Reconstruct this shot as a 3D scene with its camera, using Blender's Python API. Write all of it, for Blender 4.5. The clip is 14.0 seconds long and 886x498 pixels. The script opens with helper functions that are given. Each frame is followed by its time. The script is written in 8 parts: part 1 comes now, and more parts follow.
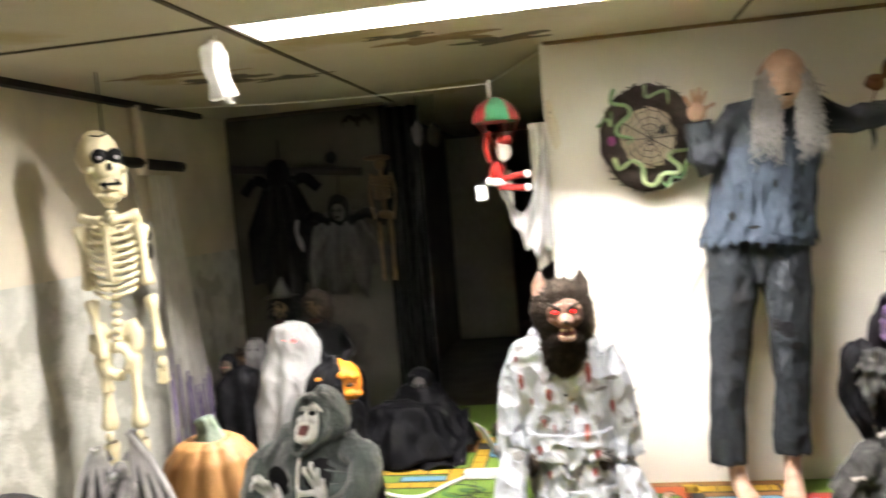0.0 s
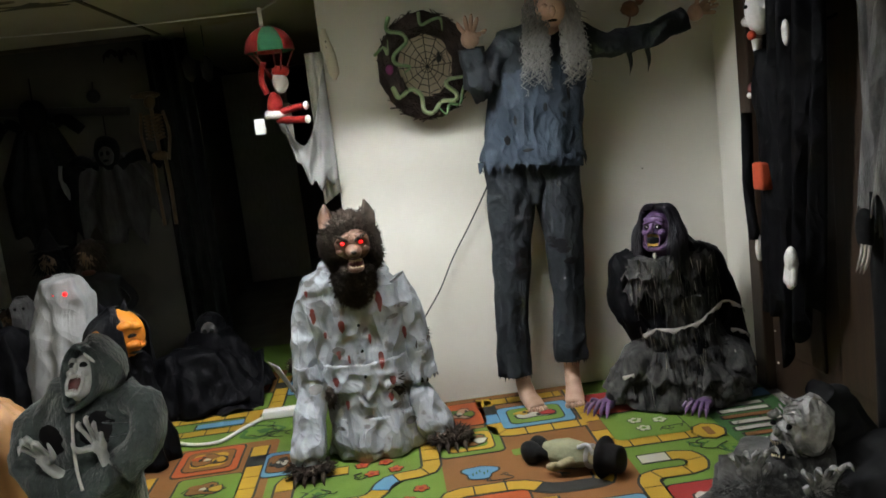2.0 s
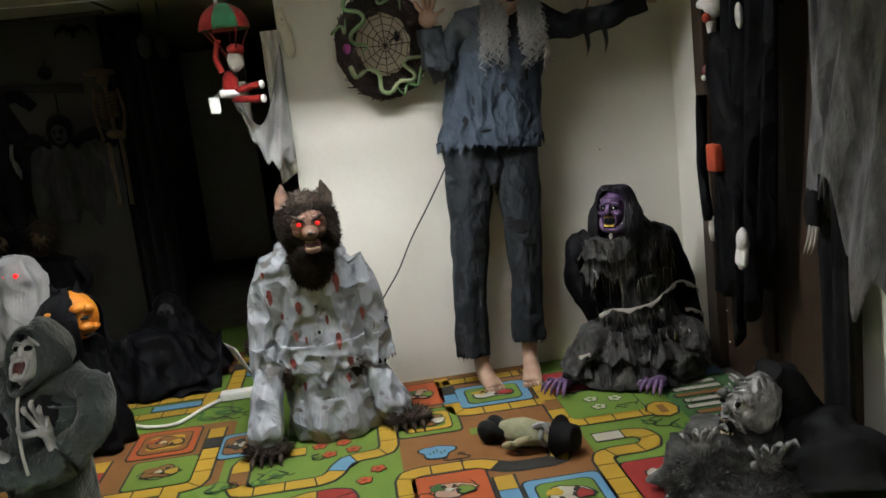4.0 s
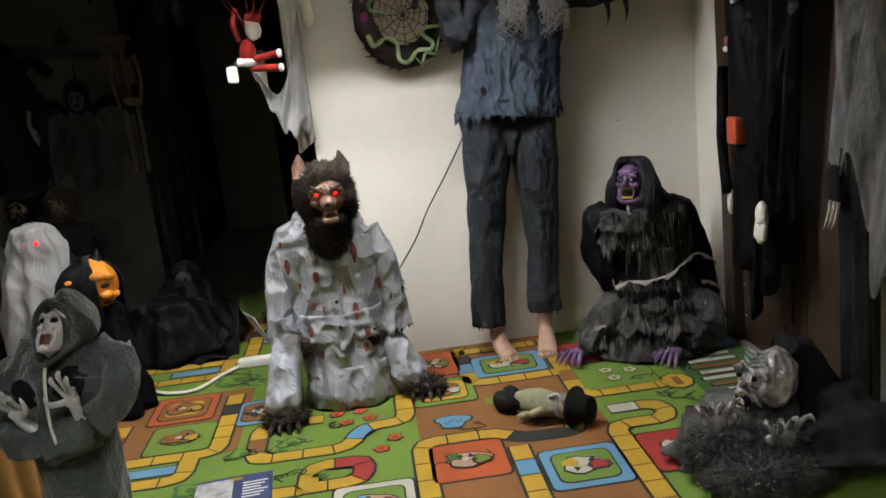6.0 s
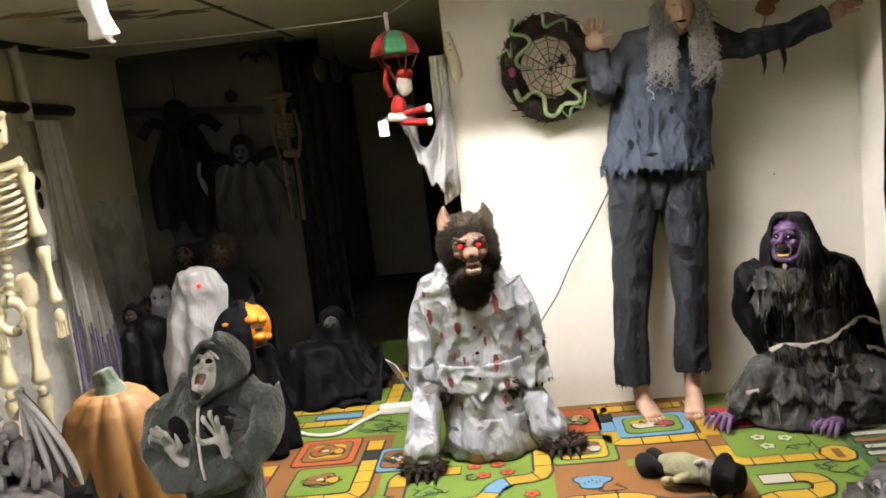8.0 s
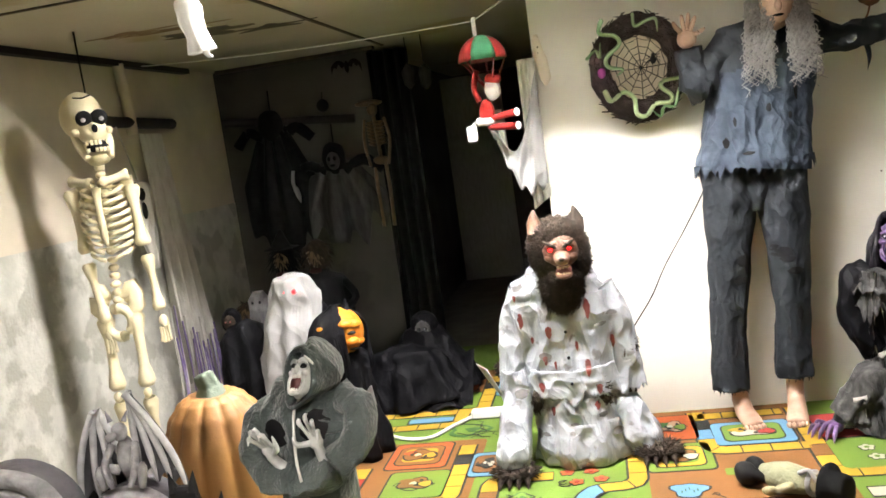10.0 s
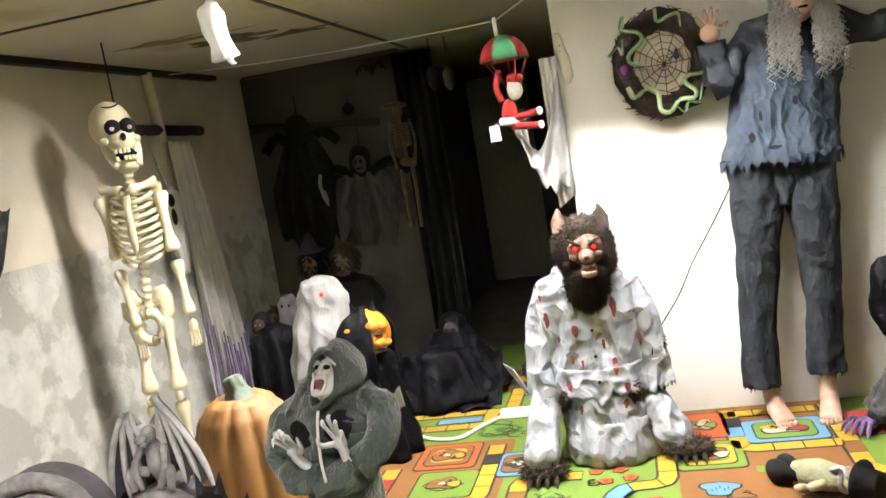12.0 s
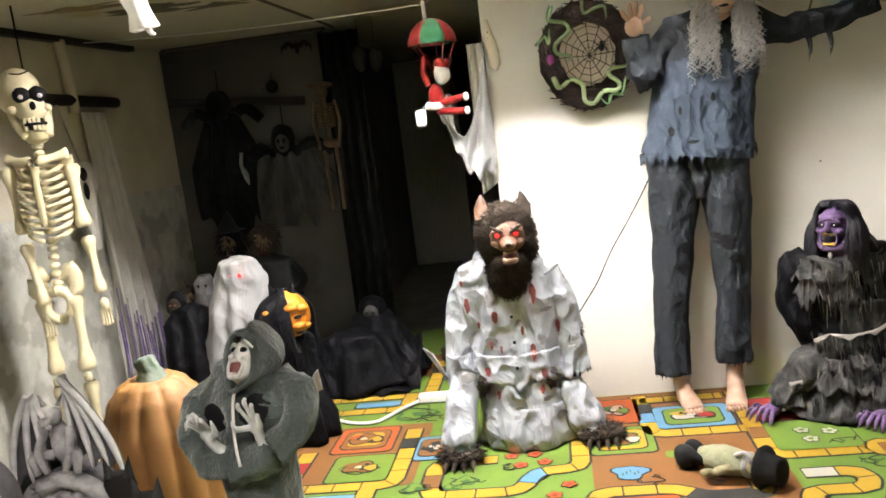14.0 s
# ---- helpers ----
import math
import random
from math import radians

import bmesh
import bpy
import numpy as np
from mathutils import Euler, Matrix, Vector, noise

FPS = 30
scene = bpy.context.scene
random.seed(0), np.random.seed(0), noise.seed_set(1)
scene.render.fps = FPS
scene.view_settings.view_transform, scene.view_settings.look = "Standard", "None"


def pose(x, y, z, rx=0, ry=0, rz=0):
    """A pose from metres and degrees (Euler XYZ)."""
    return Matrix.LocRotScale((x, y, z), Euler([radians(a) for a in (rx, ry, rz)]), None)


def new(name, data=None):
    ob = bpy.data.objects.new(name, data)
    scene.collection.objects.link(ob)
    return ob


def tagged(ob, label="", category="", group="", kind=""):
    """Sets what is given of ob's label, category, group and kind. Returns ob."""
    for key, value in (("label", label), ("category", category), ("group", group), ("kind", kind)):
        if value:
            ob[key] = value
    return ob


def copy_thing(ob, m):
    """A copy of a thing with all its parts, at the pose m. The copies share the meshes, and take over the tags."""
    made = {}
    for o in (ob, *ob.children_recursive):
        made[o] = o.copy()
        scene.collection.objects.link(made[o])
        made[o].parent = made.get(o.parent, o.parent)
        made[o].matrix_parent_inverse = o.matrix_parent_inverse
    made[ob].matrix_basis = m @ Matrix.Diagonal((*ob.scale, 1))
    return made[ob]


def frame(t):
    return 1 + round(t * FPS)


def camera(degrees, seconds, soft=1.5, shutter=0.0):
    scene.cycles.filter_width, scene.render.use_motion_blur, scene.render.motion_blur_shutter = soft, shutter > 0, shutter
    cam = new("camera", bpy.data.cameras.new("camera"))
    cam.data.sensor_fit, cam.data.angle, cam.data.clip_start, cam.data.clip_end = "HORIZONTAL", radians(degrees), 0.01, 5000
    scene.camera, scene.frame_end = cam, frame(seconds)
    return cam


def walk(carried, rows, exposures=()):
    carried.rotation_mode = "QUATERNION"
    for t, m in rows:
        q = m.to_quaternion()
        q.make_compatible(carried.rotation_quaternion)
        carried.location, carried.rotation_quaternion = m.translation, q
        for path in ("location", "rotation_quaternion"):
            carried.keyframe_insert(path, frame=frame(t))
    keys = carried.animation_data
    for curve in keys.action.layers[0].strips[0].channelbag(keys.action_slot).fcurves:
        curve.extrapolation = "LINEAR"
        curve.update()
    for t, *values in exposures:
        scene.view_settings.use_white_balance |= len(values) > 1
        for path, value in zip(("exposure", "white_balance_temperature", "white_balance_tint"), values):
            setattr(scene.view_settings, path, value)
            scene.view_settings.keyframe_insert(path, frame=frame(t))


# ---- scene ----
cam = camera(54.95, 14.0, soft=1.6, shutter=0.4)
PATH = [
    (0.0, pose(-0.0426, -0.0209, 1.3581, 86.642, 4.794, 9.760)),
    (0.5, pose(-0.0436, -0.0170, 1.3356, 85.126, 5.608, 1.385)),
    (0.6, pose(-0.0418, -0.0144, 1.3312, 85.012, 5.768, 1.238)),
    (1.0, pose(-0.0318, -0.0104, 1.3280, 85.153, 5.207, -0.361)),
    (1.5, pose(-0.0196, -0.0055, 1.3281, 83.058, 6.690, -3.579)),
    (2.0, pose(-0.0197, 0.0058, 1.3246, 81.112, 6.806, -4.457)),
    (2.5, pose(-0.0052, -0.0062, 1.3290, 79.925, 6.318, -4.031)),
    (3.0, pose(-0.0059, -0.0057, 1.3260, 79.525, 6.140, -4.394)),
    (3.5, pose(0.0002, -0.0063, 1.3261, 79.563, 7.609, -3.983)),
    (4.0, pose(0.0112, 0.0044, 1.3256, 79.476, 6.439, -6.781)),
    (6.5, pose(-0.0059, 0.0045, 1.3525, 77.061, 6.127, -4.896)),
    (7.0, pose(-0.0028, 0.0100, 1.3516, 78.086, 6.786, -2.086)),
    (7.5, pose(-0.0044, -0.0001, 1.3514, 80.377, 6.429, 2.002)),
    (8.0, pose(0.0093, 0.0058, 1.3570, 81.722, 6.561, 4.053)),
    (8.5, pose(0.0000, 0.0186, 1.3533, 82.468, 5.827, 7.295)),
    (9.0, pose(0.0055, 0.0069, 1.3611, 82.619, 7.231, 9.893)),
    (11.5, pose(0.0220, 0.0056, 1.3560, 82.934, 8.996, 9.900)),
    (12.0, pose(0.0400, 0.0038, 1.3552, 83.100, 9.242, 12.034)),
    (12.5, pose(0.0416, 0.0056, 1.3544, 83.063, 9.035, 10.737)),
    (13.0, pose(0.0383, 0.0059, 1.3552, 82.545, 8.601, 9.562)),
    (13.5, pose(0.0377, 0.0073, 1.3513, 82.129, 7.912, 8.652)),
    (14.0, pose(0.0356, 0.0138, 1.3549, 81.313, 7.039, 6.986)),
]
EXPOSURES = [(0.0, 0.72, 6500, 11), (0.5, 0.62, 6480, 11), (0.9, 0.36, 6450, 10), (1.5, -0.68, 6050, 6), (2.0, -1.02, 6000, 5), (4.2, -1.18, 6080, 6), (6.5, -0.86, 6250, 9), (7.0, -0.62, 6350, 10), (7.6, -0.24, 6550, 13), (8.5, 0.26, 6550, 13), (9.2, 0.58, 6500, 12), (11.5, 0.58, 6350, 11), (14.0, 0.34, 6450, 11)]
walk(cam, PATH, EXPOSURES)

# ---- light: one recessed twin-tube troffer, with an added unseen copy behind it ----
world = bpy.data.worlds.new("dark_house")
world.use_nodes = True
world.node_tree.nodes["Background"].inputs[0].default_value = (0.9, 0.85, 0.7, 1)
world.node_tree.nodes["Background"].inputs[1].default_value = 0.002
scene.world = world
TUBE_POWER = 380.0

from mathutils.bvhtree import BVHTree

# ---- materials ----
def mat(name, col, rough=0.8, col2=None, scale=8.0, mix=0.5, bump=0.15, bscale=60.0, metal=0.0, col3=None, scale3=2.0, edge3=0.6, sheen=0.0, alpha=None, emit=None, power=0.0, stretch=None, spec=0.5, fold=None):
    m = bpy.data.materials.new(name)
    m.use_nodes = True
    nt = m.node_tree
    b = nt.nodes["Principled BSDF"]
    b.inputs["Roughness"].default_value = rough
    b.inputs["Metallic"].default_value = metal
    b.inputs["Specular IOR Level"].default_value = spec
    b.inputs["Base Color"].default_value = (*col, 1)
    if sheen:
        b.inputs["Sheen Weight"].default_value = sheen
    tc = nt.nodes.new("ShaderNodeTexCoord")
    mp = nt.nodes.new("ShaderNodeMapping")
    nt.links.new(tc.outputs["Object"], mp.inputs["Vector"])
    if stretch:
        mp.inputs["Scale"].default_value = stretch
    src = mp.outputs["Vector"]
    if col2:
        n = nt.nodes.new("ShaderNodeTexNoise")
        n.inputs["Scale"].default_value, n.inputs["Detail"].default_value = scale, 6
        r = nt.nodes.new("ShaderNodeMapRange")
        r.inputs[1].default_value, r.inputs[2].default_value = 0.5 - 0.22, 0.5 + 0.22
        nt.links.new(src, n.inputs["Vector"])
        nt.links.new(n.outputs["Fac"], r.inputs[0])
        mx = nt.nodes.new("ShaderNodeMix")
        mx.data_type = "RGBA"
        mx.inputs[6].default_value, mx.inputs[7].default_value = (*col, 1), (*col2, 1)
        mu = nt.nodes.new("ShaderNodeMath")
        mu.operation = "MULTIPLY"
        mu.inputs[1].default_value = mix * 2
        mu.use_clamp = True
        nt.links.new(r.outputs[0], mu.inputs[0])
        nt.links.new(mu.outputs[0], mx.inputs[0])
        out = mx.outputs[2]
        if col3:
            n3 = nt.nodes.new("ShaderNodeTexNoise")
            n3.inputs["Scale"].default_value, n3.inputs["Detail"].default_value = scale3, 4
            nt.links.new(src, n3.inputs["Vector"])
            r3 = nt.nodes.new("ShaderNodeMapRange")
            r3.inputs[1].default_value, r3.inputs[2].default_value = edge3, edge3 + 0.06
            nt.links.new(n3.outputs["Fac"], r3.inputs[0])
            m3 = nt.nodes.new("ShaderNodeMix")
            m3.data_type = "RGBA"
            m3.inputs[7].default_value = (*col3, 1)
            nt.links.new(r3.outputs[0], m3.inputs[0])
            nt.links.new(out, m3.inputs[6])
            out = m3.outputs[2]
        nt.links.new(out, b.inputs["Base Color"])
    if bump:
        nb = nt.nodes.new("ShaderNodeTexNoise")
        nb.inputs["Scale"].default_value, nb.inputs["Detail"].default_value = bscale, 5
        nt.links.new(src, nb.inputs["Vector"])
        bp = nt.nodes.new("ShaderNodeBump")
        bp.inputs["Strength"].default_value, bp.inputs["Distance"].default_value = bump, 0.01
        nt.links.new(nb.outputs["Fac"], bp.inputs["Height"])
        nt.links.new(bp.outputs["Normal"], b.inputs["Normal"])
        if fold:
            # crumpled cloth: faceted creases at two sizes over warped coordinates
            wn = nt.nodes.new("ShaderNodeTexNoise")
            wn.inputs["Scale"].default_value, wn.inputs["Detail"].default_value = fold[0] * 0.5, 2
            ws = nt.nodes.new("ShaderNodeVectorMath")
            ws.operation = "MULTIPLY_ADD"
            ws.inputs[1].default_value = (1.6 / fold[0],) * 3
            mf = nt.nodes.new("ShaderNodeMapping")
            mf.inputs["Scale"].default_value = (1.2, 1.2, 0.62)
            mf.inputs["Rotation"].default_value = (0.2, 0.45, 0.3)
            nt.links.new(tc.outputs["Object"], wn.inputs["Vector"])
            nt.links.new(wn.outputs["Color"], ws.inputs[0])
            nt.links.new(tc.outputs["Object"], ws.inputs[2])
            nt.links.new(ws.outputs[0], mf.inputs["Vector"])
            last = bp
            for mult, deep in ((1.0, 0.50), (2.3, 0.32)):
                vo = nt.nodes.new("ShaderNodeTexVoronoi")
                vo.inputs["Scale"].default_value = fold[0] * mult
                nt.links.new(mf.outputs["Vector"], vo.inputs["Vector"])
                bf = nt.nodes.new("ShaderNodeBump")
                bf.inputs["Strength"].default_value, bf.inputs["Distance"].default_value = fold[1], deep / (fold[0] * mult)
                nt.links.new(vo.outputs["Distance"], bf.inputs["Height"])
                nt.links.new(bf.outputs["Normal"], last.inputs["Normal"])
                last = bf
    if alpha is not None:
        na = nt.nodes.new("ShaderNodeTexNoise")
        na.inputs["Scale"].default_value, na.inputs["Detail"].default_value = 22, 3
        ra = nt.nodes.new("ShaderNodeMapRange")
        ra.inputs[1].default_value, ra.inputs[2].default_value = 0.3, 0.7
        ra.inputs[3].default_value, ra.inputs[4].default_value = max(0, alpha - 0.25), min(1, alpha + 0.25)
        nt.links.new(src, na.inputs["Vector"])
        nt.links.new(na.outputs["Fac"], ra.inputs[0])
        nt.links.new(ra.outputs[0], b.inputs["Alpha"])
    if emit:
        b.inputs["Emission Color"].default_value = (*emit, 1)
        b.inputs["Emission Strength"].default_value = power
    return m

M_WALL = mat("white_wall_paint", (0.74, 0.72, 0.65), 0.75, (0.68, 0.65, 0.57), 2.2, 0.5, 0.10, 35, col3=(0.60, 0.55, 0.42), scale3=1.3, edge3=0.66)
# back wall's shade is put into this darkened base colour, with darker mottling
M_BACK = mat("shaded_back_wall", (0.080, 0.075, 0.060), 0.9, (0.038, 0.034, 0.027), 2.2, 0.5, 0.2, 30, col3=(0.04, 0.037, 0.03), scale3=1.7, edge3=0.55)
M_CREAM = mat("cream_wall_paint", (0.70, 0.63, 0.50), 0.8, (0.52, 0.47, 0.36), 3, 0.5, 0.15, 30)
M_DADO = mat("grey_stucco_paper", (0.64, 0.63, 0.56), 0.85, (0.47, 0.47, 0.41), 12, 0.5, 0.5, 60, col3=(0.40, 0.39, 0.33), scale3=5, edge3=0.50)
M_CEIL = mat("stained_ceiling_board", (0.52, 0.48, 0.38), 0.85, (0.48, 0.43, 0.31), 2.5, 0.5, 0.1, 50, col3=(0.40, 0.33, 0.18), scale3=1.1, edge3=0.62)
M_MOULD = mat("ceiling_mould", (0.05, 0.05, 0.05), 0.9, (0.16, 0.13, 0.07), 9, 0.5, 0.1, 50)
M_BROWNSTAIN = mat("brown_water_stain", (0.16, 0.10, 0.05), 0.9, (0.30, 0.22, 0.11), 9, 0.5, 0.1, 50)
M_JOINT = mat("dark_joint", (0.05, 0.04, 0.03), 0.9, (0.10, 0.08, 0.05), 20, 0.5)
M_WOOD = mat("dark_brown_door_wood", (0.036, 0.020, 0.010), 0.5, (0.02, 0.011, 0.006), 3, 0.6, 0.15, 25, stretch=(12, 12, 1))
M_BLACKWOOD = mat("black_pole", (0.010, 0.008, 0.007), 0.7, (0.022, 0.017, 0.013), 8, 0.4)
M_FLOOR = mat("grey_concrete", (0.16, 0.15, 0.13), 0.9, (0.10, 0.09, 0.08), 6, 0.5, 0.3, 40)
# corridor walls: the darkness in there is put into their colour
M_SHADE = mat("shaded_corridor_wall", (0.12, 0.10, 0.085), 0.9, (0.075, 0.063, 0.053), 4, 0.5)
M_STEEL = mat("white_enamel", (0.85, 0.84, 0.8), 0.4, (0.75, 0.74, 0.7), 10, 0.3, 0.02)
M_FILLTUBE = mat("weak_fill_tube", (1, 1, 1), 0.4, bump=0, emit=(1.0, 0.93, 0.86), power=TUBE_POWER * 0.42)
M_TUBE = mat("lit_tube", (1, 1, 1), 0.4, bump=0, emit=(1.0, 0.95, 0.92), power=TUBE_POWER)
# soft figures
M_GOWN = mat("bloody_white_gown", (0.37, 0.39, 0.42), 0.42, (0.26, 0.275, 0.295), 10, 0.5, 0.15, 60, col3=(0.15, 0.145, 0.14), scale3=12, edge3=0.61, fold=(10, 0.75))
M_BLOOD = mat("dried_blood", (0.20, 0.035, 0.028), 0.6, (0.10, 0.025, 0.02), 30, 0.5)
M_FUR = mat("dark_brown_fur", (0.016, 0.012, 0.009), 0.95, (0.040, 0.029, 0.021), 40, 0.5, 0.8, 90, spec=0.2)
M_SNOUT = mat("tan_rubber_face", (0.17, 0.085, 0.05), 0.5, (0.06, 0.028, 0.018), 25, 0.5, 0.4, 70)
M_MOUTH = mat("dark_red_mouth", (0.10, 0.012, 0.012), 0.4, (0.05, 0.008, 0.008), 30, 0.5)
M_TEETH = mat("old_teeth", (0.60, 0.50, 0.32), 0.4, (0.45, 0.35, 0.2), 40, 0.4, 0.05)
M_REDEYE = mat("red_diode", (0.8, 0.02, 0.02), 0.3, bump=0, emit=(1, 0.01, 0.01), power=3.5)
M_DENIM = mat("blue_cotton_shirt", (0.029, 0.039, 0.054), 0.85, (0.018, 0.024, 0.034), 9, 0.5, 0.25, 60, col3=(0.038, 0.050, 0.067), scale3=5, edge3=0.57, spec=0.2, fold=(12, 0.6))
M_TROUSER = mat("charcoal_trousers", (0.0135, 0.0160, 0.0195), 0.85, (0.009, 0.011, 0.0135), 7, 0.5, 0.2, 70, spec=0.2, fold=(13, 0.5))
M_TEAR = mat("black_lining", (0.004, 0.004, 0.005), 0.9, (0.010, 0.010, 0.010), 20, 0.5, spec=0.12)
M_SKIN = mat("waxy_skin", (0.45, 0.30, 0.215), 0.55, (0.32, 0.19, 0.125), 18, 0.5, 0.3, 60)
M_HAIR = mat("grey_synthetic_hair", (0.33, 0.315, 0.295), 0.32, (0.15, 0.14, 0.125), 30, 0.5, 0.3, 120, stretch=(3, 3, 0.5))
M_PURPLE = mat("purple_rubber_skin", (0.17, 0.095, 0.22), 0.45, (0.045, 0.024, 0.065), 20, 0.5, 0.5, 50)
M_BLACKHAIR = mat("black_glossy_hair", (0.006, 0.005, 0.008), 0.36, (0.012, 0.009, 0.015), 20, 0.5, 0.5, 60, stretch=(6, 6, 0.6))
M_RAG = mat("grey_ragged_gauze", (0.080, 0.077, 0.073), 0.95, (0.020, 0.020, 0.020), 10, 0.6, 0.5, 60, stretch=(3, 3, 1), spec=0.2, fold=(9, 0.6))
M_SHROUD = mat("grey_thin_cloth", (0.21, 0.205, 0.205), 0.95, (0.07, 0.068, 0.07), 6, 0.6, 0.6, 45, stretch=(3, 3, 1), fold=(6, 0.6))
M_HEM = mat("pale_torn_hem", (0.34, 0.31, 0.28), 0.9, (0.22, 0.2, 0.18), 20, 0.5)
M_YTEETH = mat("yellow_teeth", (0.55, 0.36, 0.06), 0.4, (0.4, 0.24, 0.04), 40, 0.4, 0.05)
M_EYE = mat("white_glass_eye", (0.5, 0.46, 0.46), 0.2, (0.4, 0.36, 0.36), 40, 0.3, 0)
M_BONE = mat("cream_plastic_bone", (0.76, 0.69, 0.48), 0.45, (0.62, 0.53, 0.30), 12, 0.4, 0.25, 50)
M_BLACK = mat("black_paint", (0.006, 0.006, 0.006), 0.75, (0.012, 0.012, 0.012), 20, 0.4, spec=0.15)
M_ROBE = mat("black_satin", (0.0020, 0.0020, 0.0025), 0.62, (0.0042, 0.0042, 0.0052), 9, 0.5, 0.2, 30, spec=0.06, fold=(8, 0.45))
M_PUMPKIN = mat("orange_foam_pumpkin", (0.29, 0.140, 0.036), 0.6, (0.23, 0.100, 0.024), 5, 0.5, 0.12, 40, col3=(0.39, 0.19, 0.060), scale3=5, edge3=0.58)
M_STEM = mat("grey_green_stem", (0.16, 0.20, 0.15), 0.8, (0.09, 0.12, 0.09), 20, 0.5, 0.4, 60)
M_ORANGE = mat("orange_latex", (0.62, 0.24, 0.02), 0.45, (0.5, 0.15, 0.01), 14, 0.5, 0.3, 40)
M_VELVET = mat("grey_green_velour", (0.056, 0.072, 0.068), 0.95, (0.018, 0.025, 0.024), 11, 0.5, 0.7, 110, sheen=0.35, fold=(8, 0.4))
M_SILVER = mat("silvered_rubber", (0.58, 0.58, 0.57), 0.38, (0.16, 0.16, 0.16), 34, 0.4, 0.4, 60, metal=0.15)
M_CORD = mat("white_cord", (0.75, 0.74, 0.7), 0.5, (0.62, 0.6, 0.56), 10, 0.4, 0.02)
M_STONE = mat("grey_foam_stone", (0.060, 0.057, 0.066), 0.85, (0.10, 0.095, 0.105), 26, 0.5, 0.5, 70)
M_STONEHI = mat("drybrushed_grey", (0.42, 0.41, 0.425), 0.85, (0.13, 0.127, 0.135), 26, 0.5, 0.5, 70)
M_STONERIB = mat("pale_drybrushed_ridge", (0.72, 0.71, 0.72), 0.85, (0.48, 0.47, 0.49), 30, 0.5, 0.4, 70)
M_SHEET = mat("white_sheet", (0.33, 0.325, 0.32), 0.75, (0.23, 0.225, 0.22), 7, 0.5, 0.25, 18, spec=0.2, fold=(6, 0.5))
M_GAUZE = mat("pale_gauze", (0.62, 0.60, 0.55), 0.9, (0.5, 0.48, 0.42), 12, 0.5, 0.4, 60, stretch=(4, 4, 1))
# gauze dimmed for the unlit back of the room: shade put into its grey
M_DIMGAUZE = mat("dimmed_gauze", (0.060, 0.058, 0.056), 0.95, (0.03, 0.029, 0.028), 10, 0.5, 0.4, 60, stretch=(4, 4, 1), spec=0.2)
M_ZGREY = mat("wet_grey_rubber", (0.38, 0.37, 0.365), 0.22, (0.09, 0.087, 0.084), 26, 0.5, 0.7, 55, fold=(26, 0.9))
M_MAROON = mat("dark_maroon_cloth", (0.045, 0.006, 0.006), 0.9, (0.025, 0.004, 0.004), 20, 0.5)
M_WING = mat("mid_grey_foam", (0.10, 0.097, 0.105), 0.85, (0.045, 0.043, 0.048), 22, 0.5, 0.5, 70)
M_GREYPILE = mat("grey_pile", (0.085, 0.083, 0.080), 0.95, (0.030, 0.030, 0.029), 24, 0.5, 0.6, 60, spec=0.2)
M_RED = mat("red_felt", (0.19, 0.012, 0.010), 0.95, (0.11, 0.007, 0.007), 20, 0.5, 0.3, 90, spec=0.2)
M_ORRED = mat("orange_red_satin", (0.38, 0.05, 0.012), 0.7, (0.28, 0.03, 0.01), 20, 0.5)
M_GREEN = mat("green_felt", (0.018, 0.12, 0.05), 0.95, (0.010, 0.075, 0.03), 20, 0.5, 0.3, 90)
M_WHITE = mat("white_fleece", (0.75, 0.73, 0.7), 0.95, (0.62, 0.6, 0.57), 30, 0.5, 0.5, 80)
M_TWIG = mat("dark_twigs", (0.020, 0.013, 0.010), 0.95, (0.009, 0.006, 0.005), 30, 0.5, 1.0, 60, spec=0.1)
M_SNAKE = mat("green_rubber_snake", (0.07, 0.17, 0.06), 0.4, (0.20, 0.28, 0.13), 22, 0.5, 0.2, 70)
M_SNAKEPALE = mat("pale_rubber_snake", (0.36, 0.44, 0.25), 0.4, (0.16, 0.26, 0.10), 22, 0.5, 0.2, 70)
M_DISC = mat("tan_canvas", (0.40, 0.34, 0.26), 0.9, (0.3, 0.25, 0.18), 10, 0.5, 0.3, 80)
M_PURPLEBIT = mat("purple_flower", (0.20, 0.02, 0.16), 0.8, (0.12, 0.01, 0.1), 20, 0.5)
M_ROSE = mat("dried_rose", (0.20, 0.09, 0.035), 0.9, (0.1, 0.04, 0.02), 25, 0.5, 0.5, 60)
M_TAN = mat("tan_plush", (0.32, 0.27, 0.17), 0.95, (0.22, 0.2, 0.1), 18, 0.5, 0.6, 70)
M_OLIVE = mat("olive_jersey", (0.27, 0.27, 0.165), 0.95, (0.19, 0.195, 0.12), 18, 0.5, 0.6, 70)
M_LILAC = mat("purple_tinsel", (0.13, 0.07, 0.30), 0.5, (0.30, 0.26, 0.34), 25, 0.5)
M_GOLD = mat("bronze_plastic", (0.14, 0.085, 0.03), 0.5, (0.06, 0.035, 0.014), 20, 0.5, 0.3, 60)
M_BLISTER = mat("navy_printed_card", (0.025, 0.035, 0.09), 0.3, (0.05, 0.06, 0.13), 12, 0.5, 0.05)
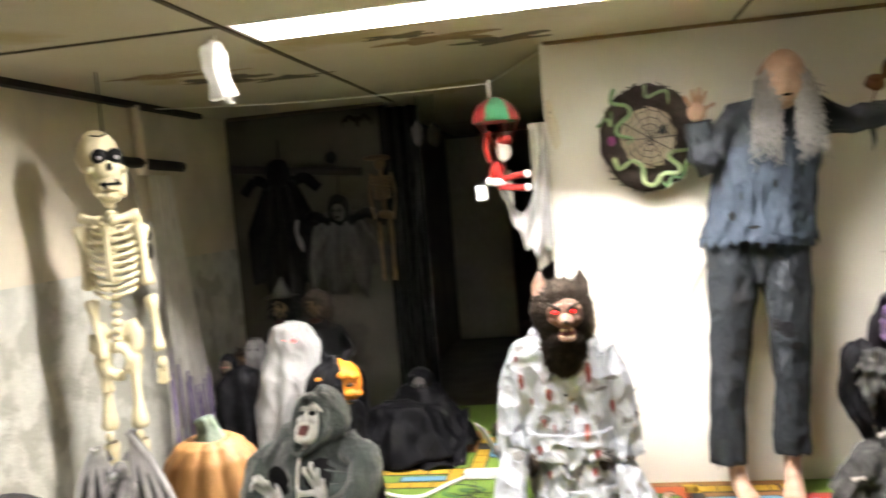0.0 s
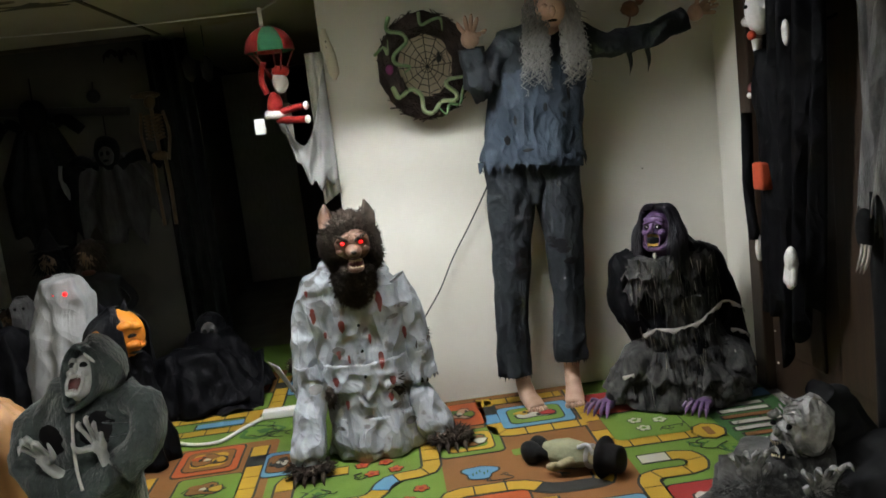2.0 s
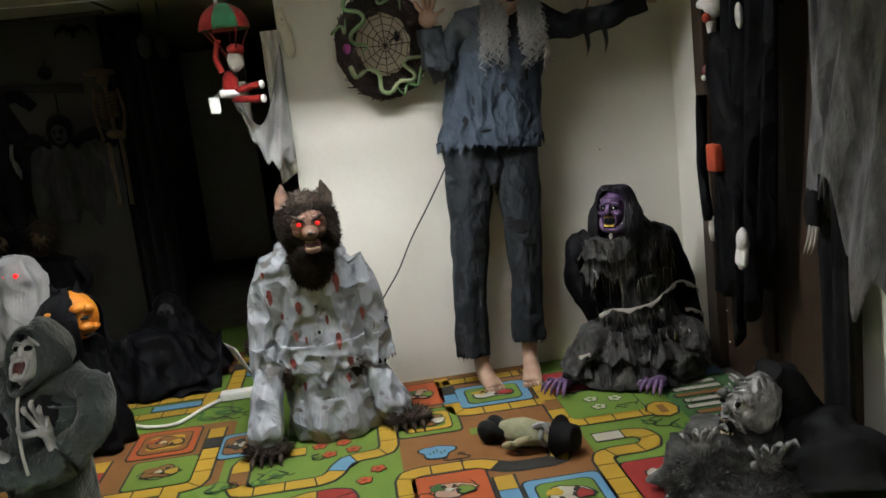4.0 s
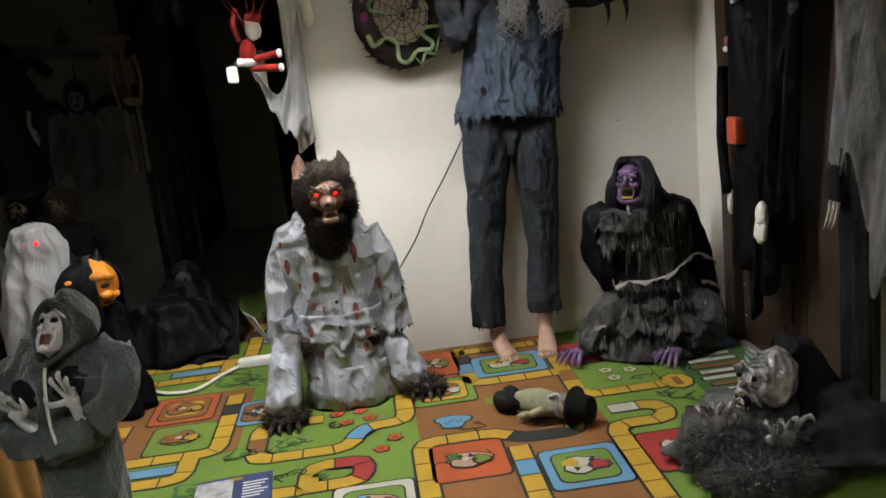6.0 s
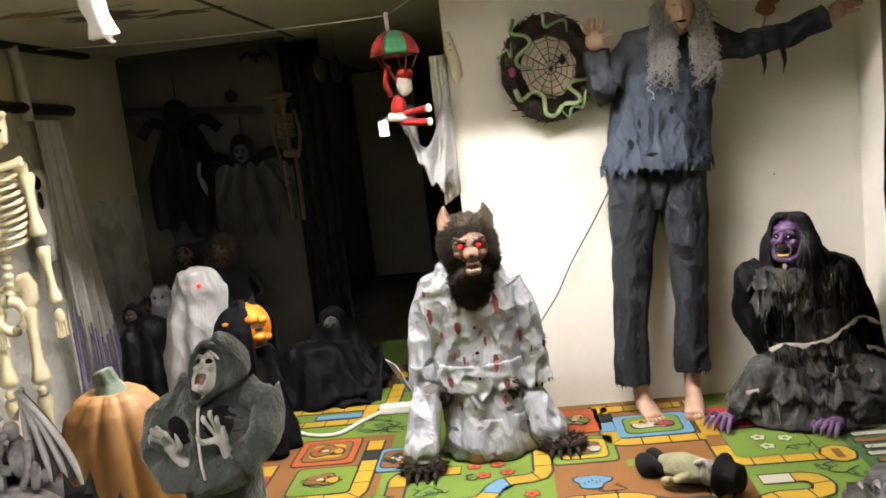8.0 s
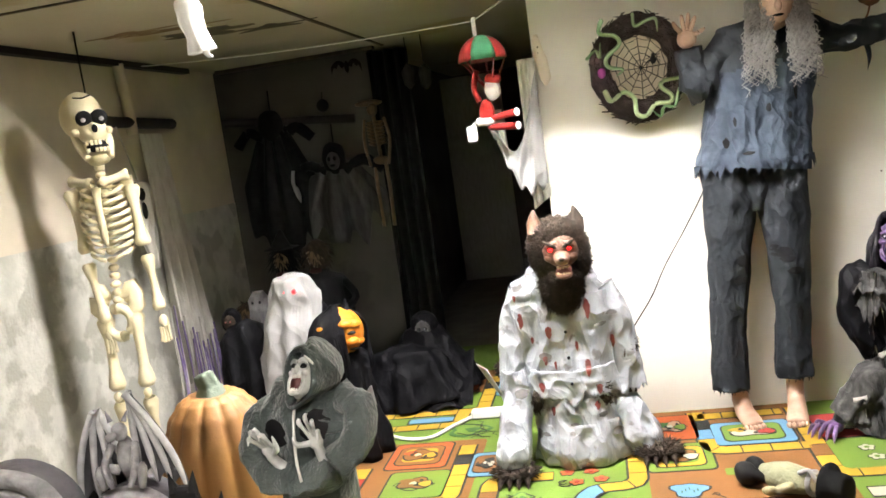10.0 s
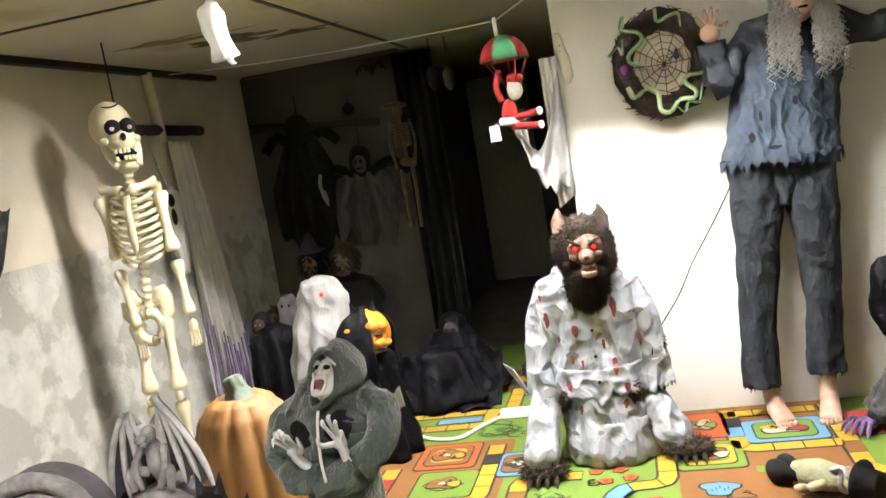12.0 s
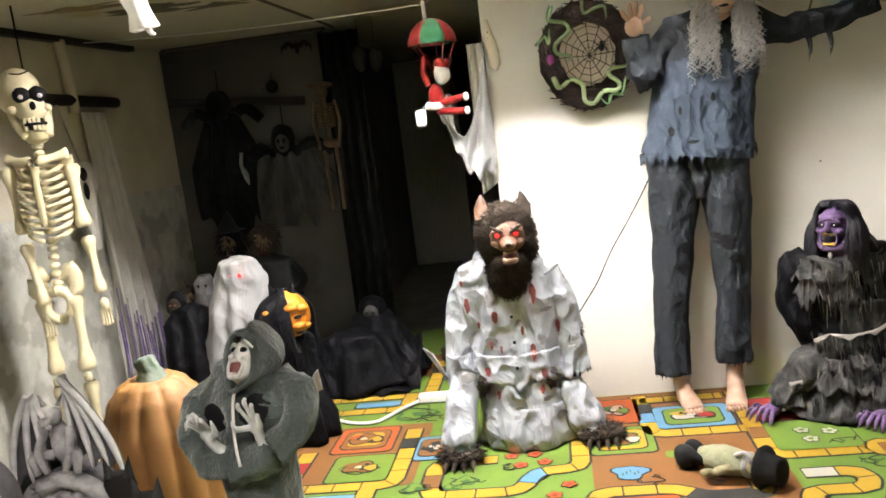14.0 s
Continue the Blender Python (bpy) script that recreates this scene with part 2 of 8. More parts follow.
# printed colours of the mat
def ink(name, c):
    c = tuple(v * 0.60 for v in c)
    return mat(name, c, 0.85, tuple(v * 0.78 for v in c), 5, 0.5, 0.25, 220)
INK = {"green": ink("mat_green", (0.18, 0.31, 0.03)), "yellow": ink("mat_yellow", (0.66, 0.40, 0.02)), "orange": ink("mat_orange", (0.55, 0.10, 0.012)),
       "brown": ink("mat_brown", (0.29, 0.115, 0.02)), "blue": ink("mat_blue", (0.16, 0.38, 0.62)), "red": ink("mat_red", (0.40, 0.02, 0.015)),
       "black": ink("mat_black", (0.012, 0.012, 0.010)), "white": ink("mat_white", (0.70, 0.66, 0.56)), "leaf": ink("mat_dark_green", (0.05, 0.16, 0.03)),
       "pink": ink("mat_pink", (0.62, 0.38, 0.28))}

# ---- mesh helpers ----
def finish(name, bm, mats, parent=None, smooth=True, label=""):
    me = bpy.data.meshes.new(name)
    bm.normal_update()
    bm.to_mesh(me)
    bm.free()
    for m in (mats if isinstance(mats, (list, tuple)) else [mats]):
        me.materials.append(m)
    if smooth:
        me.polygons.foreach_set("use_smooth", [True] * len(me.polygons))
    ob = new(name, me)
    if parent:
        ob.parent = parent
    if label:
        ob["label"] = label
    return ob


def part(name, bm, material, parent, label="", smooth=True):
    return finish(name, bm, material, parent, smooth, label)


def root(name, x, y, z, label, category, group="", kind=""):
    ob = new(name)
    ob.location = (x, y, z)
    return tagged(ob, label, category, group, kind)


def local(ob, parent):
    """World-built mesh becomes a child that stays where it is."""
    ob.parent = parent
    ob.matrix_parent_inverse = Matrix.Translation(parent.location).inverted()
    return ob


def slab(bm, a, b, mi=0, bevel=0.0):
    r = bmesh.ops.create_cube(bm, size=1)
    for v in r["verts"]:
        v.co = Vector([(a[i] + b[i]) / 2 + v.co[i] * abs(b[i] - a[i]) for i in range(3)])
    fs = {f for v in r["verts"] for f in v.link_faces}
    for f in fs:
        f.material_index = mi
    if bevel:
        es = list({e for f in fs for e in f.edges})
        q = bmesh.ops.bevel(bm, geom=es, offset=bevel, segments=2, affect="EDGES", profile=0.6)
        for f in q["faces"]:
            f.material_index = mi


def crease(p, seed):
    """Crumpled cloth: facets that meet in sharp ridges, about -1..1."""
    w = noise.noise_vector(p * 6 + Vector((seed, 0, 0))) * 0.05
    q = p + w
    a = noise.voronoi(Vector((q.x * 13 + seed + q.z * 2, q.y * 13, q.z * 6 - q.x * 4)))[0][0]
    b = noise.voronoi(Vector((q.x * 26 - seed, q.y * 26, q.z * 15 + q.x * 9)))[0][0]
    return (a - 0.42) * 2.4 + (b - 0.42) * 0.9


def loft(bm, rings, mi=0, seg=18, folds=0, amp=0.0, rough=0.0, caps=True, seed=0.0, wrinkle=0.0):
    """Skin over rings (centre, rx, ry[, normal]); folds: lengthwise pleats whose depth grows along it."""
    rows = []
    n = len(rings)
    for k, ring in enumerate(rings):
        c = Vector(ring[0])
        if len(ring) > 3:
            t = Vector(ring[3]).normalized()
        else:
            t = (Vector(rings[min(k + 1, n - 1)][0]) - Vector(rings[max(k - 1, 0)][0])).normalized()
        ux = Vector((1, 0, 0)) if abs(t.x) < 0.85 else Vector((0, 0, 1))
        v = t.cross(ux).normalized()
        u = v.cross(t).normalized()
        row = []
        for i in range(seg):
            a = 2 * math.pi * i / seg
            w = 1 + amp * (k / max(1, n - 1)) * math.sin(folds * a + seed + 0.6 * math.sin(2 * a + seed * 1.7)) if folds else 1
            p = c + u * (math.cos(a) * ring[1] * w) + v * (math.sin(a) * ring[2] * w)
            if wrinkle:
                p += (p - c).normalized() * crease(p, seed) * wrinkle
            if rough:
                p += noise.noise_vector(p * 9 + Vector((seed, 0, 0))) * rough + noise.noise_vector(p * 27 + Vector((0, seed, 0))) * rough * 0.4
            row.append(bm.verts.new(p))
        rows.append(row)
    for k in range(n - 1):
        for i in range(seg):
            f = bm.faces.new((rows[k][i], rows[k][(i + 1) % seg], rows[k + 1][(i + 1) % seg], rows[k + 1][i]))
            f.material_index = mi
    if caps:
        for row in (rows[0], rows[-1]):
            f = bm.faces.new(row)
            f.material_index = mi
    return rows


def dense(rings, per=4):
    """More rings between the given ones, eased, so that folds and noise have verts to bend."""
    out = []
    for a, b in zip(rings, rings[1:]):
        for j in range(per):
            s = j / per
            e = s * s * (3 - 2 * s)
            out.append((Vector(a[0]).lerp(Vector(b[0]), s), a[1] + (b[1] - a[1]) * e, a[2] + (b[2] - a[2]) * e))
    out.append(rings[-1][:3])
    return out


def tube(bm, pts, r, mi=0, seg=8, rough=0.0, seed=0.0, caps=True):
    pts = [Vector(p) for p in pts]
    rad = r if isinstance(r, (list, tuple)) else [r] * len(pts)
    loft(bm, [(p, q, q) for p, q in zip(pts, rad)], mi, seg, rough=rough, seed=seed, caps=caps)


def curvepts(pts, per=6):
    """Catmull-Rom through the points."""
    P = [Vector(p) for p in pts]
    P = [2 * P[0] - P[1]] + P + [2 * P[-1] - P[-2]]
    out = []
    for i in range(1, len(P) - 2):
        for j in range(per):
            s = j / per
            a, b, c, d = P[i - 1], P[i], P[i + 1], P[i + 2]
            out.append(0.5 * (2 * b + (c - a) * s + (2 * a - 5 * b + 4 * c - d) * s * s + (3 * b - a - 3 * c + d) * s ** 3))
    out.append(P[-2])
    return out


def blob(bm, c, r, mi=0, rough=0.0, seed=0.0, rot=None, sub=3, freq=9.0):
    q = bmesh.ops.create_icosphere(bm, subdivisions=sub, radius=1)
    m = Euler([radians(a) for a in rot]).to_matrix() if rot else None
    for v in q["verts"]:
        p = Vector((v.co.x * r[0], v.co.y * r[1], v.co.z * r[2]))
        if m:
            p = m @ p
        p += Vector(c)
        if rough:
            p += noise.noise_vector(p * freq + Vector((seed, seed, 0))) * rough + noise.noise_vector(p * freq * 3) * rough * 0.4
        v.co = p
    for f in {f for v in q["verts"] for f in v.link_faces}:
        f.material_index = mi


def fur(bm, c, r, count, length, mi, seed=1, low=-1.0, skip=None, droop=0.4, width=0.006):
    """Pointed tufts that stand on an ellipsoid; skip(direction) leaves bare skin."""
    rnd = random.Random(seed)
    c = Vector(c)
    made = 0
    while made < count:
        d = Vector((rnd.gauss(0, 1), rnd.gauss(0, 1), rnd.gauss(0, 1))).normalized()
        if d.z < low or (skip and skip(d)):
            made += 1
            continue
        p = c + Vector((d.x * r[0], d.y * r[1], d.z * r[2])) * 0.96
        tip = p + (d + Vector((rnd.uniform(-.5, .5), rnd.uniform(-.5, .5), rnd.uniform(-.5, .5) - droop))).normalized() * length * rnd.uniform(0.6, 1.3)
        s = d.cross(Vector((rnd.gauss(0, 1), rnd.gauss(0, 1), rnd.gauss(0, 1)))).normalized() * width
        t = d.cross(s).normalized() * width
        vs = [bm.verts.new(p + s), bm.verts.new(p - s * 0.5 + t), bm.verts.new(p - s * 0.5 - t), bm.verts.new(tip)]
        for i in range(3):
            f = bm.faces.new((vs[i], vs[(i + 1) % 3], vs[3]))
            f.material_index = mi
        made += 1


def sheet(bm, fn, nu, nv, mi=0, thick=0.004):
    """A cloth of real thickness over fn(u, v) with u, v in 0..1."""
    g = [[Vector(fn(i / nu, j / nv)) for j in range(nv + 1)] for i in range(nu + 1)]
    front, back = [], []
    for i in range(nu + 1):
        fr, bk = [], []
        for j in range(nv + 1):
            a = g[min(i + 1, nu)][j] - g[max(i - 1, 0)][j]
            b = g[i][min(j + 1, nv)] - g[i][max(j - 1, 0)]
            nrm = a.cross(b)
            nrm = nrm.normalized() if nrm.length > 1e-9 else Vector((0, -1, 0))
            fr.append(bm.verts.new(g[i][j] + nrm * thick / 2))
            bk.append(bm.verts.new(g[i][j] - nrm * thick / 2))
        front.append(fr)
        back.append(bk)
    def q(a, b, c, d):
        f = bm.faces.new((a, b, c, d))
        f.material_index = mi
    for i in range(nu):
        for j in range(nv):
            q(front[i][j], front[i + 1][j], front[i + 1][j + 1], front[i][j + 1])
            q(back[i][j], back[i][j + 1], back[i + 1][j + 1], back[i + 1][j])
    for i in range(nu):
        q(front[i][0], back[i][0], back[i + 1][0], front[i + 1][0])
        q(front[i][nv], front[i + 1][nv], back[i + 1][nv], back[i][nv])
    for j in range(nv):
        q(front[0][j], front[0][j + 1], back[0][j + 1], back[0][j])
        q(front[nu][j], back[nu][j], back[nu][j + 1], front[nu][j + 1])


def ragband(bm, cx, cy, z0, z1, r0, r1, a0, a1, mi, seed, jag=0.05, flat_=0.78):
    """A torn band of gauze hung round a body, ragged along its lower edge."""
    def cloth(u, v):
        a = a0 + (a1 - a0) * u
        low = z1 + jag * (noise.noise(Vector((u * 9, seed, 0))) + 0.6 * noise.noise(Vector((u * 31, seed, 2))))
        r = r0 + (r1 - r0) * v ** 1.3 + 0.010 * math.sin(u * 27 + seed) * v + 0.006 * noise.noise(Vector((u * 12, v * 5, seed)))
        return (cx + r * math.cos(a), cy + flat_ * r * math.sin(a), z0 + (low - z0) * v + 0.012 * noise.noise(Vector((u * 7, 4, seed))))
    sheet(bm, cloth, 64, 12, mi, 0.004)


def decal(bm, tree, x0, z0, w, h, mi, seed=0.0, n=7, y0=2.5, drip=False):
    """A patch of cloth laid on the front of what is already in the mesh: a rip or a smear."""
    rows = []
    for j in range(n + 1):
        v = j / n * 2 - 1
        half = w * (math.sqrt(max(0.0, 1 - v * v)) if not drip else (0.25 + 0.75 * math.sin((1 - (v + 1) / 2) * 2.4)) * (1 if abs(v) < 0.99 else 0.2))
        half *= 1 + 0.45 * noise.noise(Vector((seed + v * 2.3, seed, 0)))
        row = []
        for i in range(5):
            u = i / 4 * 2 - 1
            p = Vector((x0 + u * max(half, 0.001) + w * 0.35 * noise.noise(Vector((v * 1.7, seed, 3))), y0, z0 - v * h))
            hit = tree.ray_cast(p, Vector((0, 1, 0)))
            row.append(bm.verts.new(hit[0] + Vector((0, -0.0025, 0))) if hit[0] else None)
        rows.append(row)
    for a, b in zip(rows, rows[1:]):
        for i in range(4):
            q = (a[i], a[i + 1], b[i + 1], b[i])
            if None not in q and max((q[k].co - q[(k + 1) % 4].co).length for k in range(4)) < 0.09:
                bm.faces.new(q).material_index = mi


def structure(name, a, b, m, label, bevel=0.0):
    bm = bmesh.new()
    slab(bm, a, b, 0, bevel)
    return tagged(finish(name, bm, m, smooth=False), label, name.split("_")[0], kind="structure")

# ---- large structure ----
H = 2.01
structure("floor", (-2.6, -1.6, -0.1), (2.6, 9.4, 0.0), M_FLOOR, "bare grey concrete floor under the play mat")
# ceiling with an opening for the lamp
LX0, LX1, LY0, LY1 = -1.22, 0.52, 2.765, 3.085
bm = bmesh.new()
BACK = 2.42  # an unseen second lamp, added to light the fronts, sits this far behind
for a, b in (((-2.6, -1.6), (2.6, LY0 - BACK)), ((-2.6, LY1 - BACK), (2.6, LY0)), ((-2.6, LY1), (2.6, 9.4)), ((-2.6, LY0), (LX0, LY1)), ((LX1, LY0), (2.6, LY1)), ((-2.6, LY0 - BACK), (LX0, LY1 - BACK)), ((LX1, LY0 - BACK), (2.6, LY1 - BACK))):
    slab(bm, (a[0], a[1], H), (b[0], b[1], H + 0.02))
slab(bm, (-2.6, -1.6, H + 0.25), (2.6, 9.4, H + 0.3))
ceiling = tagged(finish("ceiling", bm, M_CEIL, smooth=False), "yellowed ceiling boards with dark joints and mould stains", "ceiling", kind="structure")
def ceilstrip(a, b, m, n="trim", d=0.006):
    return tagged(finish(n, (lambda bm: (slab(bm, (a[0], a[1], H - d), (b[0], b[1], H)), bm)[1])(bmesh.new()), m, smooth=False), "dark open joint between the ceiling boards", "trim", kind="structure")
ceilstrip((-1.255, -1.2), (-1.235, 5.4), M_JOINT)
ceilstrip((-2.42, 2.76), (-1.257, 2.775), M_JOINT)
ceilstrip((0.60, 2.2), (0.612, 3.82), M_JOINT)
ceilstrip((-2.43, 0.0), (-2.38, 5.0), M_BLACKWOOD, d=0.03)
ceilstrip((-0.2, 3.805), (1.49, 3.84), M_BROWNSTAIN, d=0.012)
ceilstrip((-2.37, 5.34), (-1.3, 5.40), M_JOINT, d=0.02)
def stain(name, cx, cy, rx, ry, m, seed, k=26):
    bm = bmesh.new()
    vs = []
    for i in range(k):
        a = 2 * math.pi * i / k
        w = 0.55 + 0.9 * abs(noise.noise(Vector((math.cos(a) * 1.7 + seed, math.sin(a) * 1.7, seed))))+ 0.25 * math.sin(5 * a + seed)
        vs.append(bm.verts.new((cx + rx * w * math.cos(a), cy + ry * w * math.sin(a), H - 0.0015)))
    f = bm.faces.new(vs)
    q = bmesh.ops.extrude_face_region(bm, geom=[f])
    for v in q["geom"]:
        if isinstance(v, bmesh.types.BMVert):
            v.co.z = H + 0.001
    return tagged(finish(name, bm, m, smooth=False), "dark ragged mould stain on the ceiling board", "stain", kind="structure")
stain("mould_stain", -1.72, 3.82, 0.26, 0.14, M_MOULD, 1.0)
stain("mould_stain", -1.45, 3.98, 0.20, 0.08, M_MOULD, 2.3)
stain("mould_stain", -1.95, 3.55, 0.22, 0.05, M_BROWNSTAIN, 3.1)
stain("mould_stain", -1.75, 3.62, 0.30, 0.04, M_BROWNSTAIN, 7.7)
stain("mould_stain", -0.62, 3.45, 0.28, 0.10, M_BROWNSTAIN, 4.4)
stain("mould_stain", -0.38, 3.62, 0.22, 0.11, M_MOULD, 5.2)
stain("mould_stain", -0.72, 3.30, 0.16, 0.05, M_MOULD, 6.4)
YN, XE, XW, YF = 3.84, 1.53, -2.43, 5.44
wall_north = structure("wall_north", (-0.22, YN, 0), (2.4, YN + 0.14, H), M_WALL, "white painted wall with scuffs and pin holes")
structure("wall_east", (XE, 3.53, 0), (XE + 0.12, YN, H), M_WALL, "short white painted return beside the door frame")
structure("wall_east_near", (XE, -1.6, 0), (XE + 0.12, 2.42, H), M_WALL, "white painted wall beyond the brown door")
structure("wall_west", (XW - 0.12, -1.6, 1.14), (XW, YF, H), M_CREAM, "cream painted upper wall")
structure("wall_west_dado", (XW - 0.12, -1.6, 0), (XW + 0.004, YF, 1.14), M_DADO, "grey stucco paper on the lower wall")
structure("wall_far", (XW - 0.12, YF, 0), (-1.36, YF + 0.14, H), M_BACK, "grey-white wall at the back of the room, shade put into its colour")
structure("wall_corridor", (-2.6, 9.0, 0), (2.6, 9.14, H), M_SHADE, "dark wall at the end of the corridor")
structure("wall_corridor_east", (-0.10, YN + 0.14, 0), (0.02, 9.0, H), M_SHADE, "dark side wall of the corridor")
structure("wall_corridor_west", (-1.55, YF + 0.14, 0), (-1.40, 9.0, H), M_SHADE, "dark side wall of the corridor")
structure("wall_south", (-2.6, -1.74, 0), (2.6, -1.6, H), M_CREAM, "cream wall closing the room")
# pin holes in the white wall
for i, (px_, pz) in enumerate([(1.16, 0.98)]):
    bm = bmesh.new()
    blob(bm, (px_, YN - 0.001, pz), (0.004, 0.003, 0.004), 0, sub=1)
    local(finish("pin_hole", bm, M_MOULD), wall_north)

# brown door with its frame in the east wall
door = root("door_1", XE, 2.9, 0, "closed dark brown wooden door in a brown frame", "door", kind="structure")
for nm, a, b in (("door_post", (XE - 0.03, 3.43, 0), (XE + 0.1, 3.53, H)), ("door_post", (XE - 0.03, 2.42, 0), (XE + 0.1, 2.52, H)), ("door_leaf", (XE + 0.01, 2.525, 0), (XE + 0.06, 3.425, H)), ("door_panel", (XE - 0.004, 2.55, 0.2), (XE + 0.012, 2.86, 1.85)), ("door_panel", (XE - 0.004, 2.98, 0.2), (XE + 0.012, 3.29, 1.85))):
    bm = bmesh.new()
    slab(bm, a, b, 0, 0.008)
    local(finish(nm, bm, M_WOOD, smooth=False), door)

# recessed lamp
lamp = root("ceiling_light", (LX0 + LX1) / 2, (LY0 + LY1) / 2, H, "recessed fluorescent ceiling light with two lit tubes", "ceiling light")
bm = bmesh.new()
D = 0.235
for a, b in (((LX0, LY0, H - 0.004), (LX0 + 0.012, LY1, H + D)), ((LX1 - 0.012, LY0, H - 0.004), (LX1, LY1, H + D)), ((LX0 + 0.012, LY0, H - 0.004), (LX1 - 0.012, LY0 + 0.012, H + D)), ((LX0 + 0.012, LY1 - 0.012, H - 0.004), (LX1 - 0.012, LY1, H + D)), ((LX0, LY0, H + D), (LX1, LY1, H + D + 0.01))):
    slab(bm, a, b)
local(finish("housing", bm, M_STEEL, smooth=False), lamp)
for yy in (LY0 + 0.092, LY0 + 0.162):
    bm = bmesh.new()
    tube(bm, [(LX0 + 0.03, yy, H + 0.20), (LX1 - 0.03, yy, H + 0.20)], 0.016, 0, 10)
    t_ = local(finish("tube", bm, M_TUBE), lamp)
    for xx in (LX0 + 0.012, LX1 - 0.03):
        bm = bmesh.new()
        slab(bm, (xx, yy - 0.02, H + 0.16), (xx + 0.018, yy + 0.02, H + 0.23), 0, 0.003)
        local(finish("tube_socket", bm, M_STEEL, smooth=False), lamp)

# unseen weaker copy of the lamp, added to brighten the near figures
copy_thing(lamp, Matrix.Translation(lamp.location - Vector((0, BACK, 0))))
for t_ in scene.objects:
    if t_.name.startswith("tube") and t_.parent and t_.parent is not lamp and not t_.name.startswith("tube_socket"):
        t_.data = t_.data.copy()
        t_.data.materials[0] = M_FILLTUBE
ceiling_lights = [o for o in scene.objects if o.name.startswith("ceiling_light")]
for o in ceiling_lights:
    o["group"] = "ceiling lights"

# dark poles along the walls
def pole(name, a, b, r, label):
    bm = bmesh.new()
    pts = [Vector(a).lerp(Vector(b), i / 8) for i in range(9)]
    tube(bm, pts, r, 0, 10, rough=0.004)
    return tagged(finish(name, bm, M_BLACKWOOD), label, "pole")
pole("wall_pole", (XW + 0.03, 3.95, 1.69), (XW + 0.03, 4.70, 1.675), 0.03, "black wooden pole fixed along the cream wall")
pole("wall_pole", (XW + 0.03, YF - 0.03, 1.67), (-1.50, YF - 0.03, 1.58), 0.028, "black wooden pole fixed along the back wall")
bm = bmesh.new()
tube(bm, curvepts([(XW + 0.03, 4.22, 1.99), (XW + 0.035, 4.23, 1.85), (XW + 0.03, 4.25, 1.62)]), 0.03, 0, 10, rough=0.004)
tagged(finish("pipe", bm, M_CREAM), "cream painted pipe running down the wall", "pipe", kind="structure")

# ---- play mat: printed panels, road tiles, flowers ----
play_mat = root("play_mat", 0.1, 3.4, 0.0, "colourful printed board-game play mat on the floor", "play mat")
Z0 = 0.006


def flat(name, outline, colour, level, label=""):
    """A printed shape from its outline in plan, a hair proud of what lies under it."""
    bm = bmesh.new()
    z1 = Z0 + 0.0009 * level
    top = [bm.verts.new((x, y, z1)) for x, y in outline]
    low = [bm.verts.new((x, y, z1 - 0.0009)) for x, y in outline]
    n = len(top)
    bm.faces.new(top)
    for i in range(n):
        bm.faces.new((top[i], low[i], low[(i + 1) % n], top[(i + 1) % n]))
    return local(finish(name, bm, INK[colour], smooth=False, label=label), play_mat)


def rrect(x0, y0, x1, y1, r, k=4):
    out = []
    for cx, cy, a0 in ((x1 - r, y1 - r, 0), (x0 + r, y1 - r, 90), (x0 + r, y0 + r, 180), (x1 - r, y0 + r, 270)):
        for i in range(k + 1):
            a = radians(a0 + 90 * i / k)
            out.append((cx + r * math.cos(a), cy + r * math.sin(a)))
    return out


def oval(cx, cy, rx, ry, k=16, wob=0.0, seed=0.0, turn=0.0):
    out = []
    for i in range(k):
        a = 2 * math.pi * i / k
        w = 1 + wob * math.sin(3 * a + seed) + wob * 0.6 * math.sin(5 * a + 2 * seed)
        x, y = rx * w * math.cos(a), ry * w * math.sin(a)
        out.append((cx + x * math.cos(turn) - y * math.sin(turn), cy + x * math.sin(turn) + y * math.cos(turn)))
    return out


bm = bmesh.new()
slab(bm, (-1.22, 1.3, 0.0), (1.49, 5.40, Z0), 0, 0.002)
local(finish("mat_base", bm, INK["green"], smooth=False, label="bright green printed ground of the mat"), play_mat)
flat("brown_ground", rrect(0.06, 2.20, 0.74, 3.835, 0.02), "brown", 1)
flat("brown_ground", rrect(1.16, 2.30, 1.485, 3.835, 0.02), "leaf", 1)
flat("brown_ground", rrect(-1.215, 3.02, -0.62, 3.67, 0.03), "brown", 1)
flat("brown_ground", rrect(-1.215, 4.06, -0.70, 4.78, 0.03), "brown", 1)


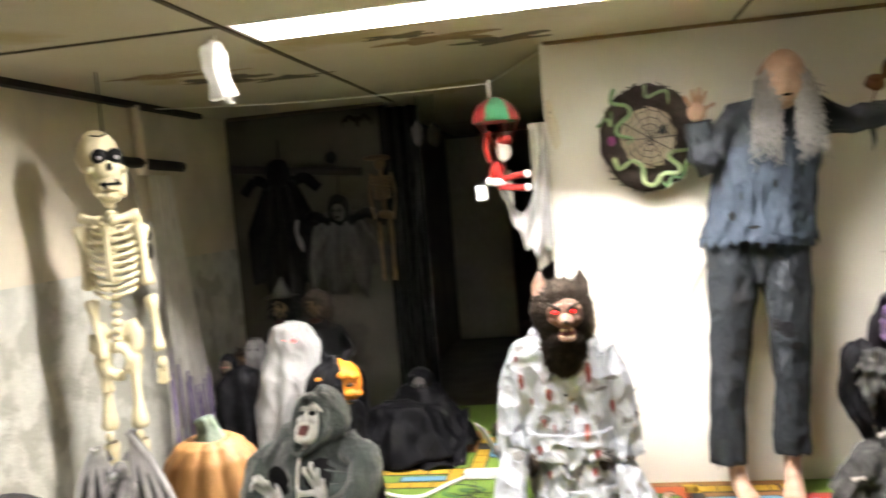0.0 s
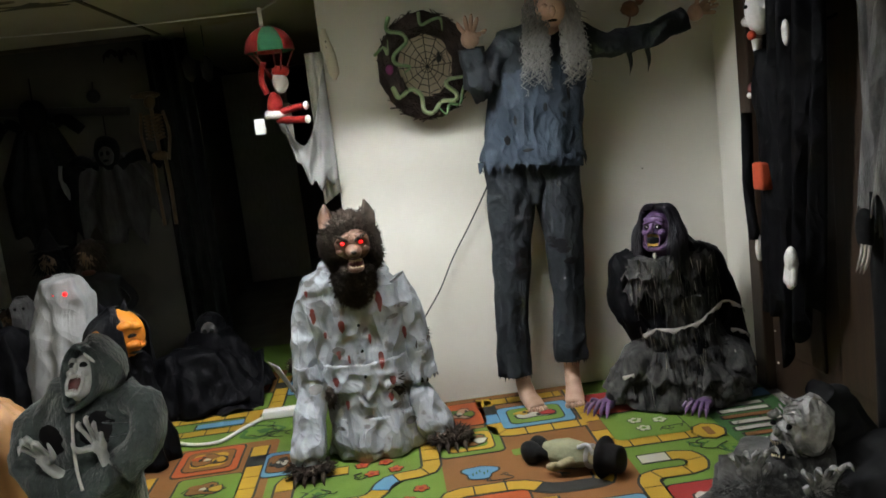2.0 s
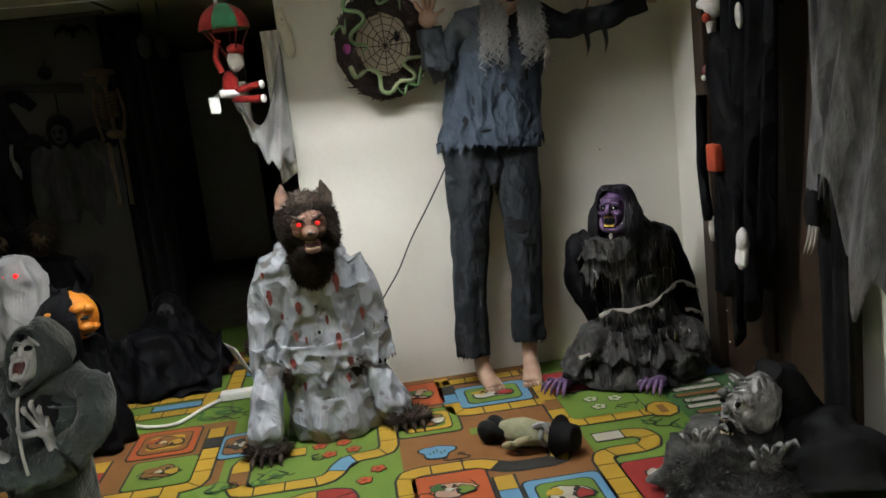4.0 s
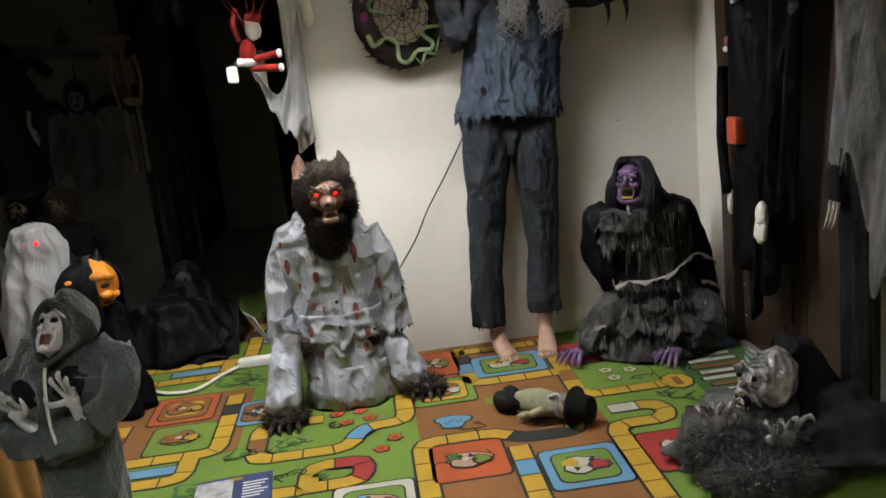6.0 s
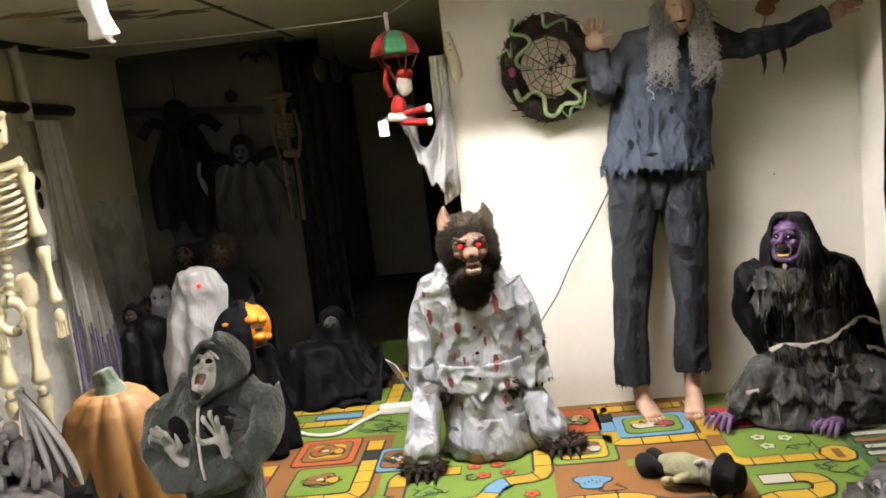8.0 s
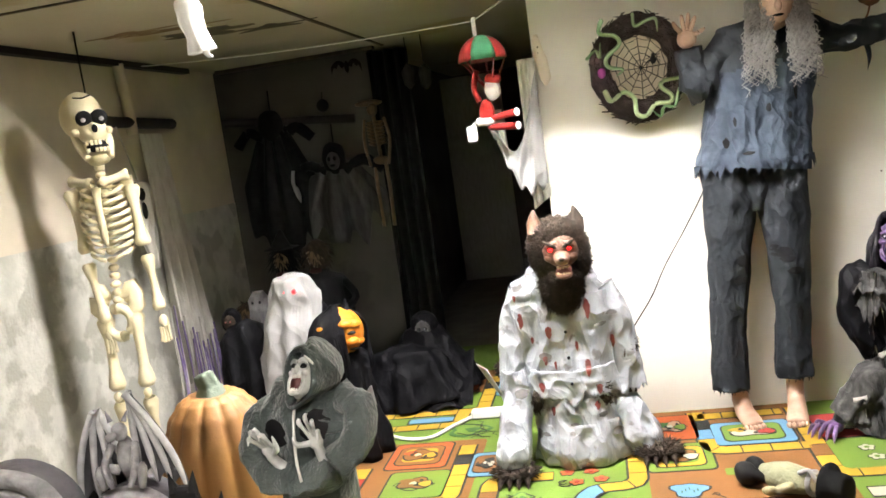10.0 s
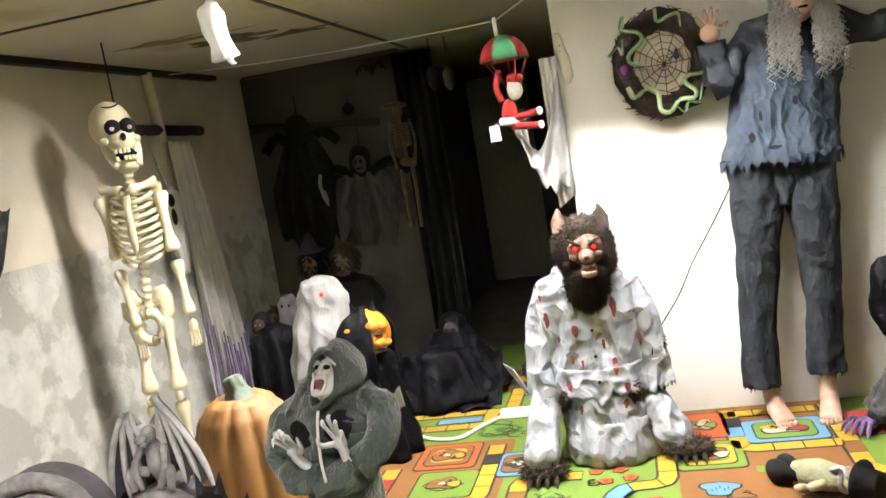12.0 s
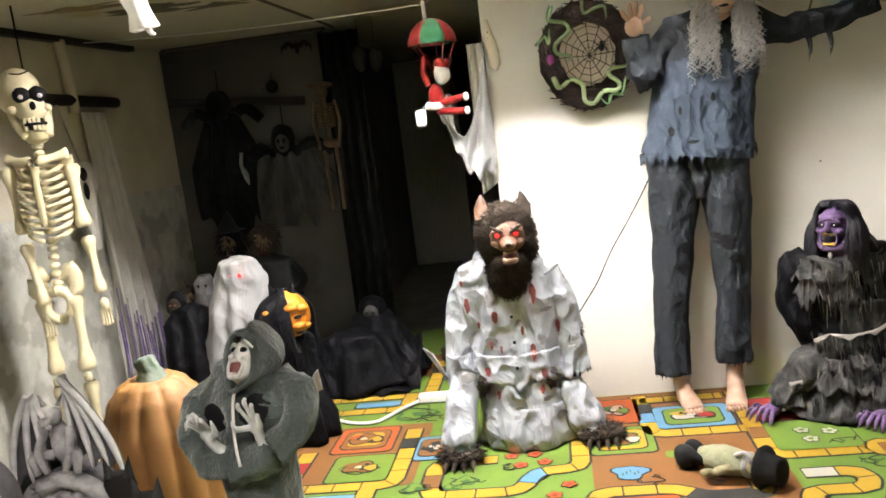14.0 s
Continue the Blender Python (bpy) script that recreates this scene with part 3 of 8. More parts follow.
def panel(x0, y0, x1, y1, outer, inner, motif, seed, rim="black", third=None):
    flat("panel_outline", rrect(x0 - 0.009, y0 - 0.009, x1 + 0.009, y1 + 0.009, 0.03), rim, 2)
    flat("panel", rrect(x0, y0, x1, y1, 0.025), outer, 3)
    w, h = x1 - x0, y1 - y0
    if inner:
        flat("panel_outline", rrect(x0 + w * 0.13 - 0.006, y0 + h * 0.14 - 0.006, x1 - w * 0.13 + 0.006, y1 - h * 0.14 + 0.006, 0.035), "black", 4)
        flat("panel", rrect(x0 + w * 0.13, y0 + h * 0.14, x1 - w * 0.13, y1 - h * 0.14, 0.032), inner, 5)
    if third:
        flat("panel", rrect(x0 + w * 0.22, y0 + h * 0.24, x1 - w * 0.22, y1 - h * 0.24, 0.03), third, 6)
    cx, cy = (x0 + x1) / 2, (y0 + y1) / 2
    # a plain patchwork motif
    c1, c2, c3 = motif
    rnd = random.Random(seed)
    flat("motif", oval(cx, cy, w * 0.30, h * 0.22, 18, 0.16, seed), "black", 7)
    flat("motif", oval(cx, cy, w * 0.27, h * 0.19, 18, 0.16, seed), c1, 8)
    flat("motif", oval(cx + w * 0.17, cy - h * 0.05, w * 0.13, h * 0.13, 14, 0.15, seed + 1), "black", 9)
    flat("motif", oval(cx + w * 0.17, cy - h * 0.05, w * 0.11, h * 0.10, 14, 0.15, seed + 1), c2, 10)
    flat("motif", oval(cx - w * 0.17, cy + h * 0.08, w * 0.11, h * 0.10, 12, 0.2, seed + 2), c3, 10)
    for k in range(4):
        flat("motif", oval(cx + rnd.uniform(-0.14, 0.14) * w, cy + rnd.uniform(-0.12, 0.12) * h, w * 0.035, h * 0.05, 8, 0.2, k), "black", 11)
    flat("motif", oval(cx - w * 0.03, cy - h * 0.02, w * 0.06, h * 0.05, 10, 0.2, seed), "white", 12)


panel(0.080, 2.535, 0.340, 2.800, "orange", None, ("pink", "green", "leaf"), 1)
panel(0.445, 2.375, 0.705, 2.645, "blue", "green", ("white", "red", "yellow"), 2)
panel(0.345, 3.395, 0.655, 3.640, "blue", "green", ("white", "red", "yellow"), 3)
panel(0.085, 3.490, 0.290, 3.775, "orange", None, ("pink", "green", "leaf"), 4)
panel(0.065, 3.175, 0.315, 3.440, "green", "yellow", ("brown", "white", "orange"), 5, third="green")
panel(0.745, 3.400, 1.000, 3.660, "red", None, ("white", "black", "red"), 6)
panel(0.790, 2.395, 1.060, 2.670, "red", None, ("white", "black", "white"), 7)
panel(-0.245, 2.330, 0.015, 2.600, "white", "green", ("pink", "red", "blue"), 8)
for dy in (0.0, 1.04):
    panel(-1.035, 3.370 + dy, -0.770, 3.650 + dy, "orange", "brown", ("brown", "yellow", "orange"), 9, third="yellow")
    panel(-0.985, 3.075 + dy, -0.735, 3.330 + dy, "green", None, ("brown", "yellow", "brown"), 10)
    panel(-0.655, 3.245 + dy, -0.525, 3.490 + dy, "blue", "brown", ("black", "white", "brown"), 11)
panel(0.080, 1.52, 0.340, 1.80, "orange", None, ("pink", "green", "leaf"), 12)
panel(-0.985, 2.05, -0.735, 2.31, "green", None, ("brown", "yellow", "brown"), 13)
# flower meadow
flat("panel_outline", rrect(0.735, 3.085, 1.05, 3.385, 0.03), "black", 2)
flat("meadow", rrect(0.745, 3.095, 1.045, 3.380, 0.03), "green", 3)
for fx, fy, c in ((0.87, 3.28, "white"), (0.965, 3.255, "white"), (0.88, 3.19, "white"), (-0.248, 3.22, "orange"), (-0.155, 3.222, "orange"), (-0.208, 3.126, "orange"), (-0.116, 3.143, "orange"), (-0.08, 2.851, "orange"), (-0.028, 2.932, "orange")):
    for k in range(5):
        a = 2 * math.pi * k / 5 + fx * 9
        flat("petal", oval(fx + 0.019 * math.cos(a), fy + 0.019 * math.sin(a), 0.014, 0.014, 10), "black", 4)
        flat("petal", oval(fx + 0.018 * math.cos(a), fy + 0.018 * math.sin(a), 0.011, 0.011, 10), c, 5)
    flat("flower_eye", oval(fx, fy, 0.010, 0.010, 10), "red" if c == "orange" else "green", 6)


def road(pts, width=0.066, step=0.105, special=None):
    """A road of yellow tiles with black joints along a bent line."""
    P = [Vector((x, y, 0)) for x, y in pts]
    line = []
    for i, p in enumerate(P):
        if 0 < i < len(P) - 1:
            a, b = (P[i - 1] - p), (P[i + 1] - p)
            r = min(0.055, a.length * 0.45, b.length * 0.45)
            a, b = p + a.normalized() * r, p + b.normalized() * r
            line += [a, a.lerp(p, 0.5).lerp(p.lerp(b, 0.5), 0.5), b]
        else:
            line.append(p)
    fine = []
    for a, b in zip(line, line[1:]):
        n = max(1, int((b - a).length / 0.012))
        fine += [a.lerp(b, j / n) for j in range(n)]
    fine.append(line[-1])
    def side(i, w):
        t = (fine[min(i + 1, len(fine) - 1)] - fine[max(i - 1, 0)]).normalized()
        return Vector((-t.y, t.x, 0)) * w
    def strip(i0, i1, w, colour, level, name):
        idx = list(range(i0, i1 + 1))
        left = [fine[i] + side(i, w) for i in idx]
        right = [fine[i] - side(i, w) for i in idx]
        flat(name, [(v.x, v.y) for v in right + left[::-1]], colour, level)
    strip(0, len(fine) - 1, width / 2 + 0.010, "black", 2, "road_edge")
    i = n_ = 0
    while i < len(fine) - 2:
        j, d = i, 0.0
        while j < len(fine) - 1 and d < step:
            d += (fine[j + 1] - fine[j]).length
            j += 1
        if len(fine) - 1 - j < 3:
            j = len(fine) - 1
        k0 = i if i == 0 else i
        idx = list(range(k0, j + 1))
        left = [fine[q] + side(q, width / 2) for q in idx]
        right = [fine[q] - side(q, width / 2) for q in idx]
        if len(idx) > 2:
            gap = 0.003
            t0 = (fine[idx[1]] - fine[idx[0]]).normalized() * gap
            t1 = (fine[idx[-1]] - fine[idx[-2]]).normalized() * gap
            left[0], right[0] = left[0] + t0, right[0] + t0
            left[-1], right[-1] = left[-1] - t1, right[-1] - t1
        flat("road_tile", [(v.x, v.y) for v in right + left[::-1]], (special or {}).get(n_, "yellow"), 3)
        i, n_ = j, n_ + 1


road([(0.71, 3.78), (0.71, 3.07), (1.05, 3.07)], special={0: "yellow", 1: "black", 4: "brown"})
road([(0.77, 2.905), (0.96, 2.905), (0.96, 2.77), (0.75, 2.77), (0.75, 1.6)], special={0: "white"})
road([(0.063, 1.6), (0.063, 2.85), (0.335, 2.85), (0.42, 2.775), (0.62, 2.775), (0.62, 2.87)], step=0.11, special={13: "black", 14: "black"})
road([(0.393, 2.72), (0.393, 1.6)], special={1: "blue", 2: "yellow"})
road([(0.30, 3.80), (0.315, 3.345), (0.69, 3.345)], special={1: "black", 2: "blue"})
road([(0.30, 3.74), (0.66, 3.74)])
road([(-0.30, 3.20), (-0.545, 3.20), (-0.545, 2.905), (-0.20, 2.905), (-0.15, 3.06), (0.022, 3.075), (0.022, 3.62)], special={3: "brown", 8: "blue"})
road([(-0.60, 2.63), (-0.36, 2.63), (-0.36, 2.635), (-0.15, 2.64), (-0.14, 2.79), (-0.33, 2.79), (-0.335, 2.66)], special={4: "red", 5: "red"})
for dy in (0.0, 1.04):
    road([(-0.695, 3.60 + dy), (-0.695, 3.03 + dy), (-1.2, 3.03 + dy)], special={0: "yellow", 1: "black"})
    flat("water_strip", rrect(-1.06, 2.89 + dy, -0.82, 2.965 + dy, 0.006), "black", 3)
    flat("water_strip", rrect(-1.05, 2.897 + dy, -0.828, 2.958 + dy, 0.006), "blue", 4)
road([(-0.79, 3.0), (-0.79, 2.84), (-1.2, 2.84)])
road([(-0.79, 4.04), (-0.79, 3.88), (-1.2, 3.88)])
road([(-1.13, 3.4), (-1.13, 2.9)], special={1: "red"})
flat("sign_board", oval(1.10, 3.075, 0.070, 0.085, 8, 0, 0), "black", 3)
flat("sign_board", oval(1.10, 3.075, 0.060, 0.075, 8, 0, 0), "yellow", 4)
flat("sign_bar", rrect(1.085, 3.035, 1.115, 3.115, 0.006), "brown", 5)
for k in range(7):
    yy = 3.30 - k * 0.062
    flat("crossing_bar", rrect(1.19 + 0.012 * (k % 2), yy - 0.021, 1.42, yy + 0.021, 0.006), "black", 3)
    flat("crossing_bar", rrect(1.20 + 0.012 * (k % 2), yy - 0.015, 1.41, yy + 0.015, 0.006), "white" if k % 3 != 2 else "brown", 4)
flat("water_strip", rrect(1.30, 3.36, 1.485, 3.45, 0.01), "blue", 3)
flat("sun_print", oval(1.40, 3.62, 0.10, 0.11), "black", 3)
flat("sun_print", oval(1.40, 3.62, 0.09, 0.10), "yellow", 4)
flat("sun_print", oval(1.40, 3.66, 0.07, 0.06), "orange", 5)
flat("puddle", oval(0.195, 3.00, 0.068, 0.062, 22, 0.16, 0.4), "black", 2)
flat("puddle", oval(0.195, 3.00, 0.060, 0.054, 22, 0.16, 0.4), "blue", 3)
for k in range(5):
    flat("ripple", rrect(0.165 + 0.014 * k, 2.975 + 0.012 * (k % 3), 0.170 + 0.014 * k, 2.995 + 0.012 * (k % 3), 0.002), "leaf", 4)
flat("grass_patch", rrect(0.34, 3.11, 0.44, 3.17, 0.01), "green", 2)
flat("grass_patch", rrect(0.46, 3.03, 0.58, 3.09, 0.01), "green", 2)
for bx, by, s in ((-0.60, 2.98, 1.0), (-0.42, 3.02, 0.9), (-0.75, 2.75, 1.1), (-0.30, 2.72, 0.7), (-0.73, 3.80, 1.9), (-0.46, 2.98, 0.7), (-0.66, 2.66, 0.8), (1.02, 2.98, 0.7), (1.12, 2.90, 0.8), (1.02, 3.32, 0.6)):
    flat("bush_print", oval(bx, by, 0.052 * s, 0.045 * s, 20, 0.18, bx * 7), "leaf", 2)
    flat("bush_print", oval(bx + 0.004, by + 0.002, 0.040 * s, 0.034 * s, 20, 0.2, bx * 7), "green", 3)
    flat("bush_print", oval(bx + 0.012 * s, by - 0.006, 0.018 * s, 0.015 * s, 12, 0.2, by * 5), "leaf", 4)

def doodle(cx, cy, size, seed, colour="black"):
    """A thin printed line drawing: a wandering loop with short side strokes."""
    rnd = random.Random(seed)
    ph = rnd.uniform(0, 6.3)
    P = [(cx + size * (1 + 0.35 * math.sin(3 * a + ph)) * math.cos(a), cy + size * 0.75 * (1 + 0.30 * math.cos(2 * a + ph * 2)) * math.sin(a)) for a in [ph + 4.6 * q / 22 for q in range(23)]]
    def line(pts, w):
        left, right = [], []
        for i, (px_, py_) in enumerate(pts):
            a, b = Vector(pts[max(0, i - 1)]), Vector(pts[min(len(pts) - 1, i + 1)])
            t = (b - a).normalized()
            left.append((px_ - t.y * w, py_ + t.x * w))
            right.append((px_ + t.y * w, py_ - t.x * w))
        flat("drawn_line", right + left[::-1], colour, 4)
    line(P, 0.0028)
    for q in (4, 10, 16):
        bx, by = P[q]
        a = rnd.uniform(0, 6.3)
        line([(bx, by), (bx + 0.5 * size * math.cos(a), by + 0.5 * size * math.sin(a)), (bx + 0.8 * size * math.cos(a + 0.6), by + 0.8 * size * math.sin(a + 0.6))], 0.0024)


for n_, (dx_, dy_, ds_) in enumerate(((-0.60, 2.98, 0.05), (-0.42, 3.02, 0.045), (-0.73, 3.80, 0.09), (-0.62, 3.72, 0.06), (-0.90, 3.50, 0.07), (-0.86, 3.20, 0.06), (-0.40, 2.74, 0.05), (-0.66, 2.68, 0.05), (0.52, 3.16, 0.035), (0.50, 2.90, 0.035), (0.26, 2.93, 0.04), (1.06, 2.96, 0.05), (0.99, 3.16, 0.035), (1.12, 2.78, 0.045), (0.21, 2.66, 0.06), (0.57, 2.51, 0.06), (0.50, 3.52, 0.05), (0.19, 3.62, 0.05), (0.19, 3.31, 0.05), (-0.25, 3.12, 0.03), (-0.92, 2.72, 0.05), (1.30, 3.12, 0.06), (1.28, 3.25, 0.05), (1.34, 3.40, 0.05))):
    doodle(dx_, dy_, ds_, n_ + 40)

M_SMUDGE = mat("grey_smudge", (0.16, 0.155, 0.15), 0.85, (0.09, 0.085, 0.08), 30, 0.5, 0.3, 40)
# ---- werewolf figure kneeling on the mat: one plain mesh ----
def werewolf():
    bm = bmesh.new()
    cx, cy = -0.20, 3.44
    loft(bm, dense([((cx + 0.02, cy - 0.02, 0.80), 0.08, 0.08), ((cx + 0.01, cy, 0.755), 0.145, 0.10), ((cx, cy, 0.70), 0.205, 0.125), ((cx, cy, 0.62), 0.215, 0.135), ((cx, cy, 0.48), 0.195, 0.13), ((cx + 0.005, cy - 0.01, 0.32), 0.180, 0.135), ((cx + 0.01, cy - 0.03, 0.17), 0.172, 0.148), ((cx + 0.015, cy - 0.05, 0.06), 0.170, 0.160), ((cx + 0.015, cy - 0.05, 0.012), 0.158, 0.15)], 16), 0, 160, 7, 0.07, 0.002, seed=1.3, wrinkle=0.0055)
    for s, pts in ((-1, [(-0.345, 3.44, 0.70), (-0.405, 3.43, 0.58), (-0.425, 3.40, 0.45), (-0.435, 3.37, 0.31)]), (1, [(-0.055, 3.44, 0.69), (0.005, 3.43, 0.57), (0.025, 3.42, 0.44), (0.035, 3.42, 0.31)])):
        loft(bm, dense([(p, r, r * 0.9) for p, r in zip(pts, (0.072, 0.060, 0.052, 0.050))], 14), 0, 72, 5, 0.10, 0.002, seed=s + 2.0, wrinkle=0.006)
        tube(bm, [Vector(pts[-2]), Vector(pts[-1]) + Vector((0.02 * -s, -0.01, -0.05))], 0.042, 1, 12, 0.01)
    # pointed torn cuff
    sheet(bm, lambda u, v: (-0.53 - 0.045 * u + 0.075 * v, 3.34 + 0.03 * u, 0.42 - 0.16 * v * (1 - 0.2 * u) + 0.02 * u), 6, 6, 0, 0.004)
    # forelegs in white trouser cloth
    loft(bm, dense([((-0.40, 3.36, 0.32), 0.06, 0.06), ((-0.435, 3.28, 0.20), 0.058, 0.062), ((-0.445, 3.22, 0.09), 0.070, 0.075), ((-0.445, 3.21, 0.05), 0.062, 0.062)], 8), 0, 56, 6, 0.10, 0.002, seed=4, wrinkle=0.007)
    loft(bm, dense([((-0.01, 3.43, 0.25), 0.055, 0.06), ((0.03, 3.39, 0.17), 0.065, 0.075), ((0.06, 3.37, 0.09), 0.075, 0.08), ((0.075, 3.36, 0.04), 0.06, 0.065)], 8), 0, 56, 6, 0.10, 0.002, seed=5, wrinkle=0.007)
    # furry paws with claws
    for px_, py_, s in ((-0.445, 3.19, 1), (0.115, 3.32, 2)):
        blob(bm, (px_, py_, 0.035), (0.085, 0.07, 0.035), 1, 0.02, s)
        fur(bm, (px_, py_, 0.04), (0.085, 0.07, 0.035), 420, 0.03, 1, s, low=-0.25, droop=0.1, width=0.004)
        for k in range(4):
            tube(bm, curvepts([(px_ - 0.05 + 0.034 * k, py_ - 0.055, 0.03), (px_ - 0.055 + 0.036 * k, py_ - 0.09, 0.026), (px_ - 0.055 + 0.037 * k, py_ - 0.11, 0.010)], 3), [0.012, 0.011, 0.010, 0.009, 0.007, 0.004, 0.002], 1, 6)
    # neck fur and head
    blob(bm, (cx + 0.010, 3.355, 0.715), (0.088, 0.085, 0.110), 1, 0.014, 3)
    fur(bm, (cx + 0.010, 3.355, 0.715), (0.088, 0.085, 0.110), 4200, 0.022, 1, 5, droop=0.8, width=0.003)
    hx, hy, hz = -0.185, 3.385, 0.875
    blob(bm, (hx, hy, hz), (0.108, 0.11, 0.118), 1, 0.018, 6)
    fur(bm, (hx, hy, hz), (0.112, 0.112, 0.120), 5200, 0.026, 1, 7, skip=lambda d: d.y < -0.35 and abs(d.x - 0.08) < 0.55 and -0.62 < d.z < 0.36, droop=0.35, width=0.003)
    # bare rubber face: brow, cheeks, muzzle, jaw
    fx = hx + 0.012
    blob(bm, (fx, hy - 0.086, hz - 0.002), (0.072, 0.040, 0.064), 2, 0.008, 8, freq=22)
    for s in (-1, 1):
        blob(bm, (fx + s * 0.034, hy - 0.108, hz + 0.030), (0.030, 0.016, 0.012), 2, 0.004, 9, rot=(0, s * 24, 0), sub=2)
        blob(bm, (fx + s * 0.036, hy - 0.121, hz + 0.012), (0.0080, 0.007, 0.0065), 4, sub=2)
        blob(bm, (fx + s * 0.040, hy - 0.098, hz - 0.022), (0.026, 0.020, 0.018), 2, 0.004, 12, sub=2)
        tube(bm, curvepts([(fx + s * 0.012, hy - 0.128, hz + 0.020), (fx + s * 0.034, hy - 0.126, hz + 0.032), (fx + s * 0.062, hy - 0.108, hz + 0.046)], 4), [0.004, 0.006, 0.007, 0.008, 0.008, 0.008, 0.007, 0.005, 0.003], 1, 6, 0.002)
        # ears
        e = Vector((hx + s * 0.078, hy - 0.01, hz + 0.085))
        loft(bm, [(e - Vector((0, 0, 0.01)), 0.034, 0.024), (e + Vector((s * 0.006, 0, 0.024)), 0.028, 0.018), (e + Vector((s * 0.004, 0.002, 0.054)), 0.016, 0.010), (e + Vector((0, 0.004, 0.078)), 0.004, 0.004)], 2 if s < 0 else 1, 10, rough=0.004)
        fur(bm, e + Vector((0, 0.012, 0.02)), (0.03, 0.016, 0.030), 160, 0.012, 1, 11 + s, droop=-0.3, width=0.003)
    loft(bm, [((fx, hy - 0.095, hz - 0.012), 0.036, 0.028), ((fx + 0.003, hy - 0.135, hz - 0.022), 0.031, 0.024), ((fx + 0.005, hy - 0.160, hz - 0.028), 0.026, 0.020), ((fx + 0.006, hy - 0.170, hz - 0.030), 0.015, 0.012)], 2, 16, rough=0.005)
    blob(bm, (fx + 0.006, hy - 0.168, hz - 0.020), (0.013, 0.010, 0.009), 1, sub=2)
    blob(bm, (fx + 0.006, hy - 0.120, hz - 0.068), (0.030, 0.034, 0.026), 3, 0.003, sub=2)
    loft(bm, [((fx + 0.004, hy - 0.085, hz - 0.078), 0.036, 0.018), ((fx + 0.006, hy - 0.135, hz - 0.092), 0.030, 0.014), ((fx + 0.006, hy - 0.152, hz - 0.094), 0.018, 0.009)], 2, 14, rough=0.004)
    for k in range(7):
        a = radians(-70 + 140 * k / 6)
        for zz, h in ((hz - 0.052, -0.014), (hz - 0.082, 0.012)):
            b = Vector((fx + 0.006 + 0.024 * math.sin(a), hy - 0.125 - 0.024 * math.cos(a), zz))
            tube(bm, [b, b + Vector((0, -0.001, h * (1.7 if k in (1, 5) else 1)))], [0.0038, 0.0008], 5, 6)
    # beard and cheek fur close round the jaw
    for bx, by, bz, r, n in ((fx, hy - 0.075, hz - 0.105, (0.062, 0.048, 0.030), 1500), (fx - 0.075, hy - 0.045, hz - 0.045, (0.026, 0.045, 0.055), 700), (fx + 0.078, hy - 0.045, hz - 0.045, (0.026, 0.045, 0.055), 700)):
        blob(bm, (bx, by, bz), r, 1, 0.008, bx * 5, sub=2)
        fur(bm, (bx, by, bz), r, n, 0.024, 1, 21, droop=0.5, width=0.003)
    # tunic hem gathered over the lap, torn side cuffs
    ragband(bm, cx + 0.005, cy - 0.01, 0.40, 0.285, 0.186, 0.206, -2.75, -0.35, 0, 6.0, 0.030, 0.78)
    ragband(bm, cx + 0.020, cy - 0.03, 0.18, 0.018, 0.172, 0.196, -2.9, -0.2, 0, 8.0, 0.010, 0.86)
    ragband(bm, 0.030, 3.42, 0.40, 0.28, 0.052, 0.068, -3.0, 3.0, 0, 3.0, 0.05, 0.9)
    ragband(bm, -0.430, 3.385, 0.40, 0.29, 0.052, 0.066, -3.0, 3.0, 0, 4.0, 0.05, 0.9)
    # blood marks, shirt buttons and a grey patch on the front of the gown
    tree = BVHTree.FromBMesh(bm)
    rnd = random.Random(4)
    for mx_, mz, w, h in ((-0.37, 0.60, 0.014, 0.035), (-0.385, 0.69, 0.008, 0.014), (-0.26, 0.555, 0.013, 0.028), (-0.285, 0.44, 0.010, 0.02), (-0.245, 0.42, 0.007, 0.018), (-0.10, 0.635, 0.014, 0.045), (-0.155, 0.49, 0.007, 0.022), (-0.12, 0.40, 0.013, 0.036), (-0.31, 0.335, 0.015, 0.02), (-0.085, 0.315, 0.014, 0.02), (-0.275, 0.24, 0.010, 0.02), (-0.10, 0.25, 0.012, 0.018), (-0.33, 0.52, 0.008, 0.015), (-0.015, 0.48, 0.010, 0.03)):
        decal(bm, tree, mx_, mz, w * 0.85, h * 0.95, 6, mx_ * 60, 9, 2.9, True)
    for k in range(9):
        decal(bm, tree, rnd.uniform(-0.42, 0.02), rnd.uniform(0.08, 0.68), rnd.uniform(0.008, 0.03), rnd.uniform(0.006, 0.022), 8, k * 3.7, 6, 2.9)
    # furry forearms showing through the torn gown
    for ax, ay, az, r in ((-0.085, cy - 0.118, 0.290, (0.040, 0.028, 0.058)), (-0.345, cy - 0.115, 0.275, (0.026, 0.03, 0.042)), (0.055, cy - 0.02, 0.45, (0.02, 0.03, 0.03)), (-0.47, cy - 0.04, 0.40, (0.025, 0.03, 0.03))):
        blob(bm, (ax, ay, az), r, 1, 0.01, ax * 9, sub=2)
        fur(bm, (ax, ay, az), r, 260, 0.022, 1, 3, droop=0.5, width=0.003)
    for bz in (0.56, 0.455, 0.35):
        blob(bm, (cx + 0.01, cy - 0.165, bz), (0.007, 0.012, 0.007), 7, sub=2)
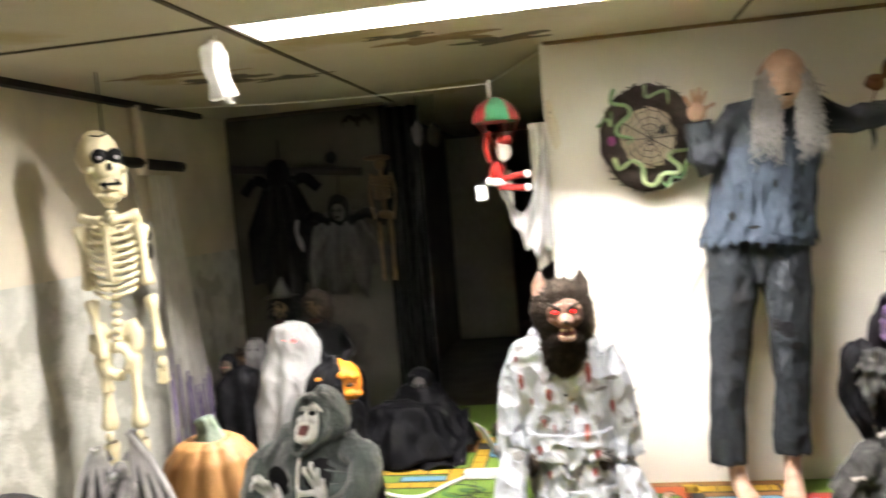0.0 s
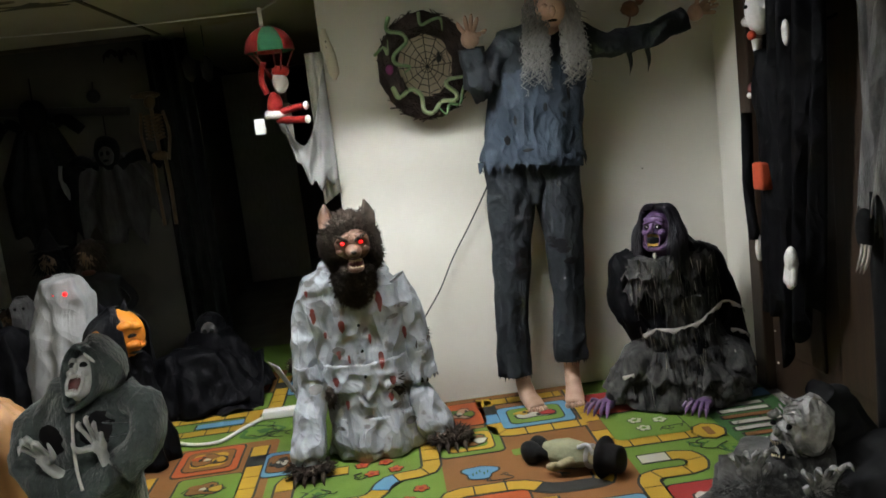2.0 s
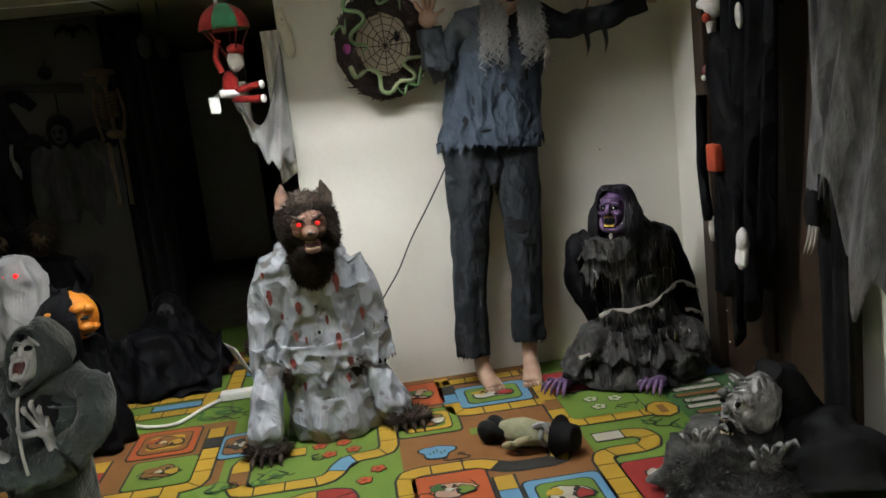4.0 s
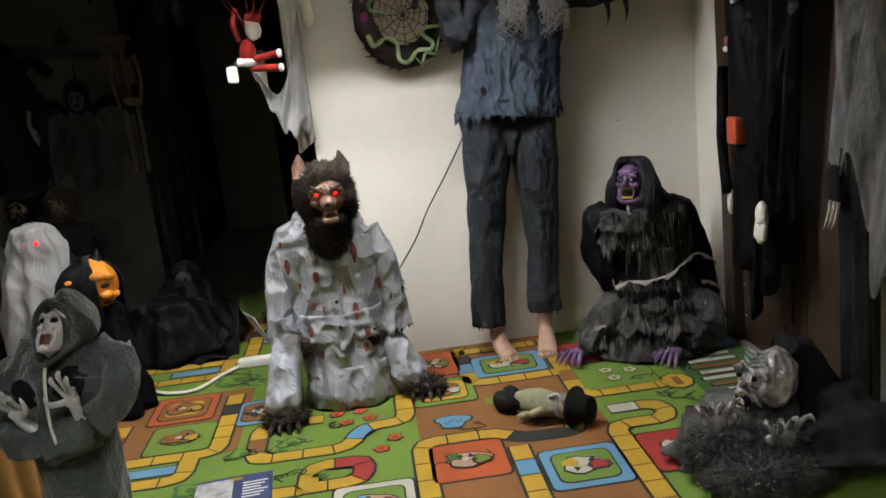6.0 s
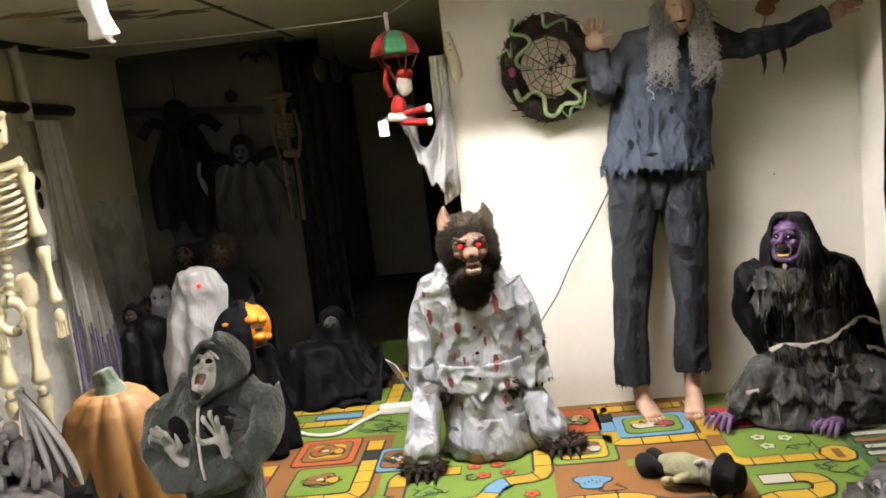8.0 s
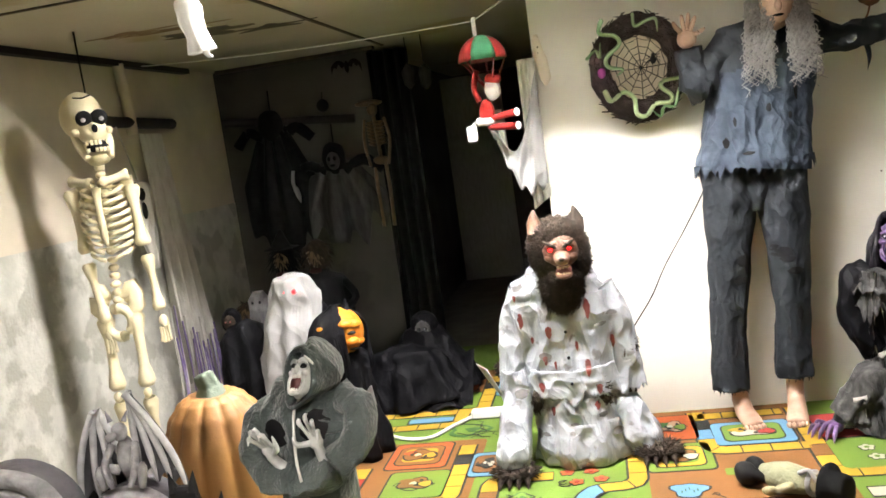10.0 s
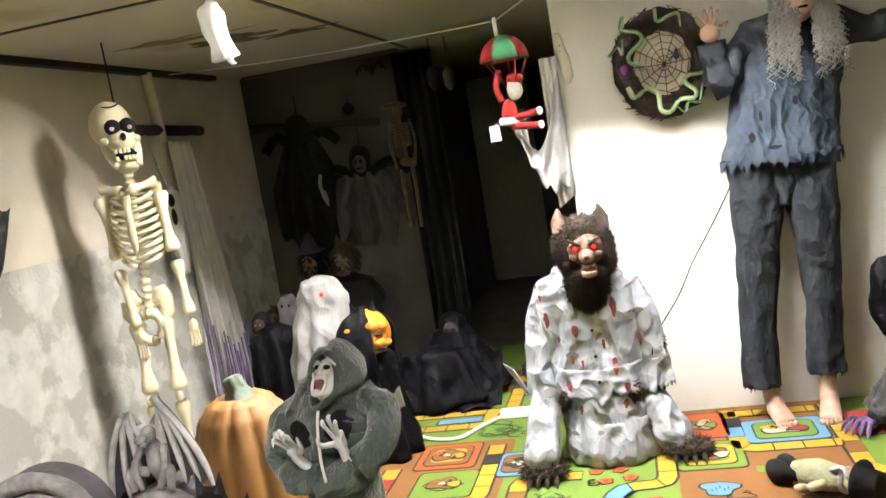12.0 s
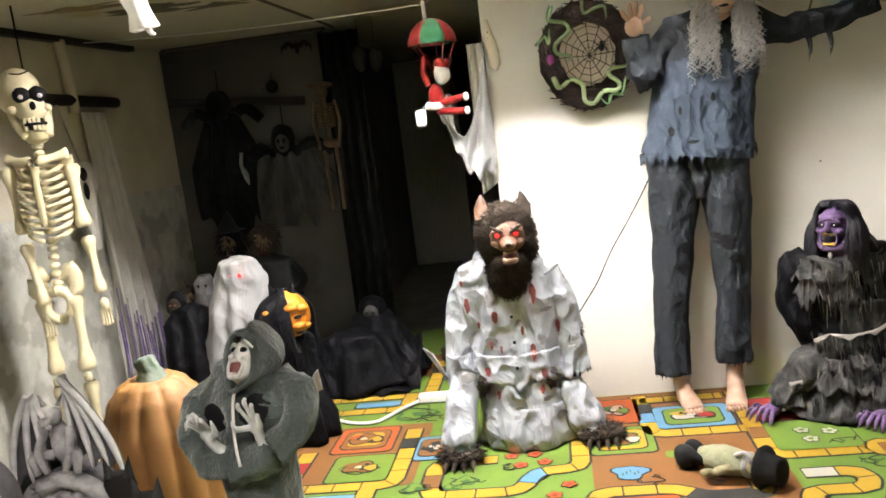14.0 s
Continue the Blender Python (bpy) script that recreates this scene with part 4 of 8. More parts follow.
    return tagged(finish("werewolf_figure", bm, [M_GOWN, M_FUR, M_SNOUT, M_MOUTH, M_REDEYE, M_TEETH, M_BLOOD, M_TEAR, M_SMUDGE]), "kneeling furry werewolf prop in a blood-spotted white gown", "halloween figure")
werewolf()

# ---- hanging zombie figure ----
def hanging_zombie():
    bm = bmesh.new()
    y = 3.70
    # trousers
    loft(bm, dense([((0.632, y, 1.12), 0.17, 0.07), ((0.630, y, 1.00), 0.15, 0.07), ((0.628, y, 0.90), 0.06, 0.05)], 8), 1, 60, 8, 0.04, 0.004, seed=2, wrinkle=0.004)
    loft(bm, dense([((0.535, y, 1.10), 0.115, 0.085), ((0.525, y, 0.95), 0.106, 0.085), ((0.502, y, 0.70), 0.084, 0.075), ((0.470, y - 0.01, 0.42), 0.070, 0.068), ((0.456, y - 0.02, 0.22), 0.073, 0.068), ((0.456, y - 0.02, 0.150), 0.073, 0.068)], 12), 1, 60, 6, 0.08, 0.005, seed=3, wrinkle=0.006)
    loft(bm, dense([((0.728, y, 1.10), 0.115, 0.085), ((0.730, y, 0.95), 0.104, 0.085), ((0.740, y, 0.70), 0.082, 0.075), ((0.728, y - 0.01, 0.42), 0.068, 0.068), ((0.716, y - 0.02, 0.25), 0.070, 0.068), ((0.714, y - 0.02, 0.185), 0.070, 0.068)], 12), 1, 60, 6, 0.08, 0.005, seed=4, wrinkle=0.006)
    tree = BVHTree.FromBMesh(bm)
    for rx, rz, w, h in ((0.565, 0.70, 0.04, 0.030), (0.70, 0.72, 0.045, 0.022), (0.53, 0.62, 0.03, 0.012), (0.745, 0.64, 0.03, 0.016), (0.53, 0.40, 0.022, 0.030), (0.66, 0.74, 0.03, 0.014), (0.50, 0.33, 0.012, 0.04), (0.75, 0.46, 0.012, 0.03), (0.56, 0.68, 0.012, 0.045), (0.72, 0.69, 0.03, 0.014), (0.535, 0.45, 0.008, 0.05), (0.515, 0.27, 0.008, 0.04), (0.70, 0.38, 0.008, 0.03)):
        decal(bm, tree, rx, rz, w, h, 4, rx * 40, 7, 3.2)
    # frayed trouser hems
    rnd = random.Random(3)
    for hx, hz in ((0.458, 0.155), (0.712, 0.19)):
        for k in range(46):
            a = rnd.uniform(0, 2 * math.pi)
            p = Vector((hx + 0.071 * math.cos(a), y - 0.02 + 0.067 * math.sin(a), hz + 0.01))
            tube(bm, [p, p + Vector((rnd.uniform(-.01, .01), rnd.uniform(-.01, .01), -rnd.uniform(0.01, 0.035)))], [0.0035, 0.001], 1, 4)
    # bare feet with toes
    for fx, fz, turn in ((0.487, 0.0, 0.035), (0.712, 0.0, -0.03)):
        loft(bm, dense([((fx, y - 0.02, 0.20), 0.034, 0.036), ((fx, y - 0.025, 0.10), 0.034, 0.042), ((fx + turn * 0.2, y - 0.06, 0.055), 0.038, 0.035), ((fx + turn * 0.7, y - 0.125, 0.030), 0.045, 0.020), ((fx + turn * 0.85, y - 0.15, 0.022), 0.042, 0.014)], 3), 2, 18, rough=0.004)
        for k in range(5):
            q = Vector((fx + turn * 0.85 - 0.034 + 0.017 * k, y - 0.155 - 0.010 * math.sin(k * 0.8 + 0.4), 0.016))
            blob(bm, q, (0.0095 if k != (0 if turn < 0 else 4) else 0.013, 0.02, 0.013), 2, sub=2)
    # shirt
    loft(bm, dense([((0.735, y, 1.66), 0.07, 0.06), ((0.722, y, 1.60), 0.19, 0.085), ((0.705, y, 1.50), 0.205, 0.11), ((0.675, y, 1.33), 0.205, 0.115), ((0.645, y, 1.17), 0.215, 0.115), ((0.630, y, 1.075), 0.228, 0.12)], 12), 0, 120, 6, 0.025, 0.002, seed=6, caps=False, wrinkle=0.007)
    for f in bm.faces:
        if f.material_index == 0 and f.calc_center_median().z > 1.475 + 0.03 * noise.noise(f.calc_center_median() * 14):
            f.material_index = 1
    # ragged hem: pointed tatters round the edge
    for k in range(40):
        a = 2 * math.pi * k / 40
        p = Vector((0.632 + 0.234 * math.cos(a), y + 0.124 * math.sin(a), 1.104))
        w = rnd.uniform(0.016, 0.034)
        q = p + Vector((rnd.uniform(-.02, .02), rnd.uniform(-.012, .004), -rnd.uniform(0.02, 0.065)))
        t = Vector((-math.sin(a), math.cos(a) * 0.6, 0)) * w
        vs = [bm.verts.new(p - t), bm.verts.new(p + t), bm.verts.new(q)]
        f = bm.faces.new(vs)
        f.material_index = 0
        o = Vector((math.cos(a), math.sin(a), 0)) * 0.003
        vs2 = [bm.verts.new(v.co + o) for v in vs]
        f = bm.faces.new(vs2[::-1])
        f.material_index = 0
    tree = BVHTree.FromBMesh(bm)
    for rx, rz, w, h in ((0.52, 1.19, 0.012, 0.022), (0.69, 1.31, 0.010, 0.018), (0.77, 1.27, 0.009, 0.014), (0.60, 1.14, 0.022, 0.008), (0.80, 1.36, 0.008, 0.035), (0.56, 1.27, 0.006, 0.02)):
        decal(bm, tree, rx, rz, w, h, 4, rx * 31, 7, 3.2)
    # sleeves and arms
    loft(bm, dense([((0.58, y - 0.01, 1.575), 0.065, 0.07), ((0.49, y - 0.03, 1.50), 0.062, 0.065), ((0.445, y - 0.05, 1.43), 0.068, 0.07), ((0.42, y - 0.07, 1.52), 0.052, 0.052), ((0.415, y - 0.08, 1.585), 0.046, 0.046)], 9), 1, 44, 5, 0.12, 0.004, seed=7, wrinkle=0.010)
    loft(bm, dense([((0.86, y - 0.01, 1.570), 0.075, 0.07), ((1.00, y - 0.03, 1.540), 0.050, 0.055), ((1.14, y - 0.04, 1.545), 0.048, 0.05), ((1.34, y - 0.05, 1.610), 0.042, 0.042)], 9), 1, 44, 5, 0.12, 0.004, seed=8, wrinkle=0.010)
    for tx, tz in ((1.085, 1.50), (1.165, 1.505)):
        tube(bm, curvepts([(tx, y - 0.05, tz), (tx + 0.006, y - 0.05, tz - 0.05), (tx - 0.004, y - 0.05, tz - 0.10)], 4), [0.012, 0.011, 0.010, 0.009, 0.008, 0.006, 0.004, 0.002, 0.001], 1, 6)
    # hands with spread fingers
    for base, dirs in ((Vector((0.412, y - 0.085, 1.625)), [(-0.75, 0.9), (-0.25, 1.2), (0.15, 1.25), (0.5, 1.05), (0.95, 0.35)]), (Vector((1.385, y - 0.055, 1.63)), [(1.0, 0.95), (1.25, 0.6), (1.3, 0.25), (1.1, -0.15), (0.2, 1.0)])):
        blob(bm, base, (0.038, 0.022, 0.040), 2, 0.006, base.x, sub=2)
        for dx, dz in dirs:
            a = base + Vector((dx * 0.026, 0, dz * 0.026))
            m_ = base + Vector((dx * 0.055, -0.012, dz * 0.055))
            e = base + Vector((dx * 0.068, -0.032, dz * 0.075))
            tube(bm, curvepts([a, m_, e], 3), [0.011, 0.0105, 0.010, 0.010, 0.009, 0.008, 0.005], 2, 7)
    # bald head bowed forward, sunken face
    blob(bm, (0.752, y - 0.05, 1.735), (0.092, 0.105, 0.115), 2, 0.012, 12)
    blob(bm, (0.748, y - 0.135, 1.695), (0.060, 0.035, 0.070), 2, 0.012, 13, sub=2)
    blob(bm, (0.748, y - 0.168, 1.69), (0.014, 0.018, 0.024), 2, 0.003, sub=2)
    for s in (-1, 1):
        blob(bm, (0.748 + s * 0.027, y - 0.155, 1.715), (0.016, 0.014, 0.011), 2, 0.002, sub=2)
    blob(bm, (0.748, y - 0.158, 1.655), (0.022, 0.012, 0.007), 4, sub=2)
    blob(bm, (0.748, y - 0.095, 1.63), (0.045, 0.05, 0.03), 2, 0.006, sub=2)
    # long wavy hair in two locks
    for s, x0 in ((-1, 0.675), (1, 0.828)):
        for k in range(105):
            a = rnd.uniform(-1, 1)
            st = Vector((x0 + a * 0.045 - s * 0.01, y - 0.06 - rnd.uniform(0, 0.06), 1.775 - 0.05 * abs(a)))
            L = 0.37 * rnd.random() ** 0.35
            ph, fr_ = rnd.uniform(0, 6.3), rnd.uniform(26, 44)
            out = x0 + a * 0.052 + s * 0.012
            pts = []
            for j in range(16):
                u = j / 15
                pts.append((st.x + (out - st.x) * u + 0.024 * u * math.sin(fr_ * u * L * 3 + ph), st.y - 0.05 * min(1, u * 2.5) + 0.016 * u * math.cos(fr_ * u * L * 3 + ph), st.z - L * u))
            tube(bm, pts, [0.0019] * 13 + [0.0016, 0.0013, 0.001], 3, 4)
    return tagged(finish("hanging_zombie_figure", bm, [M_DENIM, M_TROUSER, M_SKIN, M_HAIR, M_TEAR]), "bald zombie prop in torn blue shirt hung on the wall", "halloween figure")
hanging_zombie()

# ---- crouching purple zombie ----
def purple_zombie():
    bm = bmesh.new()
    y = 3.52
    rnd = random.Random(8)
    # black under-robe: round shoulders, waist, skirt spread over folded legs
    loft(bm, dense([((1.10, y, 0.675), 0.05, 0.05), ((1.11, y, 0.650), 0.14, 0.09), ((1.115, y, 0.60), 0.185, 0.120), ((1.13, y, 0.50), 0.172, 0.122), ((1.15, y, 0.40), 0.152, 0.118), ((1.165, y, 0.31), 0.155, 0.122), ((1.17, y - 0.01, 0.22), 0.190, 0.15), ((1.165, y - 0.02, 0.12), 0.225, 0.18), ((1.16, y - 0.02, 0.012), 0.245, 0.20)], 8), 1, 96, 8, 0.07, 0.004, seed=9, wrinkle=0.012)
    # sleeves: one propped behind, one down to the far side
    loft(bm, dense([((1.00, y, 0.635), 0.055, 0.055), ((0.945, y, 0.595), 0.062, 0.065), ((0.915, y + 0.01, 0.49), 0.050, 0.055), ((0.945, y - 0.01, 0.385), 0.045, 0.05), ((0.995, y - 0.03, 0.31), 0.045, 0.045)], 6), 1, 28, 5, 0.10, 0.004, seed=10, wrinkle=0.008)
    loft(bm, dense([((1.23, y, 0.63), 0.055, 0.055), ((1.305, y, 0.59), 0.065, 0.068), ((1.360, y, 0.48), 0.052, 0.056), ((1.385, y - 0.02, 0.34), 0.048, 0.05), ((1.395, y - 0.05, 0.20), 0.05, 0.05), ((1.37, y - 0.08, 0.07), 0.05, 0.045)], 6), 1, 28, 5, 0.10, 0.004, seed=11, wrinkle=0.008)
    # folded legs under the skirt
    loft(bm, dense([((1.05, y - 0.05, 0.26), 0.075, 0.07), ((0.965, y - 0.07, 0.21), 0.070, 0.065), ((0.885, y - 0.08, 0.135), 0.055, 0.055), ((0.825, y - 0.085, 0.075), 0.040, 0.040)], 6), 0, 36, 6, 0.12, 0.004, seed=12, wrinkle=0.018)
    loft(bm, dense([((1.26, y - 0.05, 0.24), 0.08, 0.07), ((1.35, y - 0.09, 0.17), 0.08, 0.07), ((1.33, y - 0.17, 0.10), 0.07, 0.06), ((1.22, y - 0.215, 0.065), 0.045, 0.045)], 6), 0, 36, 6, 0.12, 0.004, seed=13, wrinkle=0.012)
    # layers of torn gauze: shoulder mantle, waist, skirt tiers
    ragband(bm, 1.112, y, 0.648, 0.47, 0.165, 0.200, -2.95, -0.15, 0, 1.0, 0.07, 0.70)
    ragband(bm, 1.118, y, 0.640, 0.56, 0.185, 0.215, -2.85, -0.25, 0, 7.0, 0.06, 0.70)
    ragband(bm, 1.145, y, 0.47, 0.31, 0.178, 0.178, -2.0, -0.1, 0, 2.0, 0.06)
    ragband(bm, 1.165, y, 0.335, 0.20, 0.172, 0.235, -3.0, -0.1, 0, 3.0, 0.05)
    ragband(bm, 1.165, y - 0.01, 0.245, 0.06, 0.205, 0.275, -3.0, -0.1, 0, 4.0, 0.03)
    ragband(bm, 1.160, y - 0.02, 0.150, 0.022, 0.245, 0.305, -2.9, -0.3, 0, 5.0, 0.016)
    # rags over the knees
    for rx, ry, rz, r0, r1, sd in ((0.95, y - 0.075, 0.255, 0.075, 0.10, 11), (0.885, y - 0.08, 0.175, 0.06, 0.085, 12), (1.33, y - 0.10, 0.245, 0.08, 0.12, 13), (1.06, y - 0.12, 0.25, 0.09, 0.13, 14), (1.20, y - 0.14, 0.23, 0.09, 0.14, 15)):
        ragband(bm, rx, ry, rz, rz - 0.11, r0 * 0.6, r1, -3.1, 0.1, 0, sd, 0.035, 0.8)
    # pale torn hems across the waist and sleeve
    for pts in ([(0.975, y - 0.10, 0.325), (1.02, y - 0.145, 0.352), (1.10, y - 0.165, 0.350), (1.18, y - 0.165, 0.362), (1.25, y - 0.150, 0.395), (1.32, y - 0.11, 0.425), (1.385, y - 0.08, 0.405), (1.43, y - 0.07, 0.365)], [(1.355, y - 0.10, 0.30), (1.40, y - 0.085, 0.285), (1.445, y - 0.07, 0.255)], [(1.345, y - 0.15, 0.22), (1.36, y - 0.155, 0.15), (1.385, y - 0.13, 0.10)], [(0.86, y - 0.145, 0.17), (0.905, y - 0.145, 0.175), (0.94, y - 0.13, 0.19)]):
        c = curvepts(pts, 5)
        sheet(bm, lambda u, v: c[min(len(c) - 1, int(u * (len(c) - 1) + 0.5))] + Vector((0, -0.006 * v, -0.017 * v * (0.7 + 0.5 * math.sin(u * 31) + 0.3 * math.sin(u * 77)))), len(c) - 1, 3, 3, 0.005)
    # loose threads
    for k in range(520):
        a = rnd.uniform(-2.95, -0.15)
        zt, rr = rnd.choice(((0.62, 0.19), (0.55, 0.20), (0.48, 0.19), (0.33, 0.19), (0.23, 0.24), (0.12, 0.28)))
        p = Vector((1.14 + rr * math.cos(a), y - 0.01 + 0.80 * rr * math.sin(a), zt + rnd.uniform(-.03, .03)))
        tube(bm, [p, p + Vector((rnd.uniform(-.01, .01), rnd.uniform(-.018, -0.004), -rnd.uniform(0.03, 0.10)))], [0.0018, 0.0008], 8 if k % 5 == 0 else 0, 3)
    # clawed hands flat on the mat
    for bx, by, dx, dy in ((0.795, y - 0.095, -0.75, -0.66), (1.165, y - 0.245, -0.80, -0.60)):
        d, side = Vector((dx, dy, 0)), Vector((-dy, dx, 0))
        blob(bm, Vector((bx, by, 0.042)), (0.044, 0.036, 0.026), 4, 0.006, bx * 9, rot=(0, 0, 40))
        tube(bm, [Vector((bx, by, 0.05)) - d * 0.08 + Vector((0, 0, 0.012)), Vector((bx, by, 0.045))], [0.026, 0.024], 4, 12, 0.003)
        for k in range(5):
            o = Vector((bx, by, 0.045)) + side * (0.017 * (k - 2)) + d * (0.022 if k else 0.0)
            fan = d + side * (0.20 * (k - 2))
            tube(bm, curvepts([o, o + fan * 0.030 + Vector((0, 0, 0.018)), o + fan * 0.058 + Vector((0, 0, 0.002)), o + fan * 0.076 + Vector((0, 0, -0.026))], 3), [0.0105, 0.010, 0.0095, 0.011, 0.009, 0.0085, 0.0095, 0.0075, 0.005, 0.002], 4, 7, 0.002)
    # head, built facing forward and then turned aside
    H0 = Vector((1.09, y - 0.060, 0.755))
    first = len(bm.verts)
    def hp(a, b, c):
        return H0 + Vector((a, b, c))
    blob(bm, hp(0, 0.005, 0.005), (0.066, 0.078, 0.088), 4, 0.005, 14, freq=16)
    blob(bm, hp(0, -0.050, 0.040), (0.050, 0.026, 0.022), 4, 0.005, 15, freq=24)
    for s in (-1, 1):
        blob(bm, hp(s * 0.026, -0.064, 0.030), (0.025, 0.013, 0.009), 4, 0.003, 3, rot=(0, s * 22, 0), sub=2)
        blob(bm, hp(s * 0.025, -0.066, 0.010), (0.017, 0.010, 0.011), 2, sub=2)
        blob(bm, hp(s * 0.025, -0.072, 0.010), (0.0055, 0.005, 0.005), 6, sub=2)
        blob(bm, hp(s * 0.040, -0.054, -0.012), (0.019, 0.018, 0.015), 4, 0.004, sub=2)
        # folds from the nose round the open mouth
        tube(bm, curvepts([hp(s * 0.010, -0.082, -0.006), hp(s * 0.030, -0.074, -0.022), hp(s * 0.034, -0.066, -0.052), hp(s * 0.022, -0.064, -0.078)], 4), 0.0042, 4, 7, 0.001)
        blob(bm, hp(s * 0.066, 0.005, -0.002), (0.010, 0.020, 0.026), 4, 0.003, sub=2)
    loft(bm, [(hp(0, -0.070, 0.024), 0.007, 0.008), (hp(0, -0.086, 0.004), 0.010, 0.010), (hp(0, -0.088, -0.008), 0.014, 0.009), (hp(0, -0.078, -0.016), 0.010, 0.006)], 4, 12)
    blob(bm, hp(0, -0.054, -0.049), (0.030, 0.028, 0.034), 2, sub=3)
    blob(bm, hp(0, -0.048, -0.088), (0.030, 0.026, 0.016), 4, 0.004, sub=2)
    for s in (-1, 1):
        tube(bm, curvepts([hp(s * 0.060, -0.012, -0.030), hp(s * 0.050, -0.030, -0.070), hp(s * 0.018, -0.056, -0.090)], 4), 0.014, 4, 8, 0.002)
    for k in range(8):
        a = radians(-66 + 132 * k / 7)
        for zz, h in ((-0.024, -0.014), (-0.074, 0.013)):
            b = hp(0.026 * math.sin(a), -0.054 - 0.022 * math.cos(a), zz)
            tube(bm, [b, b + Vector((0, 0, h))], [0.0044, 0.0028], 5, 6)
    loft(bm, dense([(hp(0.005, 0.02, -0.06), 0.040, 0.040), (hp(0.01, 0.03, -0.14), 0.050, 0.045)], 3), 4, 16, rough=0.004)
    blob(bm, hp(0.0, -0.050, -0.118), (0.010, 0.006, 0.016), 3, sub=2)
    # hair: parted on the crown, long at both sides and the back
    blob(bm, hp(0.002, 0.024, 0.020), (0.070, 0.072, 0.076), 7, 0.006, 17)
    for k in range(1500):
        s = 1 if k % 2 else -1
        t = rnd.random()
        a = s * (0.88 + 2.25 * t)
        # a = 0 looks forward; strands start along the parting
        st = hp(s * 0.006, -0.055 + 0.10 * t, 0.090 + 0.014 * math.sin(3.1 * t) + rnd.uniform(-.003, .010))
        out = rnd.uniform(0.98, 1.12)
        sh = hp(0.082 * out * math.sin(a), 0.014 - 0.082 * out * math.cos(a), 0.035 + rnd.uniform(-.02, .02))
        L = rnd.uniform(0.08, 0.20)
        e = sh + Vector((0.014 * math.sin(a) + rnd.uniform(-.026, .026), -0.012 * math.cos(a) + rnd.uniform(-.022, .022), -L))
        tube(bm, curvepts([st, st.lerp(sh, 0.5) + Vector((0.012 * math.sin(a), -0.012 * math.cos(a), 0.026)), sh, sh.lerp(e, 0.55) + Vector((0.010 * math.sin(a), -0.010 * math.cos(a), 0)), e], 3), [0.0026] * 11 + [0.0018, 0.0008], 7, 3)
    bm.verts.ensure_lookup_table()
    aside = Matrix.Rotation(radians(-40), 3, "Z") @ Matrix.Rotation(radians(-8), 3, "X")
    for v in list(bm.verts)[first:]:
        v.co = H0 + aside @ ((v.co - H0) * 0.92)
    return tagged(finish("purple_zombie_figure", bm, [M_RAG, M_ROBE, M_TEAR, M_HEM, M_PURPLE, M_YTEETH, M_EYE, M_BLACKHAIR, M_HEM]), "sitting purple-skinned zombie prop in ragged dark gauze with long black hair", "halloween figure")
purple_zombie()

